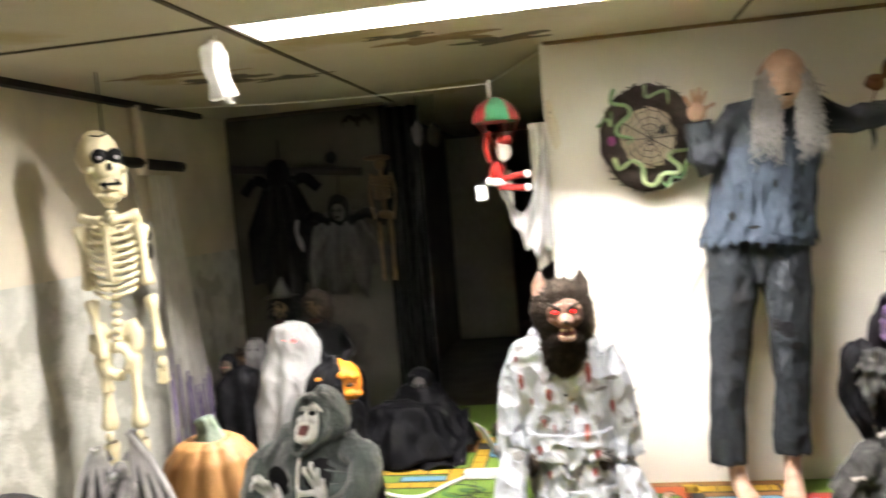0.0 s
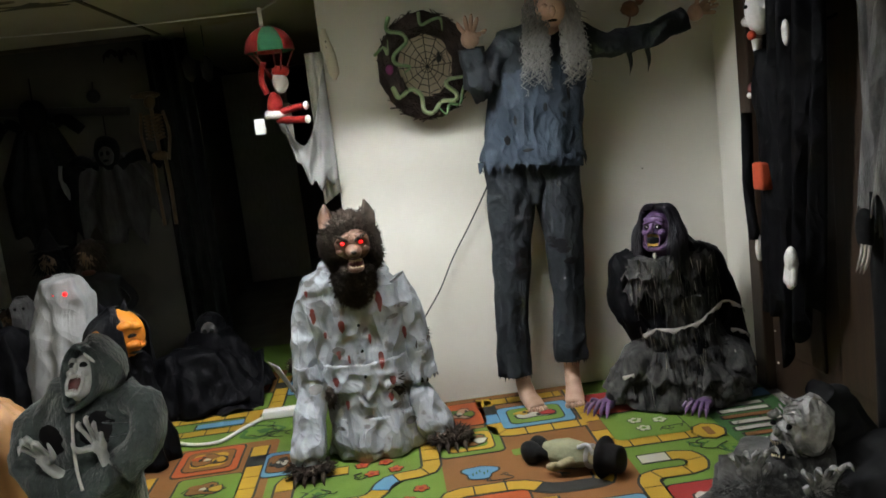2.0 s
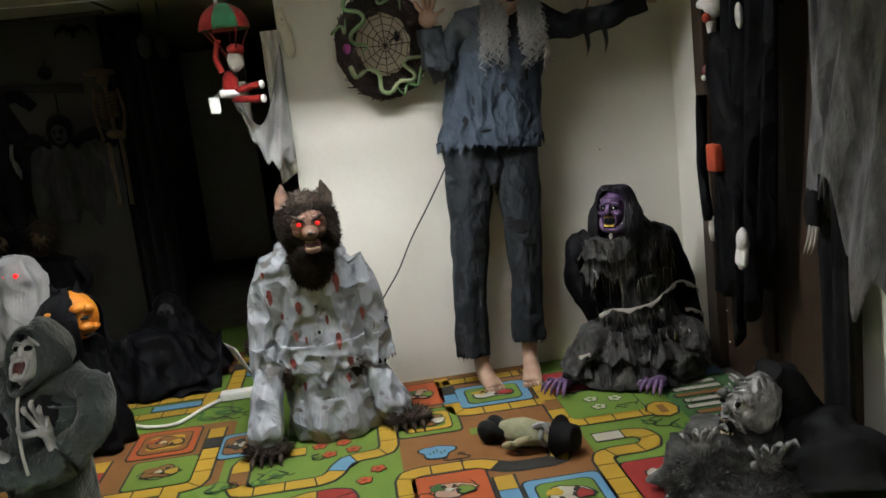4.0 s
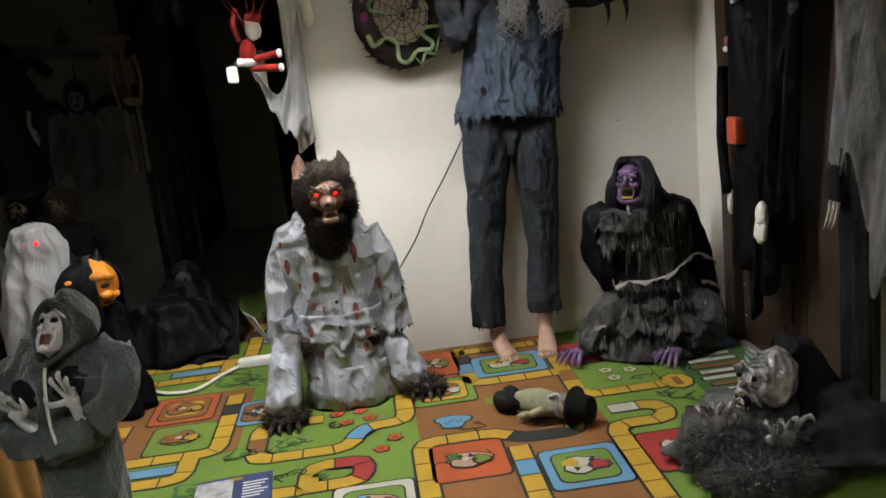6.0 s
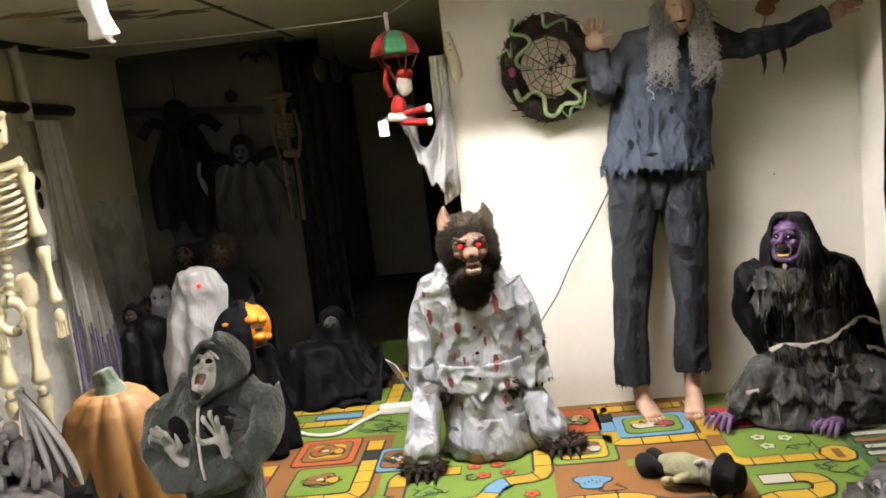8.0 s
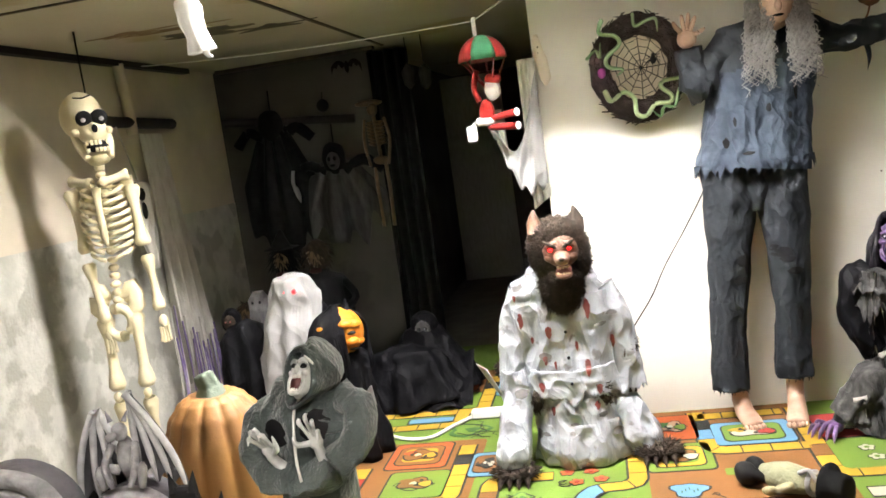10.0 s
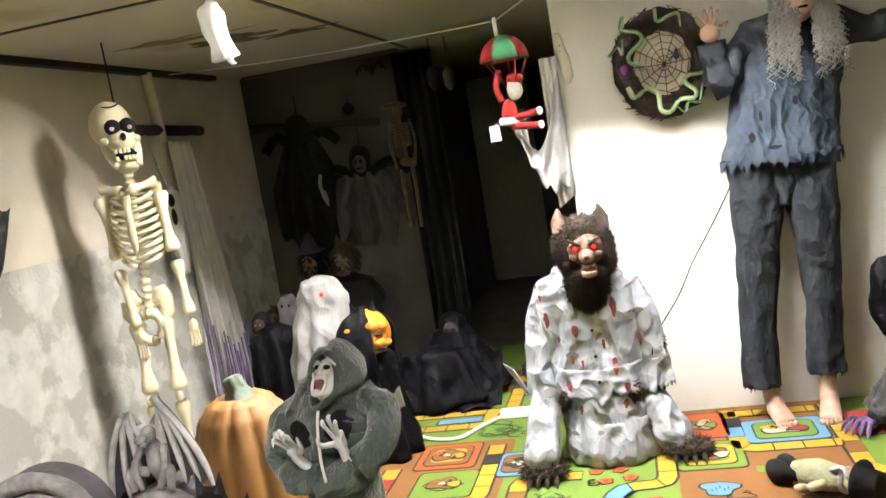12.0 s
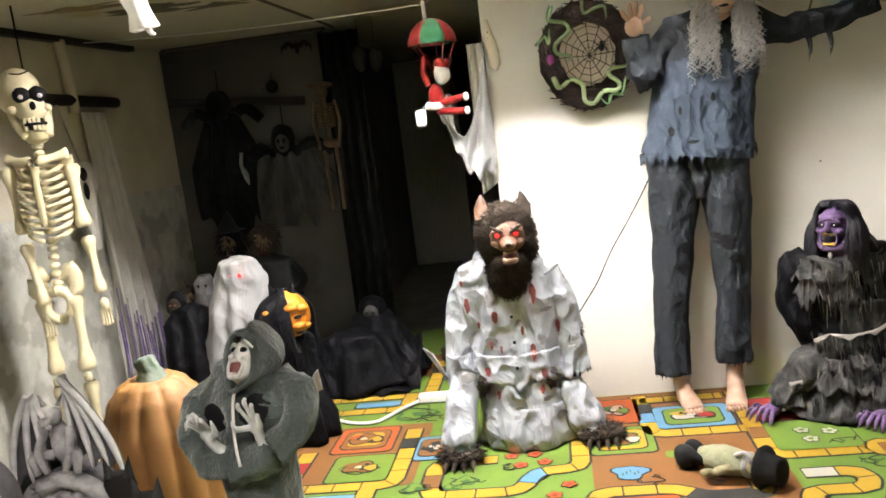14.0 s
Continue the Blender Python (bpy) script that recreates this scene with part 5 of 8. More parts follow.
# ---- hooded ghoul with bony hands ----
M_MASK = mat("white_rubber_mask", (0.66, 0.66, 0.65), 0.5, (0.36, 0.36, 0.36), 38, 0.4, 0.4, 60)
def hooded_ghoul():
    bm = bmesh.new()
    x, y = -0.715, 1.90
    # hooded top puffed out by the folded arms, drawn in below them
    loft(bm, dense([((x + 0.035, y, 0.845), 0.045, 0.05), ((x + 0.030, y, 0.815), 0.085, 0.065), ((x + 0.015, y, 0.785), 0.135, 0.080), ((x + 0.004, y, 0.745), 0.160, 0.088), ((x, y, 0.70), 0.158, 0.088), ((x, y, 0.65), 0.132, 0.088), ((x, y, 0.60), 0.108, 0.085), ((x, y, 0.35), 0.108, 0.09), ((x, y, 0.01), 0.125, 0.11)], 10), 0, 96, 5, 0.05, 0.003, seed=12, wrinkle=0.009)
    for s, pts, rr in ((-1, [(x - 0.085, y - 0.005, 0.785), (x - 0.150, y - 0.02, 0.745), (x - 0.158, y - 0.045, 0.685), (x - 0.105, y - 0.080, 0.640), (x - 0.01, y - 0.095, 0.635)], (0.036, 0.042, 0.044, 0.042, 0.034)), (1, [(x + 0.095, y - 0.005, 0.800), (x + 0.160, y - 0.02, 0.770), (x + 0.160, y - 0.045, 0.705), (x + 0.085, y - 0.085, 0.650), (x - 0.03, y - 0.108, 0.612)], (0.034, 0.042, 0.046, 0.044, 0.034))):
        loft(bm, dense([(p, r, r) for p, r in zip(pts, rr)], 12), 0, 48, 4, 0.08, 0.003, seed=13 + s, wrinkle=0.008)
    # hollows between the folded sleeves: their shade laid on as black patches
    tree = BVHTree.FromBMesh(bm)
    decal(bm, tree, x - 0.070, 0.738, 0.036, 0.036, 2, 4.0, 10, y - 0.5)
    decal(bm, tree, x + 0.050, 0.752, 0.040, 0.038, 2, 6.0, 10, y - 0.5)
    # hood drawn to a point, open towards the front
    q = bmesh.ops.create_icosphere(bm, subdivisions=4, radius=1)
    for v in q["verts"]:
        d = v.co.copy()
        peak = max(0.0, d.z) ** 3
        p = Vector((x + 0.038 + d.x * 0.064 * (1 - 0.45 * peak), y - 0.01 + d.y * 0.078 * (1 - 0.3 * peak) - 0.02 * peak, 0.862 + d.z * 0.068 + 0.022 * peak))
        v.co = p + noise.noise_vector(p * 22) * 0.006 + noise.noise_vector(p * 60) * 0.002
    N = (-0.26, -0.92, 0.28)
    loft(bm, [((x + 0.020, y - 0.050, 0.868), 0.056, 0.070, N), ((x + 0.008, y - 0.080, 0.870), 0.054, 0.072, N), ((x + 0.004, y - 0.088, 0.870), 0.049, 0.066, N), ((x + 0.006, y - 0.084, 0.870), 0.042, 0.058, N), ((x + 0.018, y - 0.055, 0.868), 0.036, 0.05, N)], 0, 32, rough=0.007, caps=False)
    fx, fy, fz = x + 0.004, y - 0.072, 0.866
    first = len(bm.verts)
    blob(bm, (fx, fy, fz), (0.034, 0.026, 0.050), 1, 0.004, 16, freq=24)
    for s in (-1, 1):
        blob(bm, (fx + s * 0.014, fy - 0.020, fz + 0.020), (0.010, 0.009, 0.0065), 2, sub=2, rot=(0, s * -14, 0))
        tube(bm, curvepts([(fx + s * 0.004, fy - 0.027, fz + 0.026), (fx + s * 0.015, fy - 0.026, fz + 0.031), (fx + s * 0.028, fy - 0.018, fz + 0.024)], 3), [0.004, 0.005, 0.005, 0.005, 0.004, 0.003, 0.002], 1, 6)
        blob(bm, (fx + s * 0.020, fy - 0.016, fz + 0.003), (0.010, 0.012, 0.009), 1, sub=2)
        tube(bm, curvepts([(fx + s * 0.018, fy - 0.020, fz), (fx + s * 0.021, fy - 0.022, fz - 0.022), (fx + s * 0.014, fy - 0.024, fz - 0.044)], 3), 0.005, 1, 6)
    blob(bm, (fx, fy - 0.028, fz + 0.010), (0.006, 0.008, 0.012), 1, sub=2)
    blob(bm, (fx, fy - 0.016, fz - 0.022), (0.020, 0.014, 0.023), 3, sub=2)
    tube(bm, curvepts([(fx - 0.016, fy - 0.020, fz - 0.040), (fx, fy - 0.030, fz - 0.047), (fx + 0.016, fy - 0.020, fz - 0.040)], 4), 0.006, 1, 7)
    for k in range(6):
        for zz, h in ((fz - 0.003, -0.009), (fz - 0.042, 0.008)):
            b = Vector((fx - 0.0125 + 0.005 * k, fy - 0.028 + 0.001 * (k - 2.5) ** 2, zz))
            tube(bm, [b, b + Vector((0, 0, h))], [0.0026, 0.0015], 4, 6)
    bm.verts.ensure_lookup_table()
    turn, c = Matrix.Rotation(radians(-10), 3, "Z") @ Matrix.Rotation(radians(-38), 3, "X"), Vector((fx, fy, fz))
    for v in list(bm.verts)[first:]:
        v.co = c + turn @ ((v.co - c) * 1.02) + Vector((0.010, -0.012, 0.002))
    # pale lining streak and white drawcord
    tube(bm, curvepts([(x + 0.034, y - 0.092, 0.922), (x + 0.054, y - 0.084, 0.896), (x + 0.064, y - 0.080, 0.868)], 5), [0.003] * 2 + [0.004] * 7 + [0.003, 0.002], 4, 6)
    tube(bm, curvepts([(x + 0.020, y - 0.095, 0.842), (x + 0.004, y - 0.088, 0.80), (x, y - 0.104, 0.76), (x + 0.004, y - 0.128, 0.69), (x + 0.014, y - 0.140, 0.640)], 6), 0.0045, 4, 6)
    # bony clawed hands standing from the cuffs
    for palm, tips, thumb, wrist in (((x - 0.076, 0.678), ((-0.112, 0.722), (-0.104, 0.738), (-0.092, 0.742), (-0.078, 0.728)), (-0.046, 0.722), (-0.050, 0.628)), ((x + 0.064, 0.694), ((0.042, 0.756), (0.062, 0.768), (0.078, 0.752), (0.088, 0.722)), (0.012, 0.716), (0.070, 0.640))):
        wrist, thumb = (wrist[0], wrist[1] + 0.033), (thumb[0], thumb[1] + 0.033)
        pc = Vector((palm[0], y - 0.115, palm[1] + 0.033))
        blob(bm, pc, (0.020, 0.011, 0.020), 1, 0.006, palm[0] * 9, sub=3, freq=30)
        tube(bm, curvepts([(x + wrist[0], y - 0.10, wrist[1]), pc + Vector((0, 0.004, -0.016)), pc], 3), [0.015, 0.014, 0.013, 0.013, 0.013, 0.012, 0.010], 1, 9, 0.003)
        for k, (tx, tz) in enumerate(tips):
            e = Vector((x + tx, y - 0.150, tz + 0.033))
            a = pc + Vector((-0.014 + 0.009 * k, -0.004, 0.010))
            m_ = a.lerp(e, 0.70) + Vector((0.003 * (k - 1.5), -0.010, 0.010))
            tube(bm, curvepts([a, m_, e, e + Vector((0.0, -0.008, -0.014))], 3), [0.0055, 0.005, 0.0048, 0.0068, 0.005, 0.0046, 0.0058, 0.0042, 0.003, 0.001], 1, 7, 0.001)
        e = Vector((x + thumb[0], y - 0.145, thumb[1]))
        a = pc + Vector((0.016 if thumb[0] > palm[0] - x else -0.016, -0.004, -0.004))
        tube(bm, curvepts([a, a.lerp(e, 0.5) + Vector((0.012 if thumb[0] > palm[0] - x else -0.012, -0.006, -0.008)), e], 3), [0.008, 0.0075, 0.007, 0.0075, 0.006, 0.005, 0.002], 1, 7)
    for v in bm.verts:
        v.co.x = -0.743 + (v.co.x + 0.715) * 0.83 + 0.020 * min(1.0, max(0.0, (v.co.z - 0.80) / 0.04))
    return tagged(finish("hooded_ghoul_figure", bm, [M_VELVET, M_MASK, M_TEAR, M_MOUTH, M_CORD]), "screaming white-faced ghoul prop in a grey-green velour hood with bony hands", "halloween figure")
hooded_ghoul()

# ---- tall foam pumpkin ----
def pumpkin():
    top = root("pumpkin", -1.250, 2.40, 0, "tall ribbed orange foam pumpkin with a grey-green stem", "pumpkin")
    bm = bmesh.new()
    cx, cy = -1.250, 2.40
    prof = [(0.005, 0.12), (0.02, 0.17), (0.10, 0.20), (0.25, 0.212), (0.40, 0.206), (0.52, 0.186), (0.60, 0.153), (0.645, 0.115), (0.665, 0.078), (0.66, 0.04), (0.65, 0.012)]
    seg = 96
    rows = []
    for z, r in dense([((0, 0, z), r, r) for z, r in prof], 3) and [(q[0][2], q[1]) for q in dense([((0, 0, z), r, r) for z, r in prof], 3)]:
        row = []
        for i in range(seg):
            a = 2 * math.pi * i / seg
            lobe = abs(math.sin(6.5 * a + 0.4 * math.sin(a * 2)))
            w = 0.87 + 0.13 * lobe ** 0.55
            p = Vector((cx + r * w * math.cos(a), cy + r * w * math.sin(a), z))
            row.append(bm.verts.new(p + noise.noise_vector(p * 7) * 0.004))
        rows.append(row)
    for k in range(len(rows) - 1):
        for i in range(seg):
            bm.faces.new((rows[k][i], rows[k][(i + 1) % seg], rows[k + 1][(i + 1) % seg], rows[k + 1][i]))
    bm.faces.new(rows[0])
    bm.faces.new(rows[-1])
    for v in bm.verts:
        v.co = Vector((cx + (v.co.x - cx) * 0.93, cy + (v.co.y - cy) * 0.93, v.co.z * 1.035))
    local(finish("pumpkin_body", bm, M_PUMPKIN), top)
    bm = bmesh.new()
    loft(bm, dense([((cx, cy, 0.668), 0.066, 0.066), ((cx, cy, 0.690), 0.044, 0.044), ((cx - 0.004, cy, 0.715), 0.032, 0.032), ((cx - 0.012, cy - 0.004, 0.745), 0.030, 0.030), ((cx - 0.014, cy - 0.004, 0.752), 0.024, 0.024)], 3), 0, 42, 7, 0.12, 0.002, seed=3)
    local(finish("stem", bm, M_STEM), top)
pumpkin()

# ---- skeleton hung from the ceiling ----
def skeleton():
    bm = bmesh.new()
    x, y = -2.075, 3.28
    def bone(a, b, r, k=1.7):
        a, b, r = Vector(a), Vector(b), r * 1.28
        pts = [a.lerp(b, t) for t in (0, 0.06, 0.14, 0.3, 0.5, 0.7, 0.86, 0.94, 1)]
        tube(bm, pts, [r * k * 0.7, r * k, r * k * 0.9, r, r * 0.9, r, r * k * 0.9, r * k, r * k * 0.7], 0, 10, 0.003)
    # skull
    blob(bm, (x - 0.005, y, 1.665), (0.076, 0.095, 0.098), 0, 0.004, 1)
    blob(bm, (x + 0.018, y - 0.055, 1.595), (0.056, 0.055, 0.052), 0, 0.004, 2)
    loft(bm, [((x + 0.022, y - 0.03, 1.53), 0.052, 0.05), ((x + 0.024, y - 0.05, 1.495), 0.047, 0.045), ((x + 0.026, y - 0.06, 1.470), 0.034, 0.034)], 0, 18, rough=0.004)
    for s in (-1, 1):
        blob(bm, (x + 0.020 + s * 0.026, y - 0.086, 1.648), (0.031, 0.022, 0.034), 1, sub=2)
        blob(bm, (x + 0.020 + s * 0.031, y - 0.107, 1.64), (0.009, 0.005, 0.009), 2, sub=2)
        blob(bm, (x + 0.015 + s * 0.056, y - 0.065, 1.595), (0.018, 0.025, 0.016), 0, 0.003, sub=2)
    for s in (-1, 1):
        tube(bm, curvepts([(x + 0.012 + s * 0.056, y - 0.03, 1.60), (x + 0.018 + s * 0.052, y - 0.045, 1.54), (x + 0.024 + s * 0.036, y - 0.075, 1.485)], 4), 0.016, 0, 8, 0.002)
    blob(bm, (x + 0.022, y - 0.108, 1.603), (0.011, 0.012, 0.018), 1, sub=2)
    blob(bm, (x + 0.024, y - 0.085, 1.532), (0.040, 0.026, 0.027), 1, sub=2)
    for k in range(6):
        for zz, h in ((1.558, -0.020), (1.508, 0.018)):
            if (k, h) in ((1, 0.018), (4, -0.020)):
                continue
            b = Vector((x - 0.010 + 0.0138 * k, y - 0.108 + 0.0022 * (k - 2.5) ** 2, zz))
            slab(bm, b - Vector((0.0055, 0.004, 0.0)), b + Vector((0.0055, 0.004, h)), 0, 0.001)
    # crack lines on the brow
    tube(bm, curvepts([(x - 0.03, y - 0.075, 1.735), (x + 0.0, y - 0.085, 1.73), (x + 0.03, y - 0.078, 1.74)], 4), 0.003, 1, 5)
    # spine
    for k in range(17):
        z = 1.45 - k * 0.0355
        blob(bm, (x + 0.005 - 0.002 * k, y - 0.005, z), (0.027, 0.026, 0.0165), 0, 0.003, k, sub=2)
    # ribs, breastbone, collar bones
    cx = x - 0.005
    for k in range(9):
        z = 1.358 - k * 0.0325
        w = 0.098 + 0.022 * math.sin(min(1, k / 4) * 1.57) - 0.006 * max(0, k - 5)
        for s in (-1, 1):
            pts = []
            for j in range(9):
                a = radians(90 - 170 * j / 8)
                pts.append((cx + s * w * math.cos(a) , y - 0.005 + 0.07 * math.sin(a), z - 0.035 * (j / 8) + 0.018 * math.sin(j / 8 * 3.14)))
            tube(bm, pts, 0.0095, 0, 7)
    loft(bm, dense([((cx, y - 0.078, 1.365), 0.024, 0.009), ((cx, y - 0.082, 1.30), 0.016, 0.009), ((cx, y - 0.08, 1.16), 0.018, 0.009), ((cx, y - 0.07, 1.12), 0.006, 0.006)], 3), 0, 10)
    for s in (-1, 1):
        bone((cx + s * 0.02, y - 0.06, 1.385), (cx + s * 0.145, y - 0.01, 1.405), 0.0135, 1.5)
        loft(bm, dense([((cx + s * 0.11, y + 0.04, 1.40), 0.035, 0.012), ((cx + s * 0.11, y + 0.055, 1.30), 0.03, 0.012), ((cx + s * 0.105, y + 0.06, 1.24), 0.008, 0.006)], 2), 0, 10)
    # arms
    bone((cx - 0.150, y - 0.01, 1.37), (cx - 0.125, y - 0.01, 1.10), 0.019)
    bone((cx - 0.130, y - 0.02, 1.06), (cx - 0.090, y - 0.03, 0.80), 0.016)
    bone((cx + 0.145, y - 0.01, 1.36), (cx + 0.155, y - 0.01, 1.10), 0.019)
    bone((cx + 0.165, y - 0.02, 1.06), (cx + 0.185, y - 0.03, 0.82), 0.016)
    for hx, hz in ((cx - 0.085, 0.75), (cx + 0.19, 0.77)):
        blob(bm, (hx, y - 0.03, hz), (0.024, 0.014, 0.03), 0, 0.004, hx, sub=2)
        for k in range(4):
            bone((hx - 0.018 + 0.012 * k, y - 0.03, hz - 0.02), (hx - 0.022 + 0.015 * k, y - 0.035, hz - 0.095 + 0.006 * abs(k - 1.5)), 0.0055, 1.4)
    # pelvis as two flared wings and a ring
    px_ = x - 0.035
    for s in (-1, 1):
        loft(bm, dense([((px_ + s * 0.02, y, 0.90), 0.012, 0.02), ((px_ + s * 0.080, y, 0.915), 0.058, 0.026), ((px_ + s * 0.095, y - 0.005, 0.86), 0.045, 0.028), ((px_ + s * 0.05, y - 0.01, 0.81), 0.02, 0.02)], 3), 0, 14, rough=0.005)
        pts = [(px_ + s * 0.062 * math.sin(a), y - 0.02, 0.79 + 0.062 * math.cos(a)) for a in [math.pi * j / 8 for j in range(9)]]
        tube(bm, pts, 0.024, 0, 8, 0.003)
        # legs
        hipx = px_ + s * 0.075
        bone((hipx, y, 0.82), (hipx + 0.005, y - 0.02, 0.50), 0.021)
        blob(bm, (hipx + 0.005, y - 0.04, 0.475), (0.022, 0.016, 0.024), 0, sub=2)
        bone((hipx + 0.005, y - 0.02, 0.45), (hipx + 0.0, y + 0.0, 0.14), 0.018)
        loft(bm, [((hipx, y + 0.01, 0.12), 0.024, 0.024), ((hipx, y - 0.05, 0.105), 0.03, 0.018), ((hipx, y - 0.12, 0.095), 0.034, 0.010)], 0, 12, rough=0.003)
    # slimmer frame, turned a little towards the lamp
    turn, head_turn = Matrix.Rotation(radians(14), 3, "Z"), Matrix.Rotation(radians(38), 3, "Z")
    for v in bm.verts:
        d = v.co - Vector((x, y, 0))
        if v.co.z < 1.46:
            d.x *= 0.84
        else:
            d = Vector((d.x * 1.12 - 0.026, d.y * 1.10, d.z))
        v.co = Vector((x + 0.045, y, 0)) + (head_turn if v.co.z > 1.46 else turn) @ d
    tube(bm, [(x + 0.04, y + 0.01, 1.755), (x + 0.035, y + 0.015, H)], 0.004, 1, 6)
    return tagged(finish("skeleton_figure", bm, [M_BONE, M_BLACK, M_EYE]), "cream plastic skeleton prop hung on a cord from the ceiling", "halloween figure")
skeleton()

# ---- gargoyle tombstones, cut-out cats ----
def tombstone(name, x, y, w, h, label, gargoyle=False):
    top = root(name, x, y, 0, label, "tombstone", "tombstones")
    bm = bmesh.new()
    out = [(-w / 2, 0), (w / 2, 0), (w / 2, h - w * 0.42)] + [(w / 2 * math.cos(a), h - w * 0.42 + w * 0.42 * math.sin(a)) for a in [math.pi * j / 16 for j in range(1, 16)]] + [(-w / 2, h - w * 0.42)]
    f = [bm.verts.new((x + u, y - 0.035, v)) for u, v in out]
    b = [bm.verts.new((x + u, y + 0.035, v)) for u, v in out]
    bm.faces.new(f)
    bm.faces.new(b[::-1])
    n = len(out)
    for i in range(n):
        bm.faces.new((f[i], b[i], b[(i + 1) % n], f[(i + 1) % n]))
    bmesh.ops.bevel(bm, geom=[e for e in bm.edges if e.is_boundary is False and e.calc_face_angle(0) > 0.8], offset=0.008, segments=2, affect="EDGES")
    local(finish("slab", bm, M_STONE, smooth=False), top)
    bm = bmesh.new()
    arc_ = [(x + (w / 2 - 0.02) * math.cos(a), y - 0.04, h - w * 0.42 + (w * 0.42 - 0.02) * math.sin(a)) for a in [math.pi * j / 20 for j in range(21)]]
    tube(bm, [(arc_[0][0], y - 0.04, 0.05)] + arc_ + [(arc_[-1][0], y - 0.04, 0.05)], 0.024, 0, 8, 0.003)
    tube(bm, [(p[0] * 0.86 + x * 0.14, y - 0.042, p[2] - 0.035) for p in arc_], 0.010, 0, 8, 0.003)
    local(finish("raised_border", bm, M_STONEHI), top)
    bm = bmesh.new()
    for k in range(5):
        a = math.pi * (k + 0.5) / 5
        blob(bm, (x + w * 0.25 * math.cos(a), y - 0.04, h - w * 0.45 + w * 0.22 * math.sin(a)), (0.03, 0.016, 0.022), 0, 0.006, k, sub=2, rot=(0, -math.degrees(a), 0))
    local(finish("carved_relief", bm, M_STONEHI), top)
    if gargoyle:
        gx, gz = x + 0.005, h + 0.02
        bm = bmesh.new()
        blob(bm, (gx, y - 0.02, gz + 0.05), (0.024, 0.026, 0.055), 0, 0.006, 3)
        blob(bm, (gx, y - 0.040, gz + 0.118), (0.019, 0.022, 0.023), 0, 0.005, 4)
        blob(bm, (gx, y - 0.075, gz + 0.117), (0.014, 0.016, 0.012), 0, 0.002, sub=2)
        for s in (-1, 1):
            tube(bm, [(gx + s * 0.018, y - 0.04, gz + 0.145), (gx + s * 0.03, y - 0.035, gz + 0.172)], [0.008, 0.001], 0, 6)
            tube(bm, curvepts([(gx + s * 0.03, y - 0.03, gz + 0.085), (gx + s * 0.042, y - 0.06, gz + 0.04), (gx + s * 0.022, y - 0.07, gz - 0.01)], 4), [0.010] * 6 + [0.009, 0.008, 0.007], 0, 8, 0.002)
            tube(bm, curvepts([(gx + s * 0.025, y - 0.03, gz + 0.02), (gx + s * 0.055, y - 0.06, gz + 0.03), (gx + s * 0.05, y - 0.065, gz - 0.015)], 4), [0.013] * 6 + [0.011, 0.010, 0.009], 0, 8, 0.002)
        local(finish("gargoyle_body", bm, M_STONEHI), top)
        # scalloped wings: ribs fan down from the pointed top
        for apex, inner, outer in (((0.030, 0.212), (0.012, -0.02), (0.136, -0.055)), ((-0.062, 0.172), (-0.022, -0.06), (-0.150, -0.070))):
            bm = bmesh.new()
            def wing(u, v):
                bx = inner[0] + (outer[0] - inner[0]) * u
                bz = inner[1] + (outer[1] - inner[1]) * u + 0.028 * abs(math.sin(u * math.pi * 3))
                k = 1 - (1 - v) ** 1.9
                return (gx + apex[0] + (bx - apex[0]) * k, y - 0.01 + 0.035 * v - 0.02 * u - 0.010 * abs(math.cos(u * math.pi * 3)) * v, gz + apex[1] + (bz - apex[1]) * v)
            sheet(bm, wing, 36, 18, 0, 0.010)
            wg = local(finish("wing", bm, M_WING), top)
            for j in range(4):
                bm = bmesh.new()
                tube(bm, [Vector(wing(j / 3, q / 14)) + Vector((0, -0.008, 0)) for q in range(15)], [0.0085] * 11 + [0.007, 0.006, 0.004, 0.002], 0, 7, 0.001)
                rb = finish("wing_rib", bm, M_STONERIB)
                rb.parent = wg
tombstone("tombstone", -1.205, 1.86, 0.24, 0.635, "grey foam tombstone topped by a winged gargoyle", True)
tombstone("tombstone", -1.455, 1.74, 0.34, 0.742, "grey foam tombstone with a raised carved arch")
def cat(x, y, z, turn):
    bm = bmesh.new()
    loft(bm, dense([((x, y, 0.004), 0.06, 0.012), ((x, y, z - 0.18), 0.055, 0.012), ((x, y, z - 0.07), 0.028, 0.012), ((x, y, z - 0.03), 0.040, 0.012), ((x, y, z), 0.030, 0.010)], 3), 0, 16)
    for s in (-1, 1):
        tube(bm, [(x + s * 0.022, y, z - 0.012), (x + s * 0.030, y, z + 0.035)], [0.014, 0.001], 0, 6)
    tagged(finish("cat_cutout", bm, M_BLACK), "black cat cut-out with pricked ears on the floor", "cat cutout", "cat cutouts")
cat(-0.965, 1.66, 0.69, 0)
cat(-0.885, 1.62, 0.655, 0)
bm = bmesh.new()
blob(bm, (-1.40, 2.02, 0.34), (0.09, 0.07, 0.345), 0, 0.02, 4)
tagged(finish("black_cloth", bm, M_ROBE), "black cloth bundle standing behind the tombstones", "cloth")

# ---- cluster at the cream wall ----
def draped(name, rings, label, m, folds=9, amp=0.14, seed=1.0, wr=0.012, extra=None, cat_="halloween figure", seg=64):
    bm = bmesh.new()
    loft(bm, dense(rings, 7), 0, seg, folds, amp, 0.008, seed=seed, wrinkle=wr)
    mats = [m]
    if extra:
        mats += extra(bm)
    return tagged(finish(name, bm, mats), label, cat_)

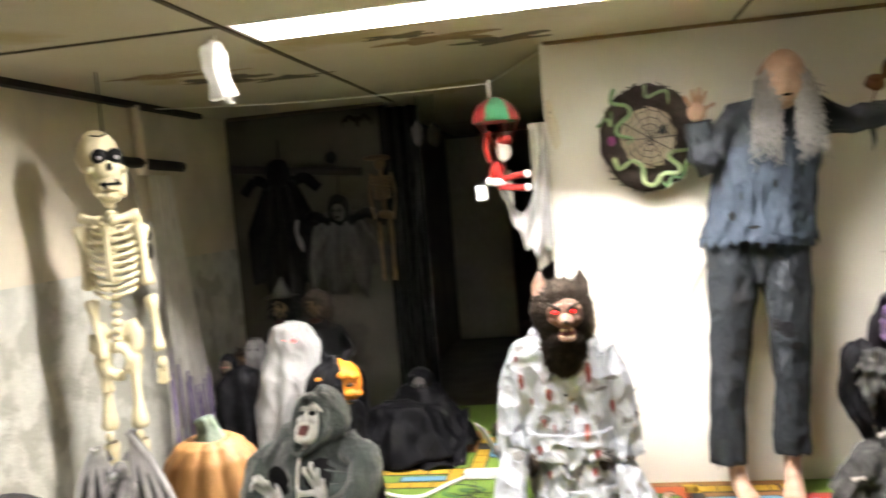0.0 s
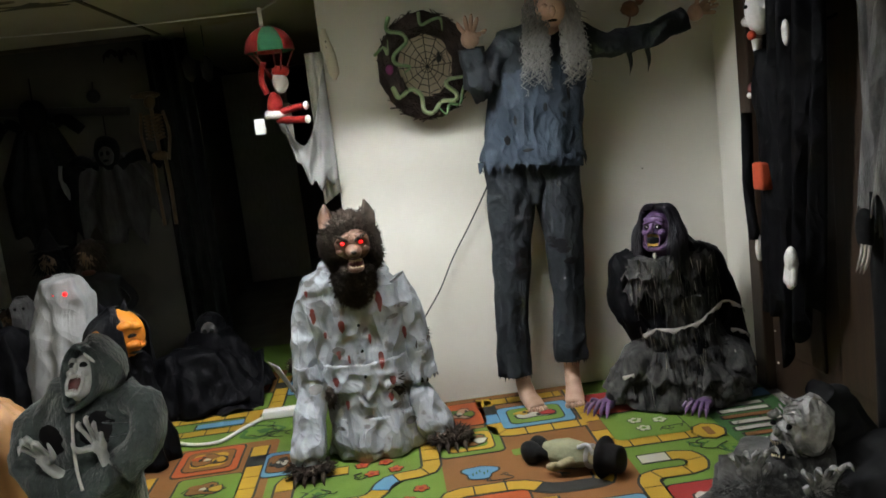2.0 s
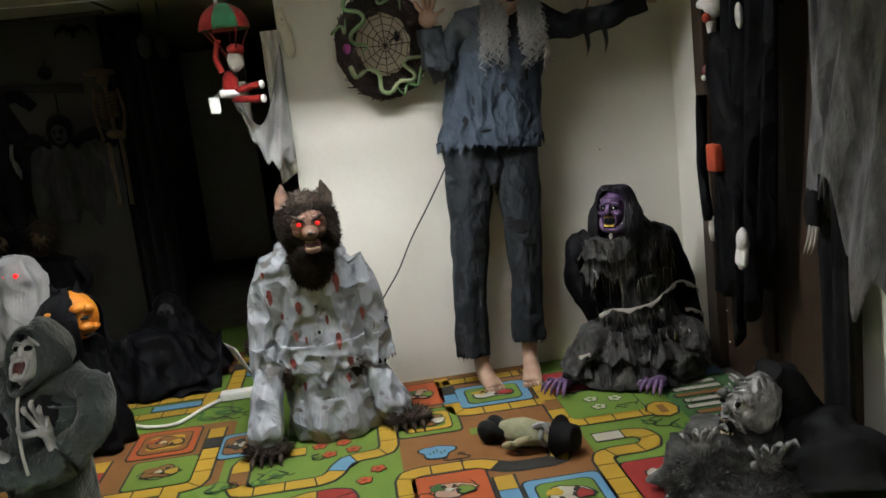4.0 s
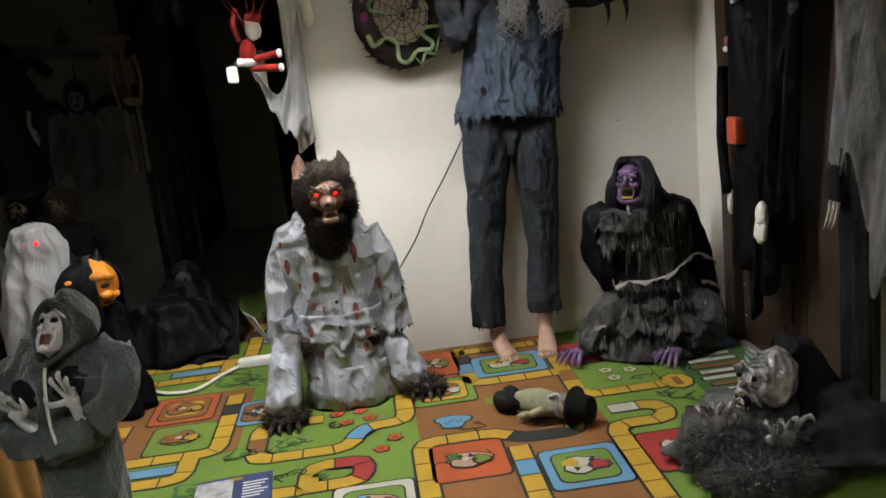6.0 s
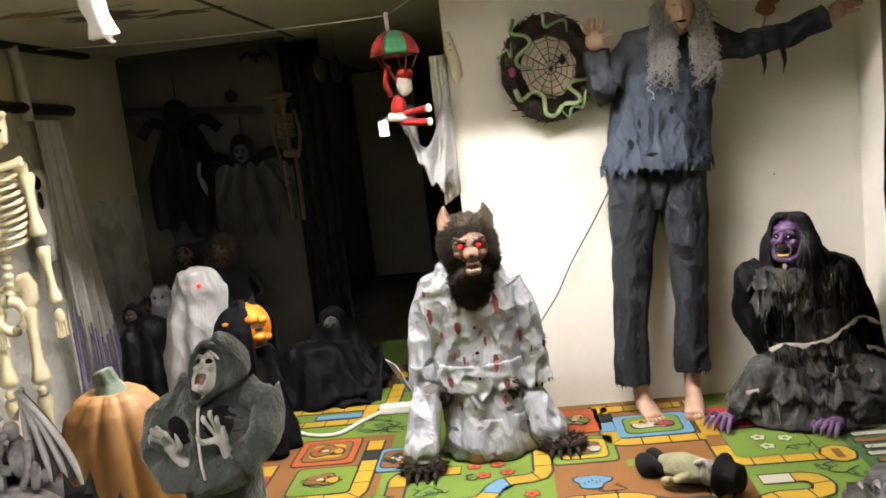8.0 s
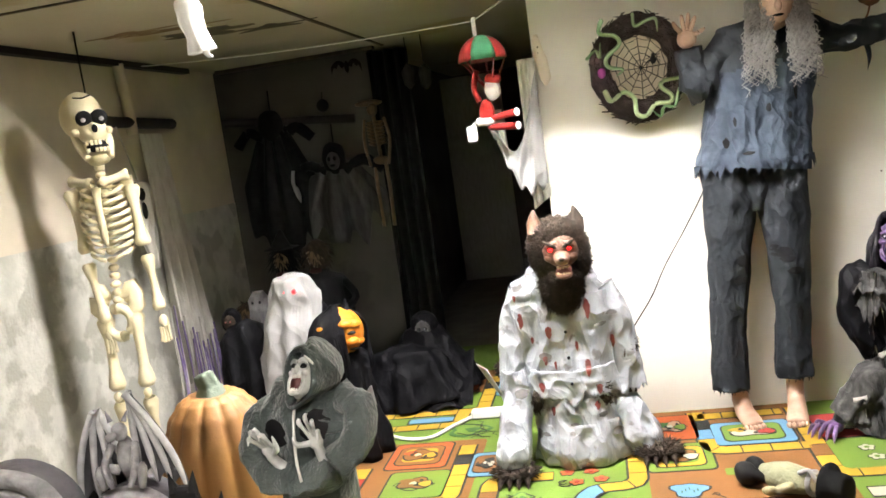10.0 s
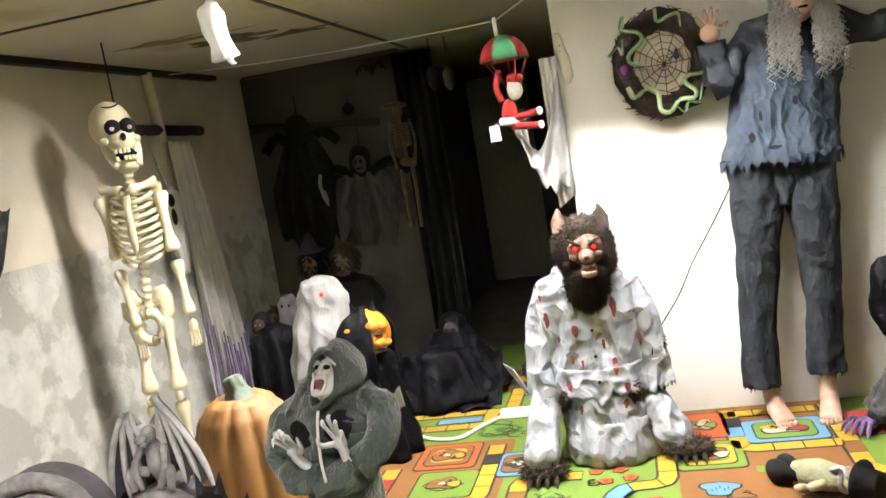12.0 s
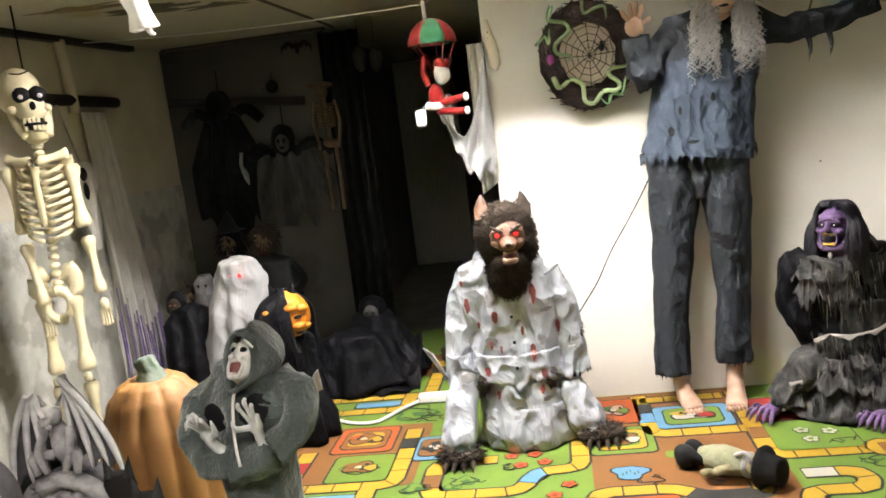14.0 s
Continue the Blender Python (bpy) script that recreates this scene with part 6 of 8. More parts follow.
# white sheet ghost with red diode eyes
def ghost_extra(bm):
    for s in (-1, 1):
        blob(bm, (-1.485 + s * 0.022, 3.775, 0.755), (0.010, 0.008, 0.010), 1, sub=2)
    sheet(bm, lambda u, v: (-1.60 + 0.05 * u - 0.16 * v * (1 - u), 3.84 - 0.02 * u + 0.02 * math.sin(9 * v), 0.70 - 0.62 * v + 0.05 * u), 10, 16, 0, 0.005)
    return [M_REDEYE]
draped("ghost_figure", [((-1.50, 3.86, 0.835), 0.025, 0.02), ((-1.50, 3.86, 0.81), 0.085, 0.07), ((-1.505, 3.87, 0.72), 0.12, 0.10), ((-1.53, 3.87, 0.55), 0.13, 0.11), ((-1.56, 3.87, 0.30), 0.15, 0.13), ((-1.58, 3.87, 0.012), 0.19, 0.15)], "white sheet ghost prop with red lit eyes", M_SHEET, 8, 0.16, 2.0, 0.014, ghost_extra)

# black figure slumped beside it, with a small dark red mask
def dark_extra(bm):
    blob(bm, (-1.92, 4.03, 0.60), (0.055, 0.05, 0.065), 0, 0.01, 5)
    blob(bm, (-1.915, 3.99, 0.595), (0.035, 0.02, 0.045), 1, 0.004, 6, sub=2)
    for s in (-1, 1):
        blob(bm, (-1.915 + s * 0.013, 3.968, 0.605), (0.006, 0.004, 0.005), 2, sub=1)
    return [M_FUR, M_BLOOD]
draped("black_robed_figure", [((-1.86, 3.98, 0.58), 0.06, 0.05), ((-1.84, 3.96, 0.53), 0.12, 0.09), ((-1.82, 3.95, 0.40), 0.135, 0.11), ((-1.80, 3.93, 0.2), 0.17, 0.14), ((-1.78, 3.92, 0.012), 0.21, 0.17)], "slumped prop in a black satin robe with a dark mask", M_ROBE, 8, 0.15, 5.0, 0.014, dark_extra)

# pumpkin-faced figure under long black hair
def pumpkin_face():
    bm = bmesh.new()
    x, y, z = -1.205, 3.58, 0.585
    loft(bm, dense([((x - 0.03, y + 0.02, 0.56), 0.06, 0.06), ((x - 0.04, y + 0.02, 0.48), 0.13, 0.10), ((x - 0.05, y + 0.02, 0.3), 0.155, 0.13), ((x - 0.05, y + 0.02, 0.012), 0.20, 0.17)], 8), 0, 60, 8, 0.14, 0.006, seed=8, wrinkle=0.012)
    # ribbed mask, turned aside
    q = bmesh.ops.create_icosphere(bm, subdivisions=4, radius=1)
    for v in q["verts"]:
        d = v.co.copy()
        a = math.atan2(d.y, d.x)
        w = 0.92 + 0.08 * abs(math.sin(5 * a)) ** 0.6
        v.co = Vector((x + d.x * 0.112 * w, y - 0.01 + d.y * 0.107 * w, z + d.z * 0.112))
    for f in {f for v in q["verts"] for f in v.link_faces}:
        f.material_index = 1
    # brow, cheek, lip bulges of the face on its side
    for a, zz, r in ((-0.95, 0.050, 0.034), (-0.45, 0.040, 0.032), (-0.7, -0.030, 0.036), (-0.3, -0.040, 0.030), (-2.0, 0.035, 0.028)):
        blob(bm, (x + 0.098 * math.cos(a), y - 0.01 + 0.095 * math.sin(a), z + zz), (r, r, r * 0.6), 1, 0.006, a, sub=2)
    for a, zz, w, h in ((-0.75, 0.006, 0.024, 0.009), (-0.65, -0.068, 0.028, 0.006)):
        blob(bm, (x + 0.104 * math.cos(a), y - 0.01 + 0.10 * math.sin(a), z + zz), (w, 0.02, h), 2, sub=2)
    rnd = random.Random(6)
    for k in range(420):
        a = min(-1.12, rnd.gauss(-1.95, 0.45)) if k < 280 else rnd.uniform(0.55, 3.6)
        s = Vector((x + 0.02 * math.cos(a), y + 0.02 * math.sin(a), z + 0.120))
        m_ = Vector((x + 0.124 * math.cos(a), y - 0.01 + 0.120 * math.sin(a), z + 0.03))
        e = m_ + Vector((rnd.uniform(-.03, .03), rnd.uniform(-.03, .0), -rnd.uniform(0.18, 0.38)))
        tube(bm, curvepts([s, m_, m_.lerp(e, 0.5), e], 3), [0.006] * 8 + [0.004, 0.001], 0, 4)
    sheet(bm, lambda u, v: (x + 0.05 + 0.11 * u, y - 0.13 - 0.03 * v, 0.22 + 0.05 * u + 0.10 * v * (0.3 + 0.7 * u) + 0.008 * math.sin(9 * u)), 10, 8, 3, 0.004)
    for s in (-1, 1):
        tube(bm, [(x + s * 0.04, y, z + 0.10), (x + s * 0.055, y - 0.01, z + 0.15)], [0.02, 0.002], 0, 7)
    return tagged(finish("pumpkin_faced_figure", bm, [M_ROBE, M_ORANGE, M_BLACK, M_SHEET]), "prop with an orange pumpkin mask under long black hair", "halloween figure")
pumpkin_face()

# black robed heap lying towards the corridor, faint skull face
def heap_extra(bm):
    loft(bm, dense([((-1.00, 4.55, 0.36), 0.07, 0.07), ((-1.02, 4.50, 0.28), 0.15, 0.13), ((-1.02, 4.46, 0.15), 0.22, 0.2), ((-1.0, 4.44, 0.012), 0.26, 0.22)], 8), 0, 50, 7, 0.14, 0.008, seed=4, wrinkle=0.014)
    blob(bm, (-1.02, 4.47, 0.375), (0.075, 0.075, 0.085), 0, 0.01, 7)
    blob(bm, (-1.02, 4.405, 0.365), (0.045, 0.022, 0.055), 1, 0.004, 8, sub=2)
    for s in (-1, 1):
        blob(bm, (-1.02 + s * 0.018, 4.385, 0.375), (0.012, 0.008, 0.013), 2, sub=2)
    blob(bm, (-1.02, 4.385, 0.335), (0.022, 0.008, 0.008), 2, sub=2)
    sheet(bm, lambda u, v: (-1.18 + 0.42 * u, 4.10 + 0.32 * v + 0.02 * math.sin(8 * u), 0.012 + 0.20 * v ** 1.3 + 0.022 * math.sin(11 * u + 3 * v)), 30, 12, 0, 0.006)
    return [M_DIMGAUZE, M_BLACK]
draped("black_heap_figure", [((-1.12, 4.28, 0.33), 0.06, 0.05), ((-1.12, 4.27, 0.28), 0.16, 0.11), ((-1.10, 4.27, 0.16), 0.22, 0.15), ((-1.08, 4.26, 0.012), 0.27, 0.18)], "black robed skull-faced prop sprawled on the mat", M_ROBE, 7, 0.16, 3.0, 0.016, heap_extra)
# dolls at the back
def doll(name, x, y, h, hair, dress, label, hat=False, w=1.0):
    bm = bmesh.new()
    loft(bm, dense([((x, y, h * 0.80), 0.035, 0.03), ((x, y, h * 0.74), 0.085 * w, 0.06 * w), ((x, y, h * 0.55), 0.095 * w, 0.075 * w), ((x, y, h * 0.30), 0.12 * w, 0.10 * w), ((x, y, 0.01), 0.16 * w, 0.13)], 6), 0, 40, 8, 0.12, 0.006, seed=x * 5, wrinkle=0.01)
    for s in (-1, 1):
        tube(bm, curvepts([(x + s * 0.08 * w, y, h * 0.73), (x + s * 0.125 * w, y - 0.03, h * 0.60), (x + s * 0.10, y - 0.08, h * 0.5)], 4), 0.022, 0, 8, 0.004)
    blob(bm, (x, y - 0.01, h * 0.89), (0.055, 0.058, 0.07), 1, 0.006, x)
    blob(bm, (x, y + 0.012, h * 0.905), (0.072, 0.07, 0.082), 2, 0.012, x + 3)
    fur(bm, (x, y + 0.012, h * 0.90), (0.072, 0.07, 0.09), 300, 0.06, 2, 3, droop=1.2, width=0.006)
    blob(bm, (x, y - 0.05, h * 0.80), (0.04, 0.015, 0.018), 3, sub=2)
    if hat:
        loft(bm, [((x, y, h * 0.97), 0.11, 0.11), ((x, y, h * 0.985), 0.06, 0.06), ((x + 0.01, y, h * 1.10), 0.012, 0.012)], 2, 16, rough=0.006)
    return tagged(finish(name, bm, [dress, M_GOLD, hair, M_MAROON]), label, "doll", "dolls by the back wall")
doll("dark_doll", -1.66, 4.72, 0.90, M_FUR, M_TEAR, "black-haired doll in a broad dark cloak with a red collar", False, 1.7)
doll("dark_doll", -1.92, 4.85, 0.88, M_TEAR, M_TEAR, "black-clad doll with a pointed hat", True)
doll("dark_doll", -2.10, 4.62, 0.56, M_FUR, M_ROBE, "small dark doll with a brown face")
bm = bmesh.new()
loft(bm, dense([((-1.98, 4.55, 0.66), 0.03, 0.03), ((-1.98, 4.55, 0.60), 0.06, 0.055), ((-1.99, 4.55, 0.50), 0.06, 0.055), ((-1.98, 4.55, 0.25), 0.07, 0.06), ((-1.97, 4.55, 0.01), 0.10, 0.09)], 5), 0, 30, 6, 0.1, 0.006, wrinkle=0.006)
for s in (-1, 1):
    blob(bm, (-1.98 + s * 0.022, 4.495, 0.60), (0.008, 0.006, 0.010), 1, sub=1)
sheet(bm, lambda u, v: (-1.93 + 0.14 * u, 4.52 + 0.01 * math.sin(5 * u), 0.42 + (0.30 * math.sin(min(1, u * 1.5 + 0.25) * 1.57) if u < 0.7 else 0.30 * (1 - (u - 0.7) * 1.4)) * v), 14, 8, 0, 0.003)
tagged(finish("winged_ghost_doll", bm, [M_SHROUD, M_BLACK]), "pale ghost doll with a gauze wing", "doll")

# ---- hangings on the back wall ----
def hung_reaper(x, y, z, w, h, label, skull, m, seed):
    bm = bmesh.new()
    def cloth(u, v):
        spread = w * (0.35 + 0.65 * min(1, v * 1.6))
        jag = 0.10 * abs(math.sin(u * 3.14 * 5 + seed)) + 0.05 * math.sin(u * 23 + seed)
        return (x + (u - 0.5) * spread, y - 0.05 - 0.03 * math.sin(u * 3.14) + 0.018 * math.sin(u * 26 + seed), z - v * (h * (0.85 + 0.35 * math.sin(u * 3.14)) - jag))
    sheet(bm, cloth, 60, 16, 0, 0.006)
    blob(bm, (x, y - 0.07, z + 0.01), (0.085, 0.06, 0.105), 2, 0.012, seed)
    if skull:
        blob(bm, (x + 0.005, y - 0.115, z - 0.005), (0.045, 0.03, 0.06), 1, 0.004, seed)
        for s in (-1, 1):
            blob(bm, (x + 0.005 + s * 0.018, y - 0.14, z + 0.008), (0.012, 0.008, 0.015), 2, sub=2)
        blob(bm, (x + 0.005, y - 0.138, z - 0.035), (0.018, 0.008, 0.010), 2, sub=2)
    for s in (-1, 1):
        tube(bm, curvepts([(x + s * 0.06, y - 0.06, z - 0.07), (x + s * w * 0.32, y - 0.05, z - 0.02), (x + s * w * 0.5, y - 0.04, z - 0.10)], 4), 0.035, 2, 8, 0.01)
    tube(bm, [(x, y - 0.04, z + 0.09), (x, y - 0.03, z + 0.24)], 0.004, 2, 5)
    return tagged(finish("hanging_reaper", bm, [m, M_DIMGAUZE, M_TEAR]), label, "halloween figure", "reapers on the back wall")
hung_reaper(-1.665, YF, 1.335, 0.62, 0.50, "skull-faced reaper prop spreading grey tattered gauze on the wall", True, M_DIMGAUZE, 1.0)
hung_reaper(-2.06, YF, 1.60, 0.52, 0.78, "black hooded prop hung over the wall pole", False, M_TEAR, 2.6)
bm = bmesh.new()
tube(bm, curvepts([(-1.93, YF - 0.14, 1.30), (-1.94, YF - 0.15, 1.22), (-1.92, YF - 0.15, 1.16), (-1.91, YF - 0.14, 1.09)], 5), [0.012] * 8 + [0.018] * 5 + [0.012, 0.008, 0.004], 0, 8)
tagged(finish("bone_hook", bm, M_SHROUD), "pale curved bone hung on the black robe", "bone")
# small bronze skeleton
def small_skeleton():
    bm = bmesh.new()
    x, y, z = -1.365, YF - 0.06, 1.66
    blob(bm, (x - 0.02, y, z), (0.09, 0.03, 0.022), 0, 0.006, 1)
    blob(bm, (x, y - 0.02, z - 0.045), (0.035, 0.035, 0.042), 0, 0.005, 2)
    tube(bm, [(x, y, z - 0.08), (x + 0.01, y, z - 0.36)], 0.012, 0, 8)
    for k in range(7):
        for s in (-1, 1):
            tube(bm, curvepts([(x, y + 0.02, z - 0.12 - 0.022 * k), (x + s * 0.055, y, z - 0.125 - 0.022 * k), (x + s * 0.01, y - 0.035, z - 0.14 - 0.022 * k)], 4), 0.006, 0, 5)
    for s in (-1, 1):
        tube(bm, curvepts([(x + s * 0.065, y, z - 0.10), (x + s * 0.085, y, z - 0.24), (x + s * 0.06, y - 0.02, z - 0.40)], 4), 0.010, 0, 6)
        tube(bm, curvepts([(x + s * 0.035, y, z - 0.36), (x + s * 0.04, y, z - 0.55), (x + s * 0.035, y, z - 0.80)], 4), 0.012, 0, 6)
    blob(bm, (x + 0.005, y, z - 0.37), (0.05, 0.025, 0.03), 0, 0.006, 3)
    return tagged(finish("small_skeleton", bm, M_GOLD), "small bronze-coloured skeleton hung at the door opening", "halloween figure")
small_skeleton()
bm = bmesh.new()
blob(bm, (-1.70, YF - 0.03, 1.69), (0.042, 0.03, 0.042), 0, 0.004, 2)
tube(bm, [(-1.70, YF - 0.03, 1.72), (-1.70, YF - 0.005, 1.78)], 0.003, 0, 5)
tagged(finish("black_bauble", bm, M_BLACK), "black ball ornament on the back wall", "ornament")
def bat(x, y, z, s, label):
    bm = bmesh.new()
    for d in (-1, 1):
        sheet(bm, lambda u, v: (x + d * s * u, y - 0.02 * u, z + s * (0.35 * math.sin(u * 3.14) - v * (0.5 - 0.25 * abs(math.sin(u * 9.4))))), 16, 5, 0, 0.004)
    blob(bm, (x, y, z - s * 0.1), (s * 0.16, s * 0.12, s * 0.4), 0, 0.004, 1, sub=2)
    tagged(finish("paper_bat", bm, M_TWIG), label, "bat")
bat(-1.50, YF - 0.03, 1.92, 0.10, "brown bat ornament high on the back wall")

# ---- gauze curtain, purple fringe, hanging mask on the cream wall ----
bm = bmesh.new()
def curtain(u, v):
    w = 0.24 + 0.14 * v
    return (XW + 0.045 + 0.035 * math.sin(u * 19 + 1.5 * v) * (0.4 + v), 4.28 + u * w + 0.02 * v, 1.62 - v * (1.36 + 0.06 * math.sin(u * 17)))
sheet(bm, curtain, 60, 24, 0, 0.004)
tagged(finish("gauze_curtain", bm, M_GAUZE), "pale gauze curtain hung from the black wall pole", "curtain")
for k in range(22):
    bm = bmesh.new()
    rnd = random.Random(k)
    yy = 4.12 + 0.024 * k
    z1 = 0.62 - 0.01 * k + rnd.uniform(-.12, .1)
    xo = XW + 0.115 + rnd.uniform(-0.015, 0.015)
    tube(bm, curvepts([(xo, yy, z1), (xo + 0.006, yy + rnd.uniform(-.01, .01), z1 * 0.5), (xo, yy + rnd.uniform(-.015, .015), 0.004)], 4), 0.0055, 0, 5)
    tagged(finish("fringe_strand", bm, M_LILAC if k % 3 else M_GAUZE), "thin purple tinsel strand standing by the gauze curtain", "tinsel", "purple tinsel fringe")
bm = bmesh.new()
mx_, my, mz = XW + 0.14, 4.02, 1.26
loft(bm, dense([((mx_, my, mz + 0.11), 0.03, 0.03), ((mx_, my, mz + 0.07), 0.055, 0.055), ((mx_, my, mz), 0.055, 0.055), ((mx_, my, mz - 0.10), 0.045, 0.05), ((mx_ + 0.02, my, mz - 0.34), 0.012, 0.02)], 4), 0, 24, 5, 0.2, 0.006, wrinkle=0.006)
blob(bm, (mx_ + 0.030, my - 0.045, mz + 0.045), (0.022, 0.014, 0.035), 1, sub=2)
blob(bm, (mx_ + 0.032, my - 0.042, mz - 0.04), (0.014, 0.014, 0.045), 1, sub=2)
tube(bm, [(mx_, my, mz + 0.11), (mx_ - 0.09, my + 0.04, 1.66)], 0.004, 0, 5)
tagged(finish("hanging_mask", bm, [M_GAUZE, M_BLACK]), "long pale ghost mask with black eyes hung from the pole", "mask")
# ragged grey wing at the near end of the wall
bm = bmesh.new()
sheet(bm, lambda u, v: (XW + 0.05 + 0.03 * math.sin(6 * u), 2.62 + 0.36 * u - 0.10 * v * u, 1.52 - v * (0.20 + 0.55 * (1 - u)) - 0.05 * abs(math.sin(u * 12)) - 0.10 * u), 20, 10, 0, 0.006)
tagged(finish("ragged_wing", bm, M_RAG), "ragged dark grey cloth wing on the cream wall", "cloth")

# ---- line across the room, small hung things ----
bm = bmesh.new()
A, B, C = Vector((XW, 4.45, 1.995)), Vector((-0.437, 3.66, 1.835)), Vector((-0.225, 3.80, 1.965))
tube(bm, [A.lerp(B, t / 12) - Vector((0, 0, 0.02 * math.sin(3.14 * t / 12))) for t in range(13)] + [B.lerp(C, t / 4) for t in range(1, 5)], 0.0032, 0, 6)
tagged(finish("string_line", bm, M_CORD), "white string stretched from wall to wall", "string")
def parachute():
    top = root("parachute_ornament", -0.41, 3.66, 1.83, "red and green felt parachute ornament with a stuffed red figure", "ornament")
    x, y, z = -0.418, 3.66, 1.668
    for k in range(6):
        bm = bmesh.new()
        a0, a1 = 2 * math.pi * (k + 0.15) / 6, 2 * math.pi * (k + 1.15) / 6
        def dome(u, v):
            a = a0 + (a1 - a0) * u
            r = 0.102 * math.sin(v * 1.57) * (1 - 0.05 * math.sin(u * 3.14))
            return (x + r * math.cos(a), y + r * math.sin(a), z + 0.105 * math.cos(v * 1.57))
        sheet(bm, dome, 6, 8, 0, 0.004)
        local(finish("canopy_panel", bm, M_GREEN if k % 2 == 0 else M_RED), top)
    bm = bmesh.new()
    for k in range(5):
        a = 2 * math.pi * k / 5 + 0.3
        tube(bm, [(x + 0.095 * math.cos(a), y + 0.095 * math.sin(a), z), (x + 0.02, y, z - 0.15)], 0.004, 0, 5)
    local(finish("suspension_cord", bm, M_RED), top)
    bm = bmesh.new()
    bx, bz = x + 0.02, 1.50
    blob(bm, (bx - 0.03, y, bz - 0.05), (0.034, 0.03, 0.055), 0, 0.005, 1)
    tube(bm, curvepts([(bx - 0.055, y - 0.01, bz), (bx - 0.07, y - 0.02, bz + 0.06), (bx - 0.05, y - 0.02, bz + 0.13)], 4), 0.013, 0, 7)
    for zz, dz in ((bz - 0.085, 0.02), (bz - 0.11, -0.012)):
        tube(bm, curvepts([(bx - 0.03, y, zz), (bx + 0.03, y - 0.03, zz + dz * 0.6), (bx + 0.09, y - 0.05, zz + dz)], 4), 0.015, 0, 8, 0.002)
        blob(bm, (bx + 0.10, y - 0.052, zz + dz), (0.013, 0.013, 0.018), 1, sub=2)
    blob(bm, (bx + 0.005, y - 0.015, bz + 0.045), (0.034, 0.03, 0.050), 1, 0.008, 4)
    blob(bm, (bx + 0.012, y - 0.012, bz + 0.085), (0.036, 0.030, 0.026), 0, 0.005, 5)
    loft(bm, [((bx - 0.075, y - 0.01, bz - 0.085), 0.016, 0.016), ((bx - 0.035, y - 0.02, bz - 0.088), 0.018, 0.018), ((bx + 0.005, y - 0.01, bz - 0.090), 0.014, 0.014)], 1, 10, rough=0.003)
    local(finish("stuffed_figure", bm, [M_RED, M_WHITE]), top)
    bm = bmesh.new()
    slab(bm, (x - 0.103, y - 0.03, 1.338), (x - 0.060, y - 0.028, 1.402), 0, 0.0008)
    tube(bm, [(x - 0.08, y - 0.029, 1.40), (x - 0.06, y - 0.02, 1.42)], 0.0012, 0, 4)
    local(finish("price_tag", bm, M_STEEL, smooth=False, label="white card price tag"), top)
    bm = bmesh.new()
    slab(bm, (x - 0.027, y - 0.007, 1.765), (x - 0.011, y + 0.007, 1.850), 0, 0.003)
    local(finish("clip", bm, M_CORD, smooth=False), top)
parachute()
M_THIN = mat("thin_white_cloth", (0.80, 0.79, 0.76), 0.9, (0.70, 0.69, 0.66), 14, 0.5, 0.3, 60)
thin = M_THIN.node_tree
let = thin.nodes.new("ShaderNodeBsdfTranslucent")
let.inputs["Color"].default_value = (0.85, 0.84, 0.80, 1)
both = thin.nodes.new("ShaderNodeMixShader")
both.inputs[0].default_value = 0.5
thin.links.new(thin.nodes["Principled BSDF"].outputs[0], both.inputs[1])
thin.links.new(let.outputs[0], both.inputs[2])
thin.links.new(both.outputs[0], thin.nodes["Material Output"].inputs["Surface"])
# tiny white ghost hung near the lamp
bm = bmesh.new()
gx, gy = -1.325, 2.90
loft(bm, dense([((gx, gy, 1.992), 0.022, 0.018), ((gx - 0.01, gy, 1.955), 0.046, 0.035), ((gx - 0.012, gy, 1.90), 0.042, 0.032), ((gx + 0.005, gy, 1.84), 0.040, 0.03), ((gx + 0.012, gy, 1.785), 0.046, 0.03)], 6), 0, 30, 5, 0.22, 0.004, seed=2, wrinkle=0.006)
tube(bm, curvepts([(gx + 0.02, gy, 1.80), (gx + 0.035, gy, 1.77), (gx + 0.05, gy, 1.765)], 3), [0.014, 0.013, 0.012, 0.01, 0.008, 0.006, 0.003], 0, 6)
tube(bm, [(gx, gy, 1.99), (gx, gy, H)], 0.003, 0, 5)
tagged(finish("tiny_ghost", bm, M_THIN), "tiny white cloth ghost hung from the ceiling by the lamp", "ornament")
# pale small ghosts in the corridor mouth, darkened in colour for the shade there
for gx, gz in ((-1.06, 1.80), (-0.96, 1.785)):
    bm = bmesh.new()
    loft(bm, dense([((gx, 5.2, gz + 0.05), 0.012, 0.012), ((gx, 5.2, gz), 0.042, 0.03), ((gx, 5.2, gz - 0.07), 0.035, 0.03), ((gx, 5.2, gz - 0.10), 0.012, 0.012)], 4), 0, 18, rough=0.004)
    tube(bm, [(gx, 5.2, gz + 0.05), (gx, 5.2, H)], 0.003, 0, 5)
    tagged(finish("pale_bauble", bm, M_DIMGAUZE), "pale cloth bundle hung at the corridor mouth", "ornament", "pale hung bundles")
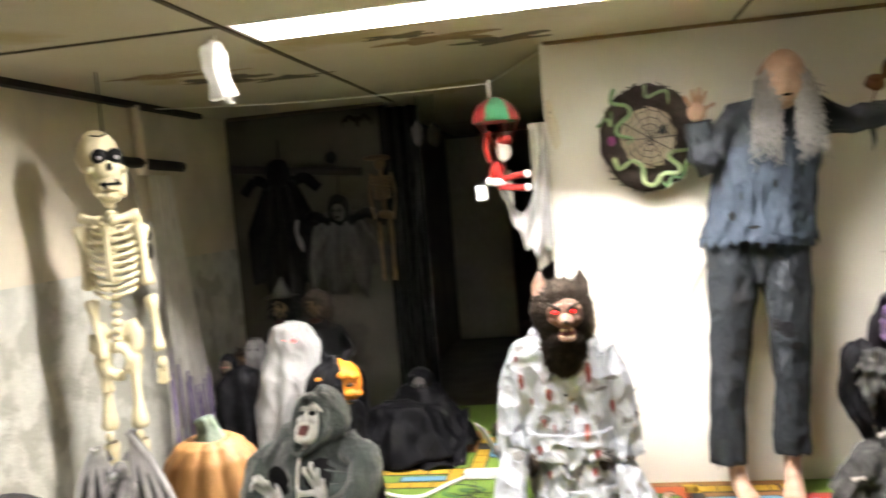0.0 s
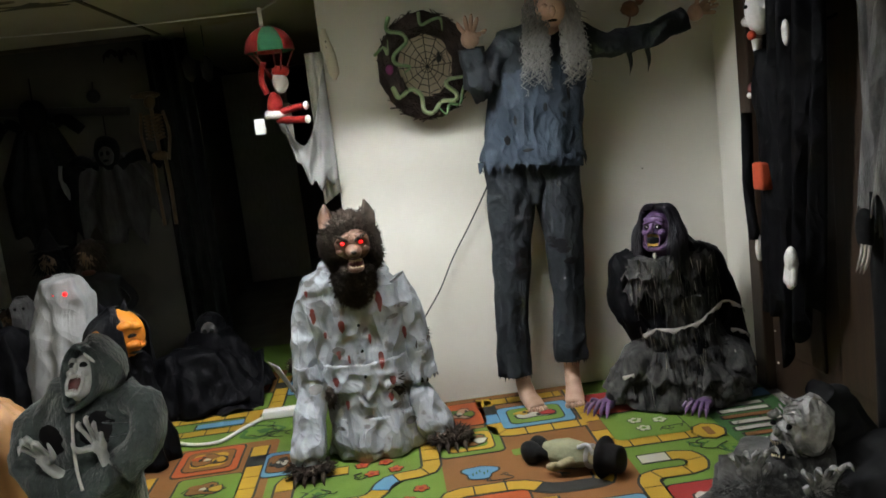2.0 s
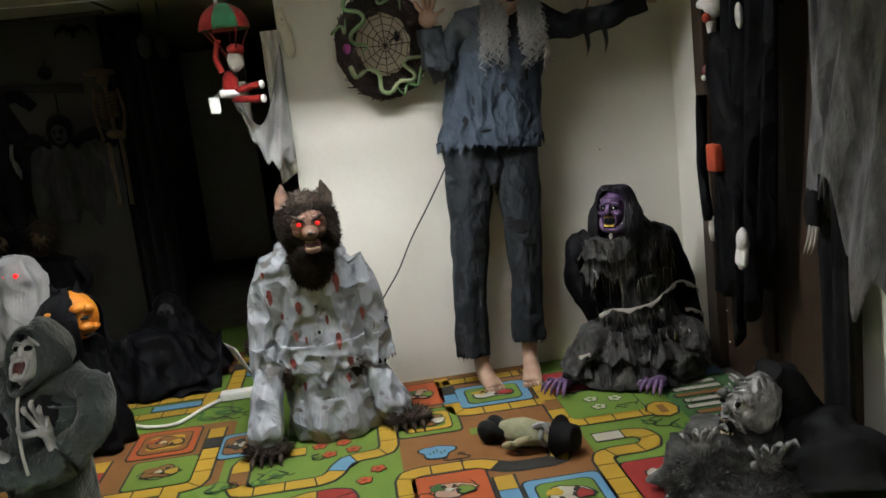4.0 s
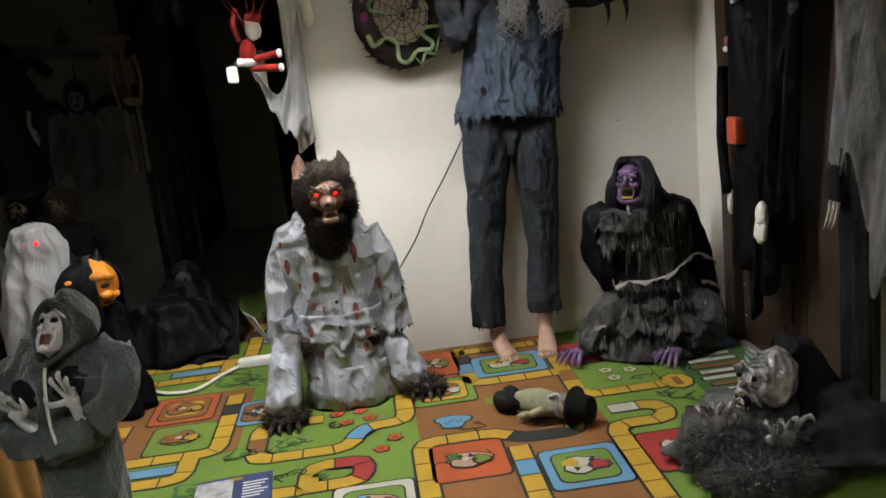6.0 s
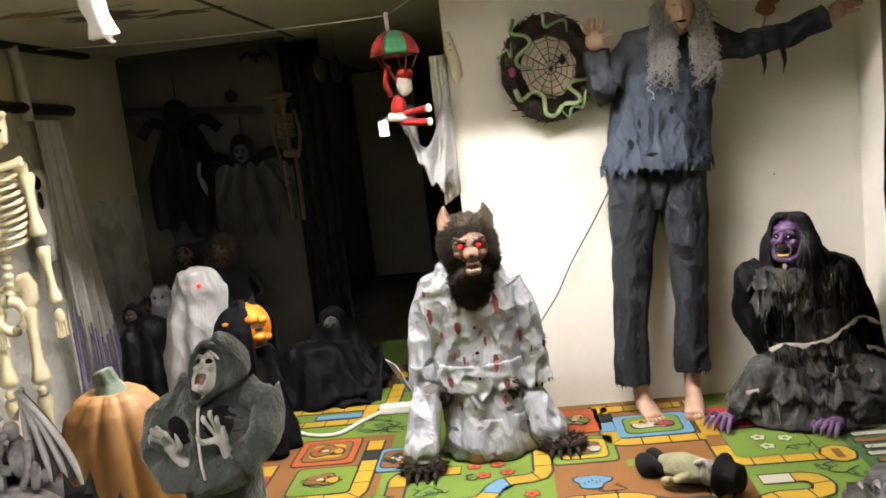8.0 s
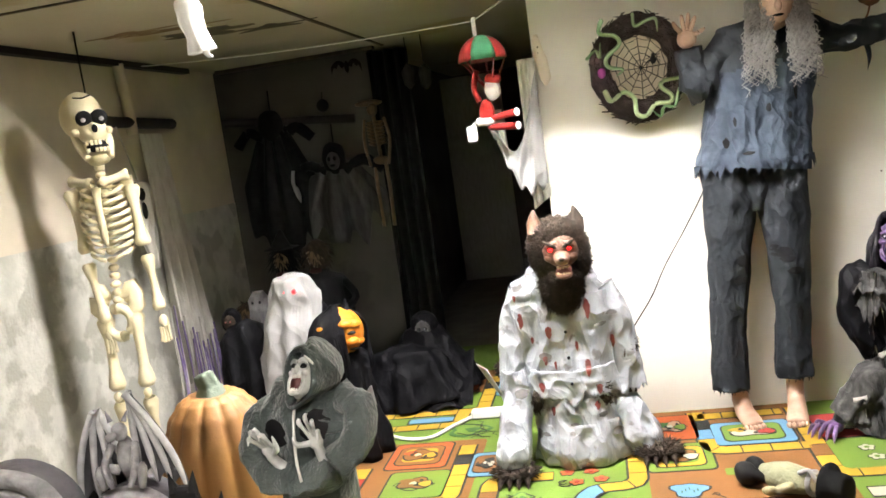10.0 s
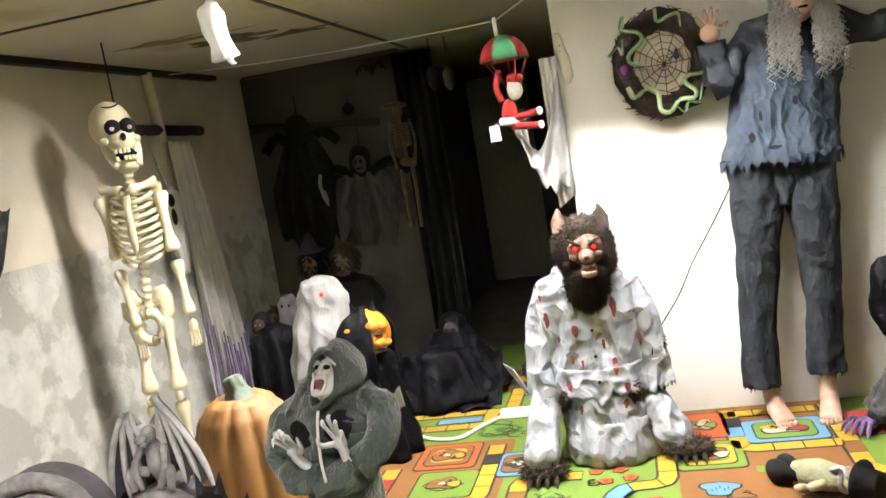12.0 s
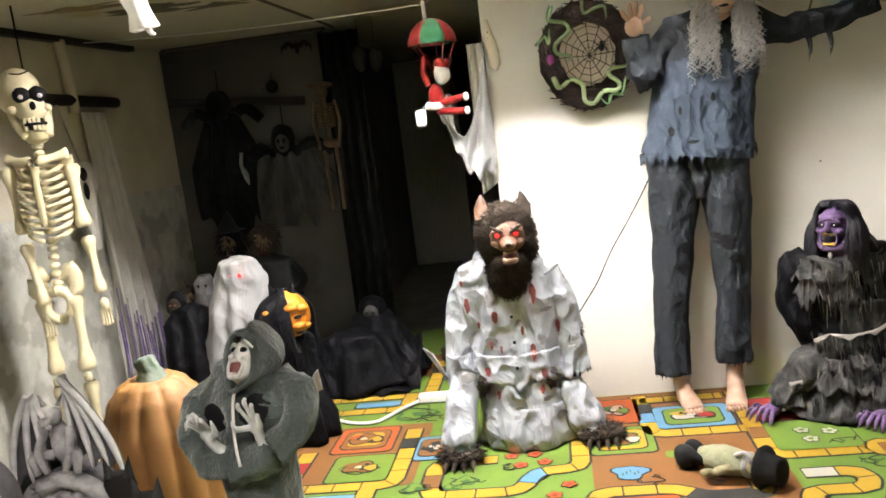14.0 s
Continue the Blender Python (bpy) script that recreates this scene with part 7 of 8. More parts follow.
# grey board far down the corridor; near-black sheet added for its dark mouth
bm = bmesh.new()
slab(bm, (-1.36, 8.0, 0.0), (-0.80, 8.04, 1.92), 0, 0.01)
tagged(finish("grey_board", bm, M_GAUZE, smooth=False), "tall grey board leaning at the end of the corridor", "board")
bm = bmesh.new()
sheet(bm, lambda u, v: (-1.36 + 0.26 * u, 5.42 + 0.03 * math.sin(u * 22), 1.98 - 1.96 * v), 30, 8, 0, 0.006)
tagged(finish("dark_curtain", bm, M_TEAR), "nearly black sheet added to fill the dark corridor opening", "curtain")

# ---- white shroud on the wall's edge, wall ornaments ----
bm = bmesh.new()
def shroud(u, v):
    rim = 1.43 + 0.17 * u - 0.24 * math.sin(u * 3.14) ** 1.2
    return (-0.44 + 0.225 * u, 3.79 - 0.05 * math.sin(u * 3.14) + 0.010 * math.sin(u * 17 + 6 * v), rim - v * (0.05 + 0.46 * u * u + 0.02 * math.sin(u * 30)))
sheet(bm, shroud, 40, 16, 0, 0.004)
sheet(bm, lambda u, v: (-0.29 + 0.075 * u, 3.815 + 0.01 * math.sin(u * 14), 1.66 - v * (0.66 - 0.05 * u)), 12, 16, 1, 0.004)
sheet(bm, lambda u, v: (-0.43 + 0.05 * u, 3.80, 1.46 - v * (0.10 + 0.16 * u)), 8, 8, 1, 0.004)
tagged(finish("shroud", bm, [M_SHEET, M_GAUZE]), "torn white cloth shroud draped at the wall's end", "cloth")
bm = bmesh.new()
loft(bm, dense([((-0.195, YN - 0.012, 1.755), 0.010, 0.008), ((-0.195, YN - 0.016, 1.71), 0.020, 0.013), ((-0.180, YN - 0.018, 1.64), 0.026, 0.014), ((-0.172, YN - 0.015, 1.57), 0.024, 0.012), ((-0.176, YN - 0.010, 1.535), 0.008, 0.006)], 4), 0, 16, rough=0.004)
for zz in (1.70, 1.675):
    blob(bm, (-0.192, YN - 0.03, zz), (0.004, 0.003, 0.005), 1, sub=1)
tagged(finish("wall_ghost", bm, [M_CREAM, M_MOULD]), "cream plaster ghost ornament on the white wall", "ornament")

def wreath():
    x, y, z = 0.222, YN - 0.045, 1.548
    RX, RZ = 0.205, 0.232
    top = root("wreath", x, YN, z, "dark twig wreath with rubber snakes and a web canvas", "wreath")
    bm = bmesh.new()
    n, m_ = 56, 14
    rows = []
    for i in range(n):
        a = 2 * math.pi * i / n
        row = []
        for j in range(m_):
            b = 2 * math.pi * j / m_
            k = 0.78 + 0.215 * math.cos(b)
            p = Vector((x + RX * k * math.cos(a), y + 0.036 * math.sin(b), z + RZ * k * math.sin(a)))
            row.append(bm.verts.new(p + noise.noise_vector(p * 28) * 0.012))
        rows.append(row)
    for i in range(n):
        for j in range(m_):
            bm.faces.new((rows[i][j], rows[(i + 1) % n][j], rows[(i + 1) % n][(j + 1) % m_], rows[i][(j + 1) % m_]))
    rnd = random.Random(2)
    for k in range(520):
        a, q = rnd.uniform(0, 6.283), rnd.uniform(0.58, 1.0)
        p = Vector((x + RX * q * math.cos(a), y - 0.028, z + RZ * q * math.sin(a)))
        d = Vector((-math.sin(a) + rnd.uniform(-.6, .6), rnd.uniform(-.5, 0.1), math.cos(a) + rnd.uniform(-.6, .6))) * 0.024
        tube(bm, [p - d, p + Vector((0, -0.008, 0)), p + d], [0.0025, 0.003, 0.001], 0, 4)
    local(finish("twig_ring", bm, M_TWIG), top)
    bm = bmesh.new()
    loft(bm, [((x + 0.005, y + 0.02, z), 0.128, 0.148, (0, 1, 0)), ((x + 0.005, y - 0.008, z), 0.128, 0.148, (0, 1, 0))], 0, 40)
    cv = local(finish("web_canvas", bm, M_DISC, smooth=False), top)
    bm = bmesh.new()
    for k in range(12):
        a = 2 * math.pi * k / 12
        tube(bm, [(x + 0.01, y - 0.012, z - 0.005), (x + 0.005 + 0.125 * math.cos(a), y - 0.012, z + 0.145 * math.sin(a))], 0.0018, 0, 4)
    for r in (0.22, 0.42, 0.62, 0.84):
        pts = []
        for k in range(12):
            for q in range(3):
                a = 2 * math.pi * (k + q / 3) / 12
                s = r * (1 - 0.06 * math.sin(q / 3 * 3.14))
                pts.append((x + 0.008 + 0.125 * s * math.cos(a), y - 0.012, z + 0.145 * s * math.sin(a)))
        tube(bm, pts + pts[:1], 0.0016, 0, 4)
    local(finish("web_threads", bm, M_BLACK), top)
    bm = bmesh.new()
    sx, sz = x + 0.062, z + 0.022
    blob(bm, (sx, y - 0.022, sz), (0.013, 0.010, 0.016), 0, sub=2)
    blob(bm, (sx, y - 0.022, sz + 0.02), (0.008, 0.008, 0.009), 0, sub=2)
    for s in (-1, 1):
        for k in range(4):
            tube(bm, curvepts([(sx, y - 0.022, sz + 0.008), (sx + s * 0.018, y - 0.032, sz + 0.018 - 0.008 * k), (sx + s * 0.03, y - 0.014, sz + 0.024 - 0.016 * k)], 3), 0.0016, 0, 4)
    local(finish("toy_spider", bm, M_BLACK), top)
    def snake(bends, m2, rad):
        """A smooth rubber snake through its bends (across, up), thin at the tail, with a flat head."""
        bm = bmesh.new()
        pts = curvepts([(x + u, y - 0.046 - 0.006 * math.sin(2.3 * k), z + v) for k, (u, v) in enumerate(bends)], 7)
        n_ = len(pts) - 1
        tube(bm, pts, [rad * (0.30 + 0.70 * min(1.0, 4.0 * t)) * (1.25 if 0.93 < t < 0.99 else 1.0) for t in [q / n_ for q in range(n_ + 1)]], 0, 8)
        local(finish("rubber_snake", bm, m2), top)
    snake([(-0.095, -0.024), (-0.067, 0.0), (-0.124, 0.019), (-0.129, 0.057), (-0.071, 0.105), (-0.086, 0.143), (-0.148, 0.162), (-0.133, 0.219)], M_SNAKE, 0.0085)
    snake([(0.162, 0.029), (0.195, -0.010), (0.171, -0.062), (0.095, -0.071), (0.081, -0.095), (0.119, -0.133), (0.110, -0.162), (0.052, -0.162), (0.010, -0.205), (-0.029, -0.190), (-0.033, -0.124), (-0.076, -0.095), (-0.129, -0.124), (-0.152, -0.076)], M_SNAKEPALE, 0.0092)
    snake([(0.090, 0.133), (0.086, 0.186), (0.048, 0.186), (0.0, 0.171), (-0.005, 0.224)], M_SNAKE, 0.0065)
    snake([(0.033, -0.181), (0.067, -0.217), (0.086, -0.176), (0.129, -0.181), (0.148, -0.124), (0.167, -0.100), (0.190, -0.110)], M_SNAKE, 0.0065)
    snake([(-0.148, 0.124), (-0.157, 0.062), (-0.171, 0.095), (-0.214, 0.062)], M_SNAKE, 0.0060)
    bm = bmesh.new()
    blob(bm, (x - 0.155, y - 0.045, z + 0.0), (0.018, 0.014, 0.022), 0, 0.006, 3, sub=2)
    local(finish("purple_flower", bm, M_PURPLEBIT), top)
wreath()
# dried rose, black spotlight
def rose():
    top = root("dried_rose", 1.17, YN, 1.70, "dried brown rose with leaves pinned to the wall", "flower")
    bm = bmesh.new()
    for k in range(7):
        a = k * 2.4
        blob(bm, (1.155 + 0.016 * math.cos(a), YN - 0.03, 1.69 + 0.014 * math.sin(a)), (0.026, 0.016, 0.022), 0, 0.008, k, sub=2)
    local(finish("bloom", bm, M_ROSE), top)
    bm = bmesh.new()
    blob(bm, (1.205, YN - 0.025, 1.745), (0.026, 0.008, 0.045), 0, 0.006, 9, sub=2, rot=(0, 15, 0))
    local(finish("leaf", bm, M_ROSE), top)
    bm = bmesh.new()
    tube(bm, curvepts([(1.16, YN - 0.02, 1.67), (1.15, YN - 0.015, 1.63), (1.135, YN - 0.012, 1.60)], 3), 0.004, 0, 5)
    local(finish("stalk", bm, M_ROSE), top)
rose()
def spot():
    top = root("spotlight", 1.345, YN, 1.90, "black clamp spotlight high on the white wall, unlit", "spotlight")
    bm = bmesh.new()
    loft(bm, [((1.335, YN - 0.09, 1.86), 0.045, 0.045), ((1.34, YN - 0.09, 1.90), 0.052, 0.052), ((1.345, YN - 0.07, 1.945), 0.04, 0.04)], 0, 20)
    local(finish("lamp_head", bm, M_BLACK), top)
    bm = bmesh.new()
    tube(bm, curvepts([(1.39, YN - 0.07, 1.93), (1.405, YN - 0.03, 1.92), (1.37, YN, 1.93)], 4), 0.011, 0, 8)
    slab(bm, (1.31, YN - 0.025, 1.93), (1.40, YN, 1.985), 0, 0.004)
    local(finish("bracket", bm, M_BLACK), top)
    bm = bmesh.new()
    loft(bm, [((1.335, YN - 0.092, 1.858), 0.034, 0.034), ((1.335, YN - 0.092, 1.855), 0.026, 0.026)], 0, 18)
    local(finish("lens", bm, M_SILVER), top)
spot()
# cord of the hanging figure
bm = bmesh.new()
tube(bm, curvepts([(0.45, 3.74, 1.05), (0.43, 3.80, 0.98), (0.34, 3.81, 0.83), (0.245, 3.81, 0.685), (0.17, 3.80, 0.55), (0.075, 3.75, 0.43), (0.055, 3.60, 0.41)], 8), 0.0035, 0, 6)
tagged(finish("power_cord", bm, M_DIMGAUZE), "thin grey cord running from the zombie to the werewolf", "cord")
# extension lead with its socket
ext = root("extension_lead", -0.62, 3.9, 0.0, "white extension lead with a socket block on the mat", "extension lead")
bm = bmesh.new()
tube(bm, curvepts([(-1.30, 4.06, 0.02), (-1.25, 4.03, 0.02), (-1.16, 3.86, 0.018), (-1.05, 3.73, 0.018), (-0.90, 3.70, 0.018), (-0.80, 3.85, 0.018), (-0.72, 3.95, 0.022)], 8), 0.0085, 0, 8)
local(finish("cable", bm, M_CORD), ext)
bm = bmesh.new()
slab(bm, (-0.73, 3.925, 0.011), (-0.52, 3.985, 0.050), 0, 0.008)
local(finish("socket_block", bm, M_CORD, smooth=False), ext)

# ---- doll lying on the mat ----
def lying_doll():
    bm = bmesh.new()
    a, b = Vector((0.415, 3.03, 0.055)), Vector((0.66, 2.79, 0.075))
    d = (b - a).normalized()
    s = Vector((-d.y, d.x, 0))
    loft(bm, [(a + d * t + Vector((0, 0, dz)), r, r * 0.85) for t, r, dz in ((0.05, 0.030, 0), (0.09, 0.046, 0.0), (0.15, 0.056, 0.004), (0.21, 0.050, 0.004), (0.25, 0.030, 0.0))], 1, 24, 6, 0.06, 0.008, wrinkle=0.004)
    for k in (-1, 1):
        blob(bm, a + s * 0.028 * k + Vector((0, 0, -0.005)), (0.045, 0.035, 0.045), 2, 0.006, k, rot=(0, 0, -44))
        tube(bm, [a + s * 0.026 * k + d * 0.02, a + s * 0.03 * k + d * 0.09], 0.022, 2, 8, 0.004)
        tube(bm, curvepts([a + d * 0.20 + s * 0.045 * k, a + d * 0.15 + s * 0.085 * k + Vector((0, 0, -0.015)), a + d * 0.10 + s * (0.095 if k > 0 else 0.07) * k + Vector((0, 0, -0.03))], 4), [0.017] * 7 + [0.014, 0.01], 1 if k > 0 else 0, 8, 0.003)
    blob(bm, a + d * 0.275, (0.042, 0.042, 0.040), 0, 0.006, 5)
    # collar and broad black hat
    loft(bm, [(a + d * 0.235, 0.044, 0.044, d), (a + d * 0.245, 0.046, 0.046, d)], 3, 18)
    loft(bm, [(a + d * 0.295, 0.074, 0.074, d), (a + d * 0.300, 0.076, 0.076, d), (a + d * 0.303, 0.055, 0.055, d), (a + d * 0.36, 0.048, 0.048, d), (a + d * 0.365, 0.03, 0.03, d)], 2, 28, rough=0.004)
    tube(bm, curvepts([a + d * 0.21 + s * -0.03 + Vector((0, 0, 0.04)), a + d * 0.25 + s * -0.03 + Vector((0, 0, 0.055)), a + d * 0.27 + s * -0.03 + Vector((0, 0, 0.02))], 3), 0.008, 3, 6)
    return tagged(finish("lying_doll", bm, [M_TAN, M_OLIVE, M_BLACK, M_SILVER]), "olive-clad doll with black hat and boots lying on the mat", "doll")
lying_doll()

# ---- grey zombie rising at the brown door ----
def crawling_zombie():
    bm = bmesh.new()
    x, y = 1.07, 2.42
    loft(bm, dense([((x + 0.03, y, 0.22), 0.05, 0.05), ((x + 0.01, y, 0.165), 0.13, 0.11), ((x - 0.01, y - 0.01, 0.10), 0.175, 0.15), ((x - 0.02, y - 0.02, 0.012), 0.22, 0.19)], 8), 0, 64, 9, 0.14, 0.012, seed=3, wrinkle=0.012)
    fur(bm, (x - 0.01, y - 0.01, 0.09), (0.175, 0.155, 0.085), 6000, 0.034, 4, 5, low=-0.2, droop=0.6, width=0.0026)
    fur(bm, (x - 0.10, y - 0.09, 0.09), (0.13, 0.11, 0.09), 2600, 0.036, 4, 6, low=-0.2, droop=0.5, width=0.0026)
    fur(bm, (x + 0.04, y - 0.13, 0.09), (0.13, 0.10, 0.08), 2600, 0.036, 4, 7, low=-0.2, droop=0.5, width=0.0026)
    blob(bm, (x - 0.02, y - 0.20, 0.055), (0.19, 0.13, 0.055), 4, 0.02, 9)
    fur(bm, (x - 0.02, y - 0.20, 0.055), (0.19, 0.13, 0.06), 5000, 0.036, 4, 9, low=-0.1, droop=0.3, width=0.0026)
    loft(bm, dense([((x + 0.22, y + 0.02, 0.20), 0.05, 0.06), ((x + 0.25, y - 0.03, 0.14), 0.13, 0.16), ((x + 0.26, y - 0.09, 0.06), 0.17, 0.25), ((x + 0.26, y - 0.11, 0.012), 0.18, 0.29)], 7), 2, 60, 7, 0.12, 0.006, seed=21, wrinkle=0.012)
    hx, hy, hz = x + 0.075, y - 0.06, 0.285
    first = len(bm.verts)
    blob(bm, (hx, hy, hz), (0.078, 0.085, 0.085), 1, 0.012, 6, freq=16)
    blob(bm, (hx - 0.035, hy - 0.060, hz - 0.028), (0.050, 0.042, 0.055), 1, 0.012, 7, freq=20)
    for s in (-1, 1):
        blob(bm, (hx - 0.035 + s * 0.028, hy - 0.090, hz + 0.008), (0.011, 0.010, 0.008), 2, sub=2)
        for j in range(4):
            tube(bm, curvepts([(hx - 0.035 + s * (0.012 + 0.006 * j), hy - 0.098 + 0.004 * j, hz - 0.002 - 0.010 * j), (hx - 0.035 + s * (0.034 + 0.004 * j), hy - 0.088, hz - 0.010 - 0.016 * j), (hx - 0.035 + s * 0.048, hy - 0.060, hz - 0.020 - 0.018 * j)], 3), [0.003, 0.004, 0.0045, 0.005, 0.0045, 0.004, 0.002], 1, 6, 0.001)
            tube(bm, curvepts([(hx - 0.035 + s * 0.004, hy - 0.088 + 0.012 * j, hz + 0.036 + 0.012 * j), (hx - 0.030 + s * 0.03, hy - 0.080 + 0.012 * j, hz + 0.044 + 0.010 * j), (hx - 0.025 + s * 0.055, hy - 0.055 + 0.010 * j, hz + 0.034 + 0.012 * j)], 3), 0.004, 1, 6, 0.001)
        blob(bm, (hx - 0.035 + s * 0.030, hy - 0.092, hz + 0.026), (0.024, 0.014, 0.010), 1, 0.005, sub=2, rot=(0, s * 20, 0))
    blob(bm, (hx - 0.038, hy - 0.105, hz - 0.012), (0.011, 0.014, 0.014), 1, sub=2)
    blob(bm, (hx - 0.042, hy - 0.095, hz - 0.055), (0.030, 0.018, 0.022), 2, sub=2)
    for k in range(7):
        for zz, h in ((hz - 0.038, -0.012), (hz - 0.078, 0.012)):
            b = Vector((hx - 0.066 + 0.008 * k, hy - 0.110 + 0.0015 * (k - 3) ** 2, zz))
            tube(bm, [b, b + Vector((0, 0, h * 0.8))], [0.003, 0.001], 3, 5)
    bm.verts.ensure_lookup_table()
    tip = Matrix.Rotation(radians(-62), 3, "Z") @ Matrix.Rotation(radians(-8), 3, "X")
    for v in list(bm.verts)[first:]:
        q = v.co - Vector((hx, hy, hz))
        v.co = Vector((hx, hy, hz)) + tip @ Vector((q.x * 0.92, q.y * 0.95, q.z * 1.12)) + noise.noise_vector(v.co * 40) * 0.006
    tube(bm, [(x + 0.03, y, 0.20), (hx, hy + 0.01, hz - 0.03)], [0.05, 0.042], 1, 14, 0.008)
    for bx, by, bz, s in ((x - 0.13, y - 0.10, 0.18, -1), (x + 0.040, y - 0.19, 0.140, 1)):
        tube(bm, curvepts([(x + s * 0.13, y, 0.19), (bx + s * 0.03, by + 0.05, 0.10), (bx, by, bz - 0.04)], 4), [0.05] * 5 + [0.045, 0.04, 0.034, 0.028], 0, 10, 0.008)
        blob(bm, (bx, by, bz), (0.040, 0.022, 0.042), 1, 0.010, bx * 7, sub=3)
        for k in range(4):
            o = Vector((bx - 0.027 + 0.018 * k, by, bz + 0.022))
            fan = 0.020 * (k - 1.5)
            tube(bm, curvepts([o, o + Vector((fan * 0.7, -0.006, 0.036)), o + Vector((fan * 1.3, -0.030, 0.058)), o + Vector((fan * 1.3, -0.056, 0.050))], 3), [0.010, 0.0095, 0.009, 0.0105, 0.0085, 0.008, 0.0095, 0.006, 0.004, 0.0015], 1, 7, 0.003)
        tube(bm, curvepts([(bx - 0.03 * s, by, bz - 0.01), (bx - 0.05 * s, by - 0.01, bz + 0.015), (bx - 0.052 * s, by - 0.02, bz + 0.035)], 3), [0.012] * 5 + [0.008, 0.003], 1, 7)
    # black mane down the back
    loft(bm, dense([((hx + 0.06, hy + 0.05, hz + 0.08), 0.04, 0.05), ((hx + 0.13, hy + 0.08, hz), 0.07, 0.08), ((hx + 0.20, hy + 0.08, 0.12), 0.09, 0.10), ((hx + 0.25, hy + 0.06, 0.012), 0.11, 0.12)], 6), 2, 30, 6, 0.15, 0.01, wrinkle=0.012)
    return tagged(finish("crawling_zombie_figure", bm, [M_GREYPILE, M_ZGREY, M_TEAR, M_TEETH, M_GREYPILE]), "grey rubber zombie prop with raised claws rising from the mat", "halloween figure")
crawling_zombie()

# ---- costumes on the brown door ----
def caped_costume():
    bm = bmesh.new()
    x = XE - 0.10
    def cape(u, v):
        return (x - 0.05 * math.sin(u * 3.14) + 0.022 * math.sin(u * 31 + 2 * v), 3.10 - (0.46 - 0.17 * v) * u - 0.04 * v * (1 - u), 1.70 - v * (1.22 + 0.22 * (1 - u) + 0.05 * math.sin(u * 19)))
    sheet(bm, cape, 60, 20, 0, 0.006)
    loft(bm, dense([((x - 0.03, 3.02, 1.42), 0.05, 0.05), ((x - 0.03, 3.0, 1.30), 0.06, 0.09), ((x - 0.03, 3.0, 1.0), 0.05, 0.09), ((x - 0.03, 3.02, 0.45), 0.05, 0.10)], 6), 0, 40, 7, 0.12, 0.006, wrinkle=0.01)
    # white mask with dark eye, red mouth and pointed chin, in profile
    blob(bm, (x - 0.05, 3.02, 1.56), (0.055, 0.055, 0.085), 1, 0.004, 3)
    blob(bm, (x - 0.085, 3.055, 1.525), (0.022, 0.028, 0.018), 1, 0.002, sub=2)
    blob(bm, (x - 0.10, 3.02, 1.575), (0.012, 0.014, 0.008), 0, sub=2)
    blob(bm, (x - 0.10, 3.02, 1.61), (0.012, 0.026, 0.006), 0, sub=2)
    blob(bm, (x - 0.088, 3.02, 1.475), (0.016, 0.016, 0.018), 2, sub=2)
    loft(bm, [((x - 0.07, 3.02, 1.46), 0.02, 0.02), ((x - 0.075, 3.02, 1.43), 0.012, 0.012), ((x - 0.078, 3.02, 1.40), 0.003, 0.003)], 1, 10)
    tube(bm, [(x - 0.05, 2.955, 1.56), (x - 0.05, 2.93, 1.63)], [0.02, 0.004], 1, 8)
    blob(bm, (x - 0.08, 3.06, 1.29), (0.02, 0.018, 0.022), 3, 0.004, sub=2)
    blob(bm, (x - 0.09, 3.06, 1.265), (0.012, 0.01, 0.012), 1, sub=2)
    # red cuff, white gloves
    slab(bm, (x - 0.115, 2.955, 0.925), (x - 0.06, 3.03, 1.025), 2, 0.01)
    blob(bm, (x - 0.09, 2.815, 0.695), (0.022, 0.032, 0.050), 1, 0.008, 6)
    for k in range(4):
        tube(bm, curvepts([(x - 0.09, 2.79 + 0.016 * k, 0.67), (x - 0.098, 2.785 + 0.018 * k, 0.625), (x - 0.10, 2.79 + 0.017 * k, 0.585 + 0.012 * abs(k - 1.5))], 3), [0.011] * 5 + [0.009, 0.005], 1, 7, 0.002)
    blob(bm, (x - 0.06, 3.13, 0.69), (0.016, 0.014, 0.055), 1, 0.006, 7, sub=2)
    blob(bm, (x - 0.07, 2.80, 1.46), (0.012, 0.02, 0.045), 1, 0.004, 8, sub=2)
    tube(bm, [(x - 0.03, 3.0, 1.52), (XE - 0.002, 3.0, 1.56)], 0.006, 0, 6)
    tube(bm, [(x - 0.02, 2.8, 1.46), (XE - 0.002, 2.78, 1.50)], 0.006, 0, 6)
    # sequins
    for yy, zz in ((3.16, 0.98), (3.15, 0.90), (2.97, 0.40), (2.96, 0.28)):
        blob(bm, (x - 0.09, yy, zz), (0.004, 0.006, 0.004), 1, sub=1)
    tube(bm, curvepts([(x - 0.07, 3.14, 1.20), (x - 0.08, 3.145, 0.95), (x - 0.07, 3.14, 0.72)], 4), 0.022, 0, 8, 0.004)
    return tagged(finish("caped_figure", bm, [M_ROBE, M_WHITE, M_ORRED, M_BLOOD]), "white-masked prop in a long black cape hung on the brown door", "halloween figure")
caped_costume()
x = XE - 0.07
shroud_top = root("grey_shroud", x, 2.3, 1.0, "long grey tattered shroud with dark claws hung beside the door", "cloth")
def grey_cloth(u, v):
    return (x - 0.10 * v * math.sin(u * 3.14) + 0.02 * math.sin(u * 25 + 3 * v), 2.47 + 0.10 * v * (1 - u) - 0.62 * u, 1.72 - v * (0.72 + 0.50 * u + 0.10 * math.sin(u * 14) + 0.05 * math.sin(u * 47)))
bm = bmesh.new()
sheet(bm, grey_cloth, 80, 26, 0, 0.005)
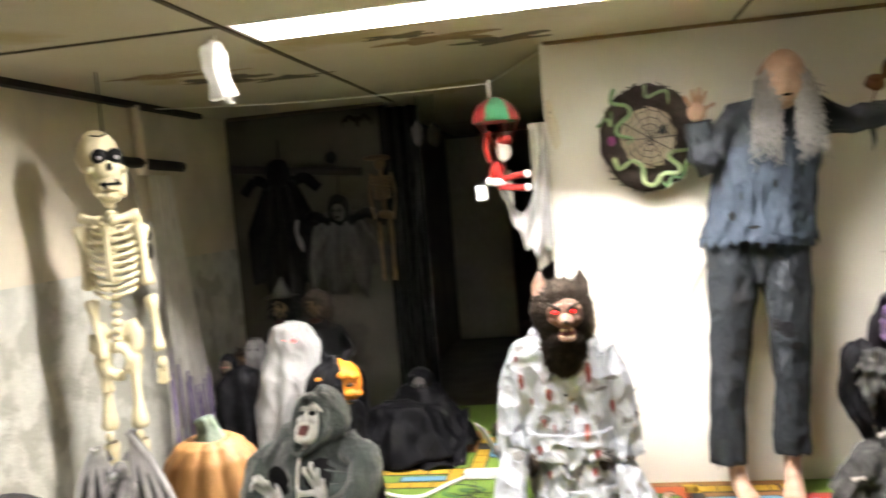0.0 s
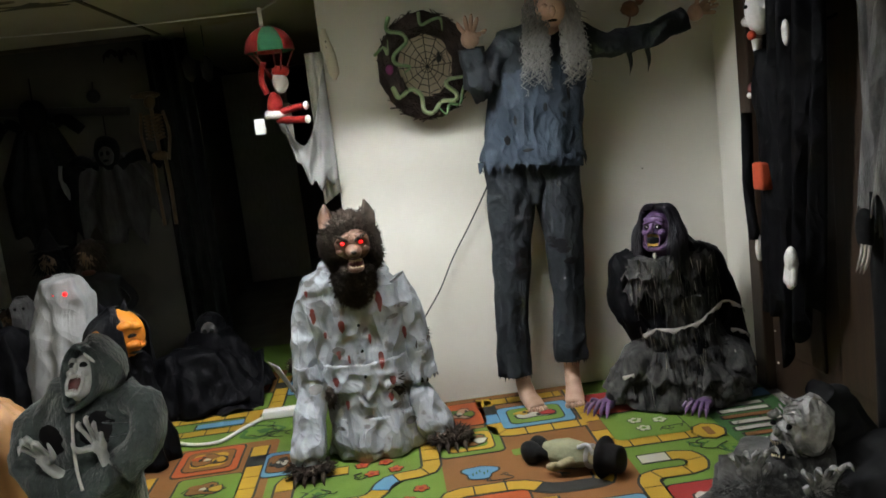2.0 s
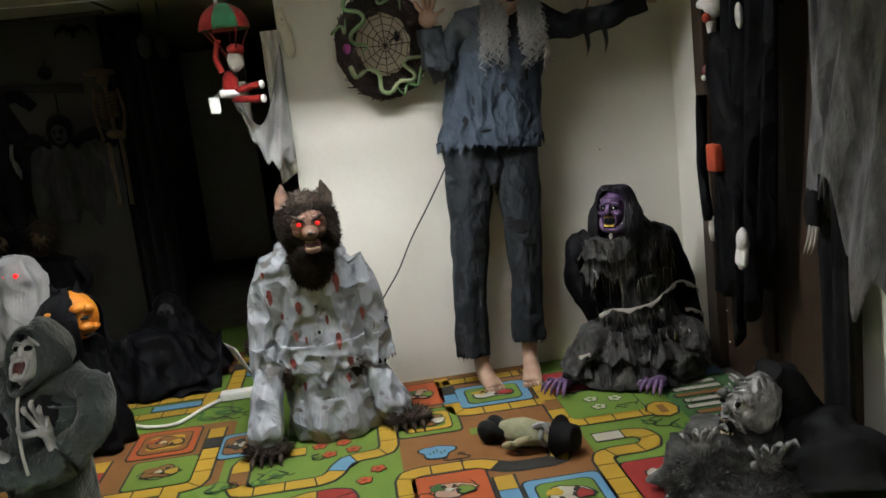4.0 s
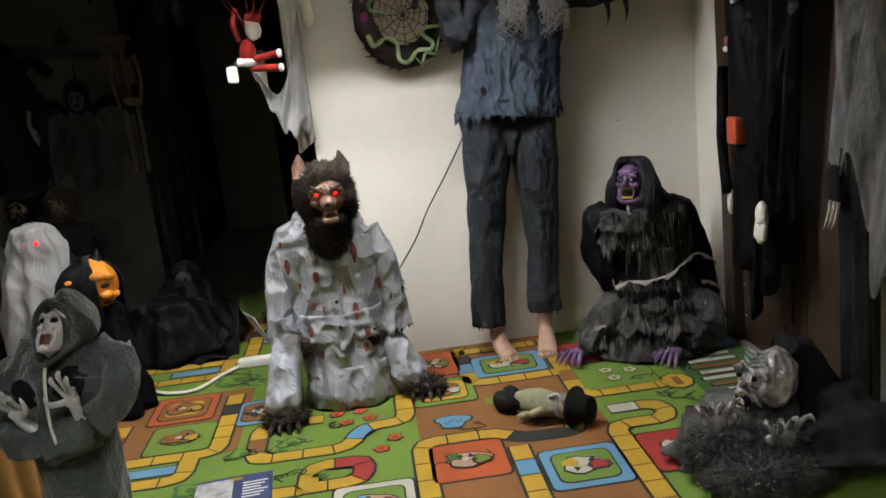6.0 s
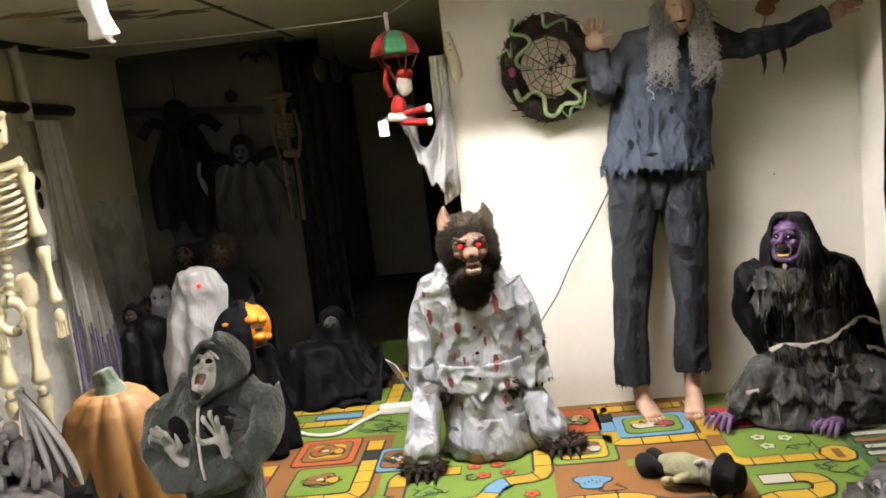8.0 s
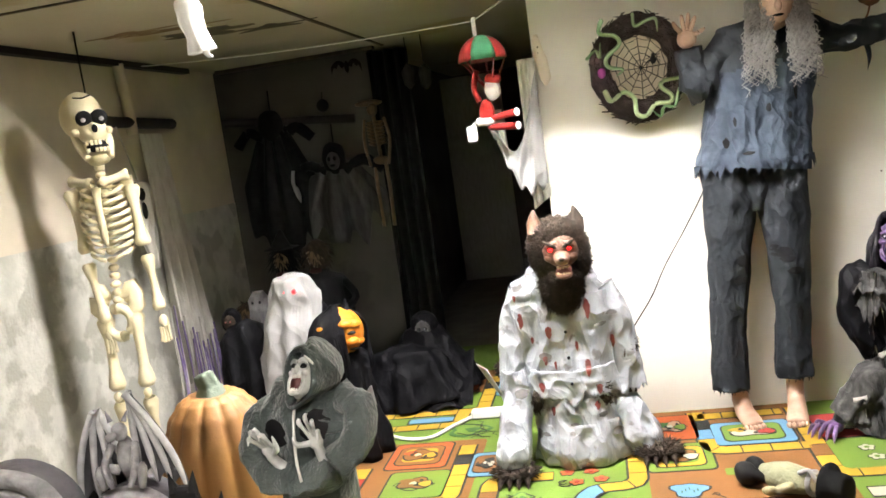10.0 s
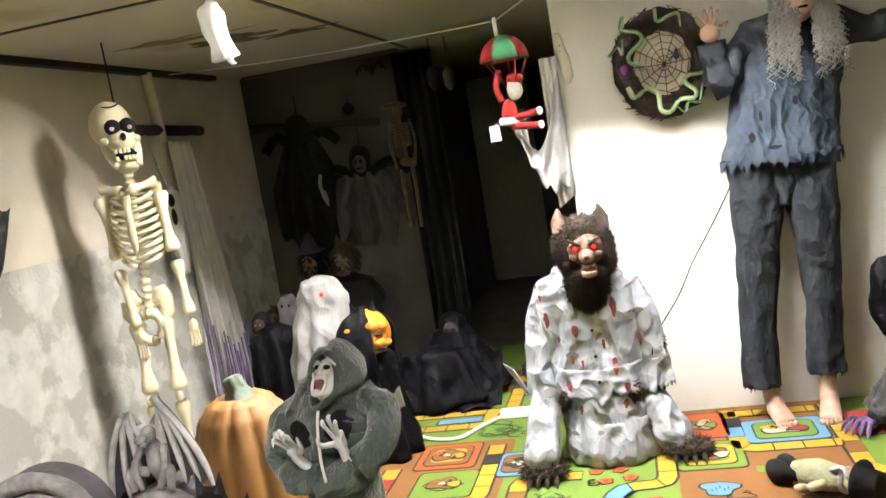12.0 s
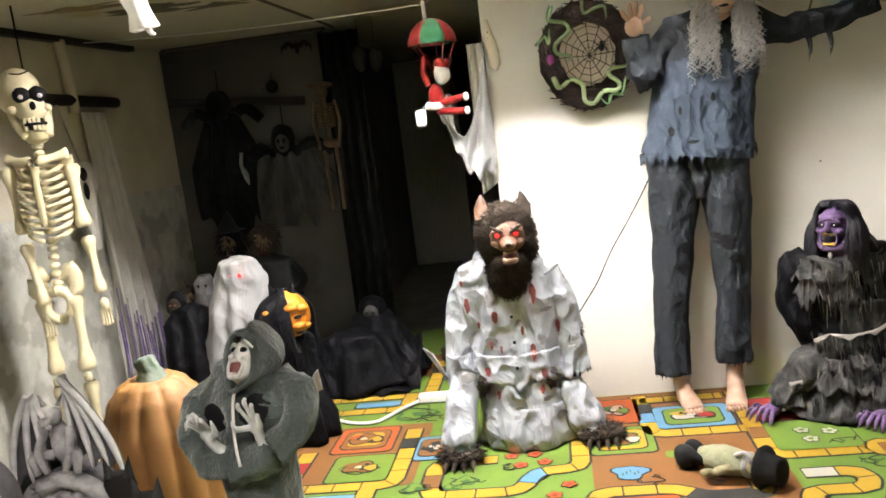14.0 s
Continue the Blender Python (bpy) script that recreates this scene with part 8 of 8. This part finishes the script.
local(finish("shroud_cloth", bm, M_SHROUD), shroud_top)
bm = bmesh.new()
sheet(bm, lambda u, v: (x - 0.02 + 0.01 * math.sin(u * 20), 2.52 - 0.13 * u - 0.02 * v, 1.70 - v * (0.85 + 0.1 * u + 0.03 * math.sin(u * 30))), 20, 16, 0, 0.005)
local(finish("shroud_strip", bm, M_SHROUD), shroud_top)
bm = bmesh.new()
sheet(bm, lambda u, v: (x - 0.03 + 0.012 * math.sin(u * 14 + 2 * v), 2.50 - 0.15 * u - 0.02 * v, 0.95 - v * (0.90 - 0.03 * math.sin(u * 11))), 14, 16, 0, 0.005)
local(finish("black_lining", bm, M_TEAR, label="black cloth hanging below the shroud"), shroud_top)
bm = bmesh.new()
blob(bm, (x - 0.075, 2.43, 0.84), (0.024, 0.04, 0.07), 0, 0.01, 4)
gl = local(finish("glove", bm, M_TEAR, label="dark glove"), shroud_top)
for k in range(3):
    bm = bmesh.new()
    tube(bm, curvepts([(x - 0.09, 2.42 - 0.02 * k, 0.80), (x - 0.11, 2.40 - 0.02 * k, 0.76), (x - 0.12, 2.41 - 0.02 * k, 0.72)], 3), [0.006] * 4 + [0.005, 0.003, 0.001], 0, 6)
    local(finish("claw", bm, M_HEM, label="pale claw"), shroud_top)

# ---- blister card on the mat ----
card = root("blister_card", -0.58, 2.68, 0.01, "dark blue printed blister card lying on the mat", "packaging")
bm = bmesh.new()
slab(bm, (-0.13, -0.10, 0.002), (0.13, 0.10, 0.006), 0, 0.001)
part("card", bm, M_BLISTER, card, smooth=False)
bm = bmesh.new()
slab(bm, (-0.125, -0.09, 0.0062), (0.0, 0.055, 0.022), 0, 0.008)
part("blister", bm, M_SILVER, card, "clear grey plastic blister")
for k in range(6):
    bm = bmesh.new()
    slab(bm, (0.03, 0.035 - 0.02 * k, 0.006), (0.115 - 0.012 * (k % 3), 0.042 - 0.02 * k, 0.0068))
    part("print_bar", bm, M_STEEL, card, smooth=False)
bm = bmesh.new()
loft(bm, [((-0.005, 0.075, 0.006), 0.035, 0.014, (0, 0, 1)), ((-0.005, 0.075, 0.0068), 0.035, 0.014, (0, 0, 1))], 0, 20)
part("print_oval", bm, INK["yellow"], card, "yellow printed oval")
card.location = (-0.585, 2.685, 0.0105)
card.rotation_euler = (0, 0, radians(4))
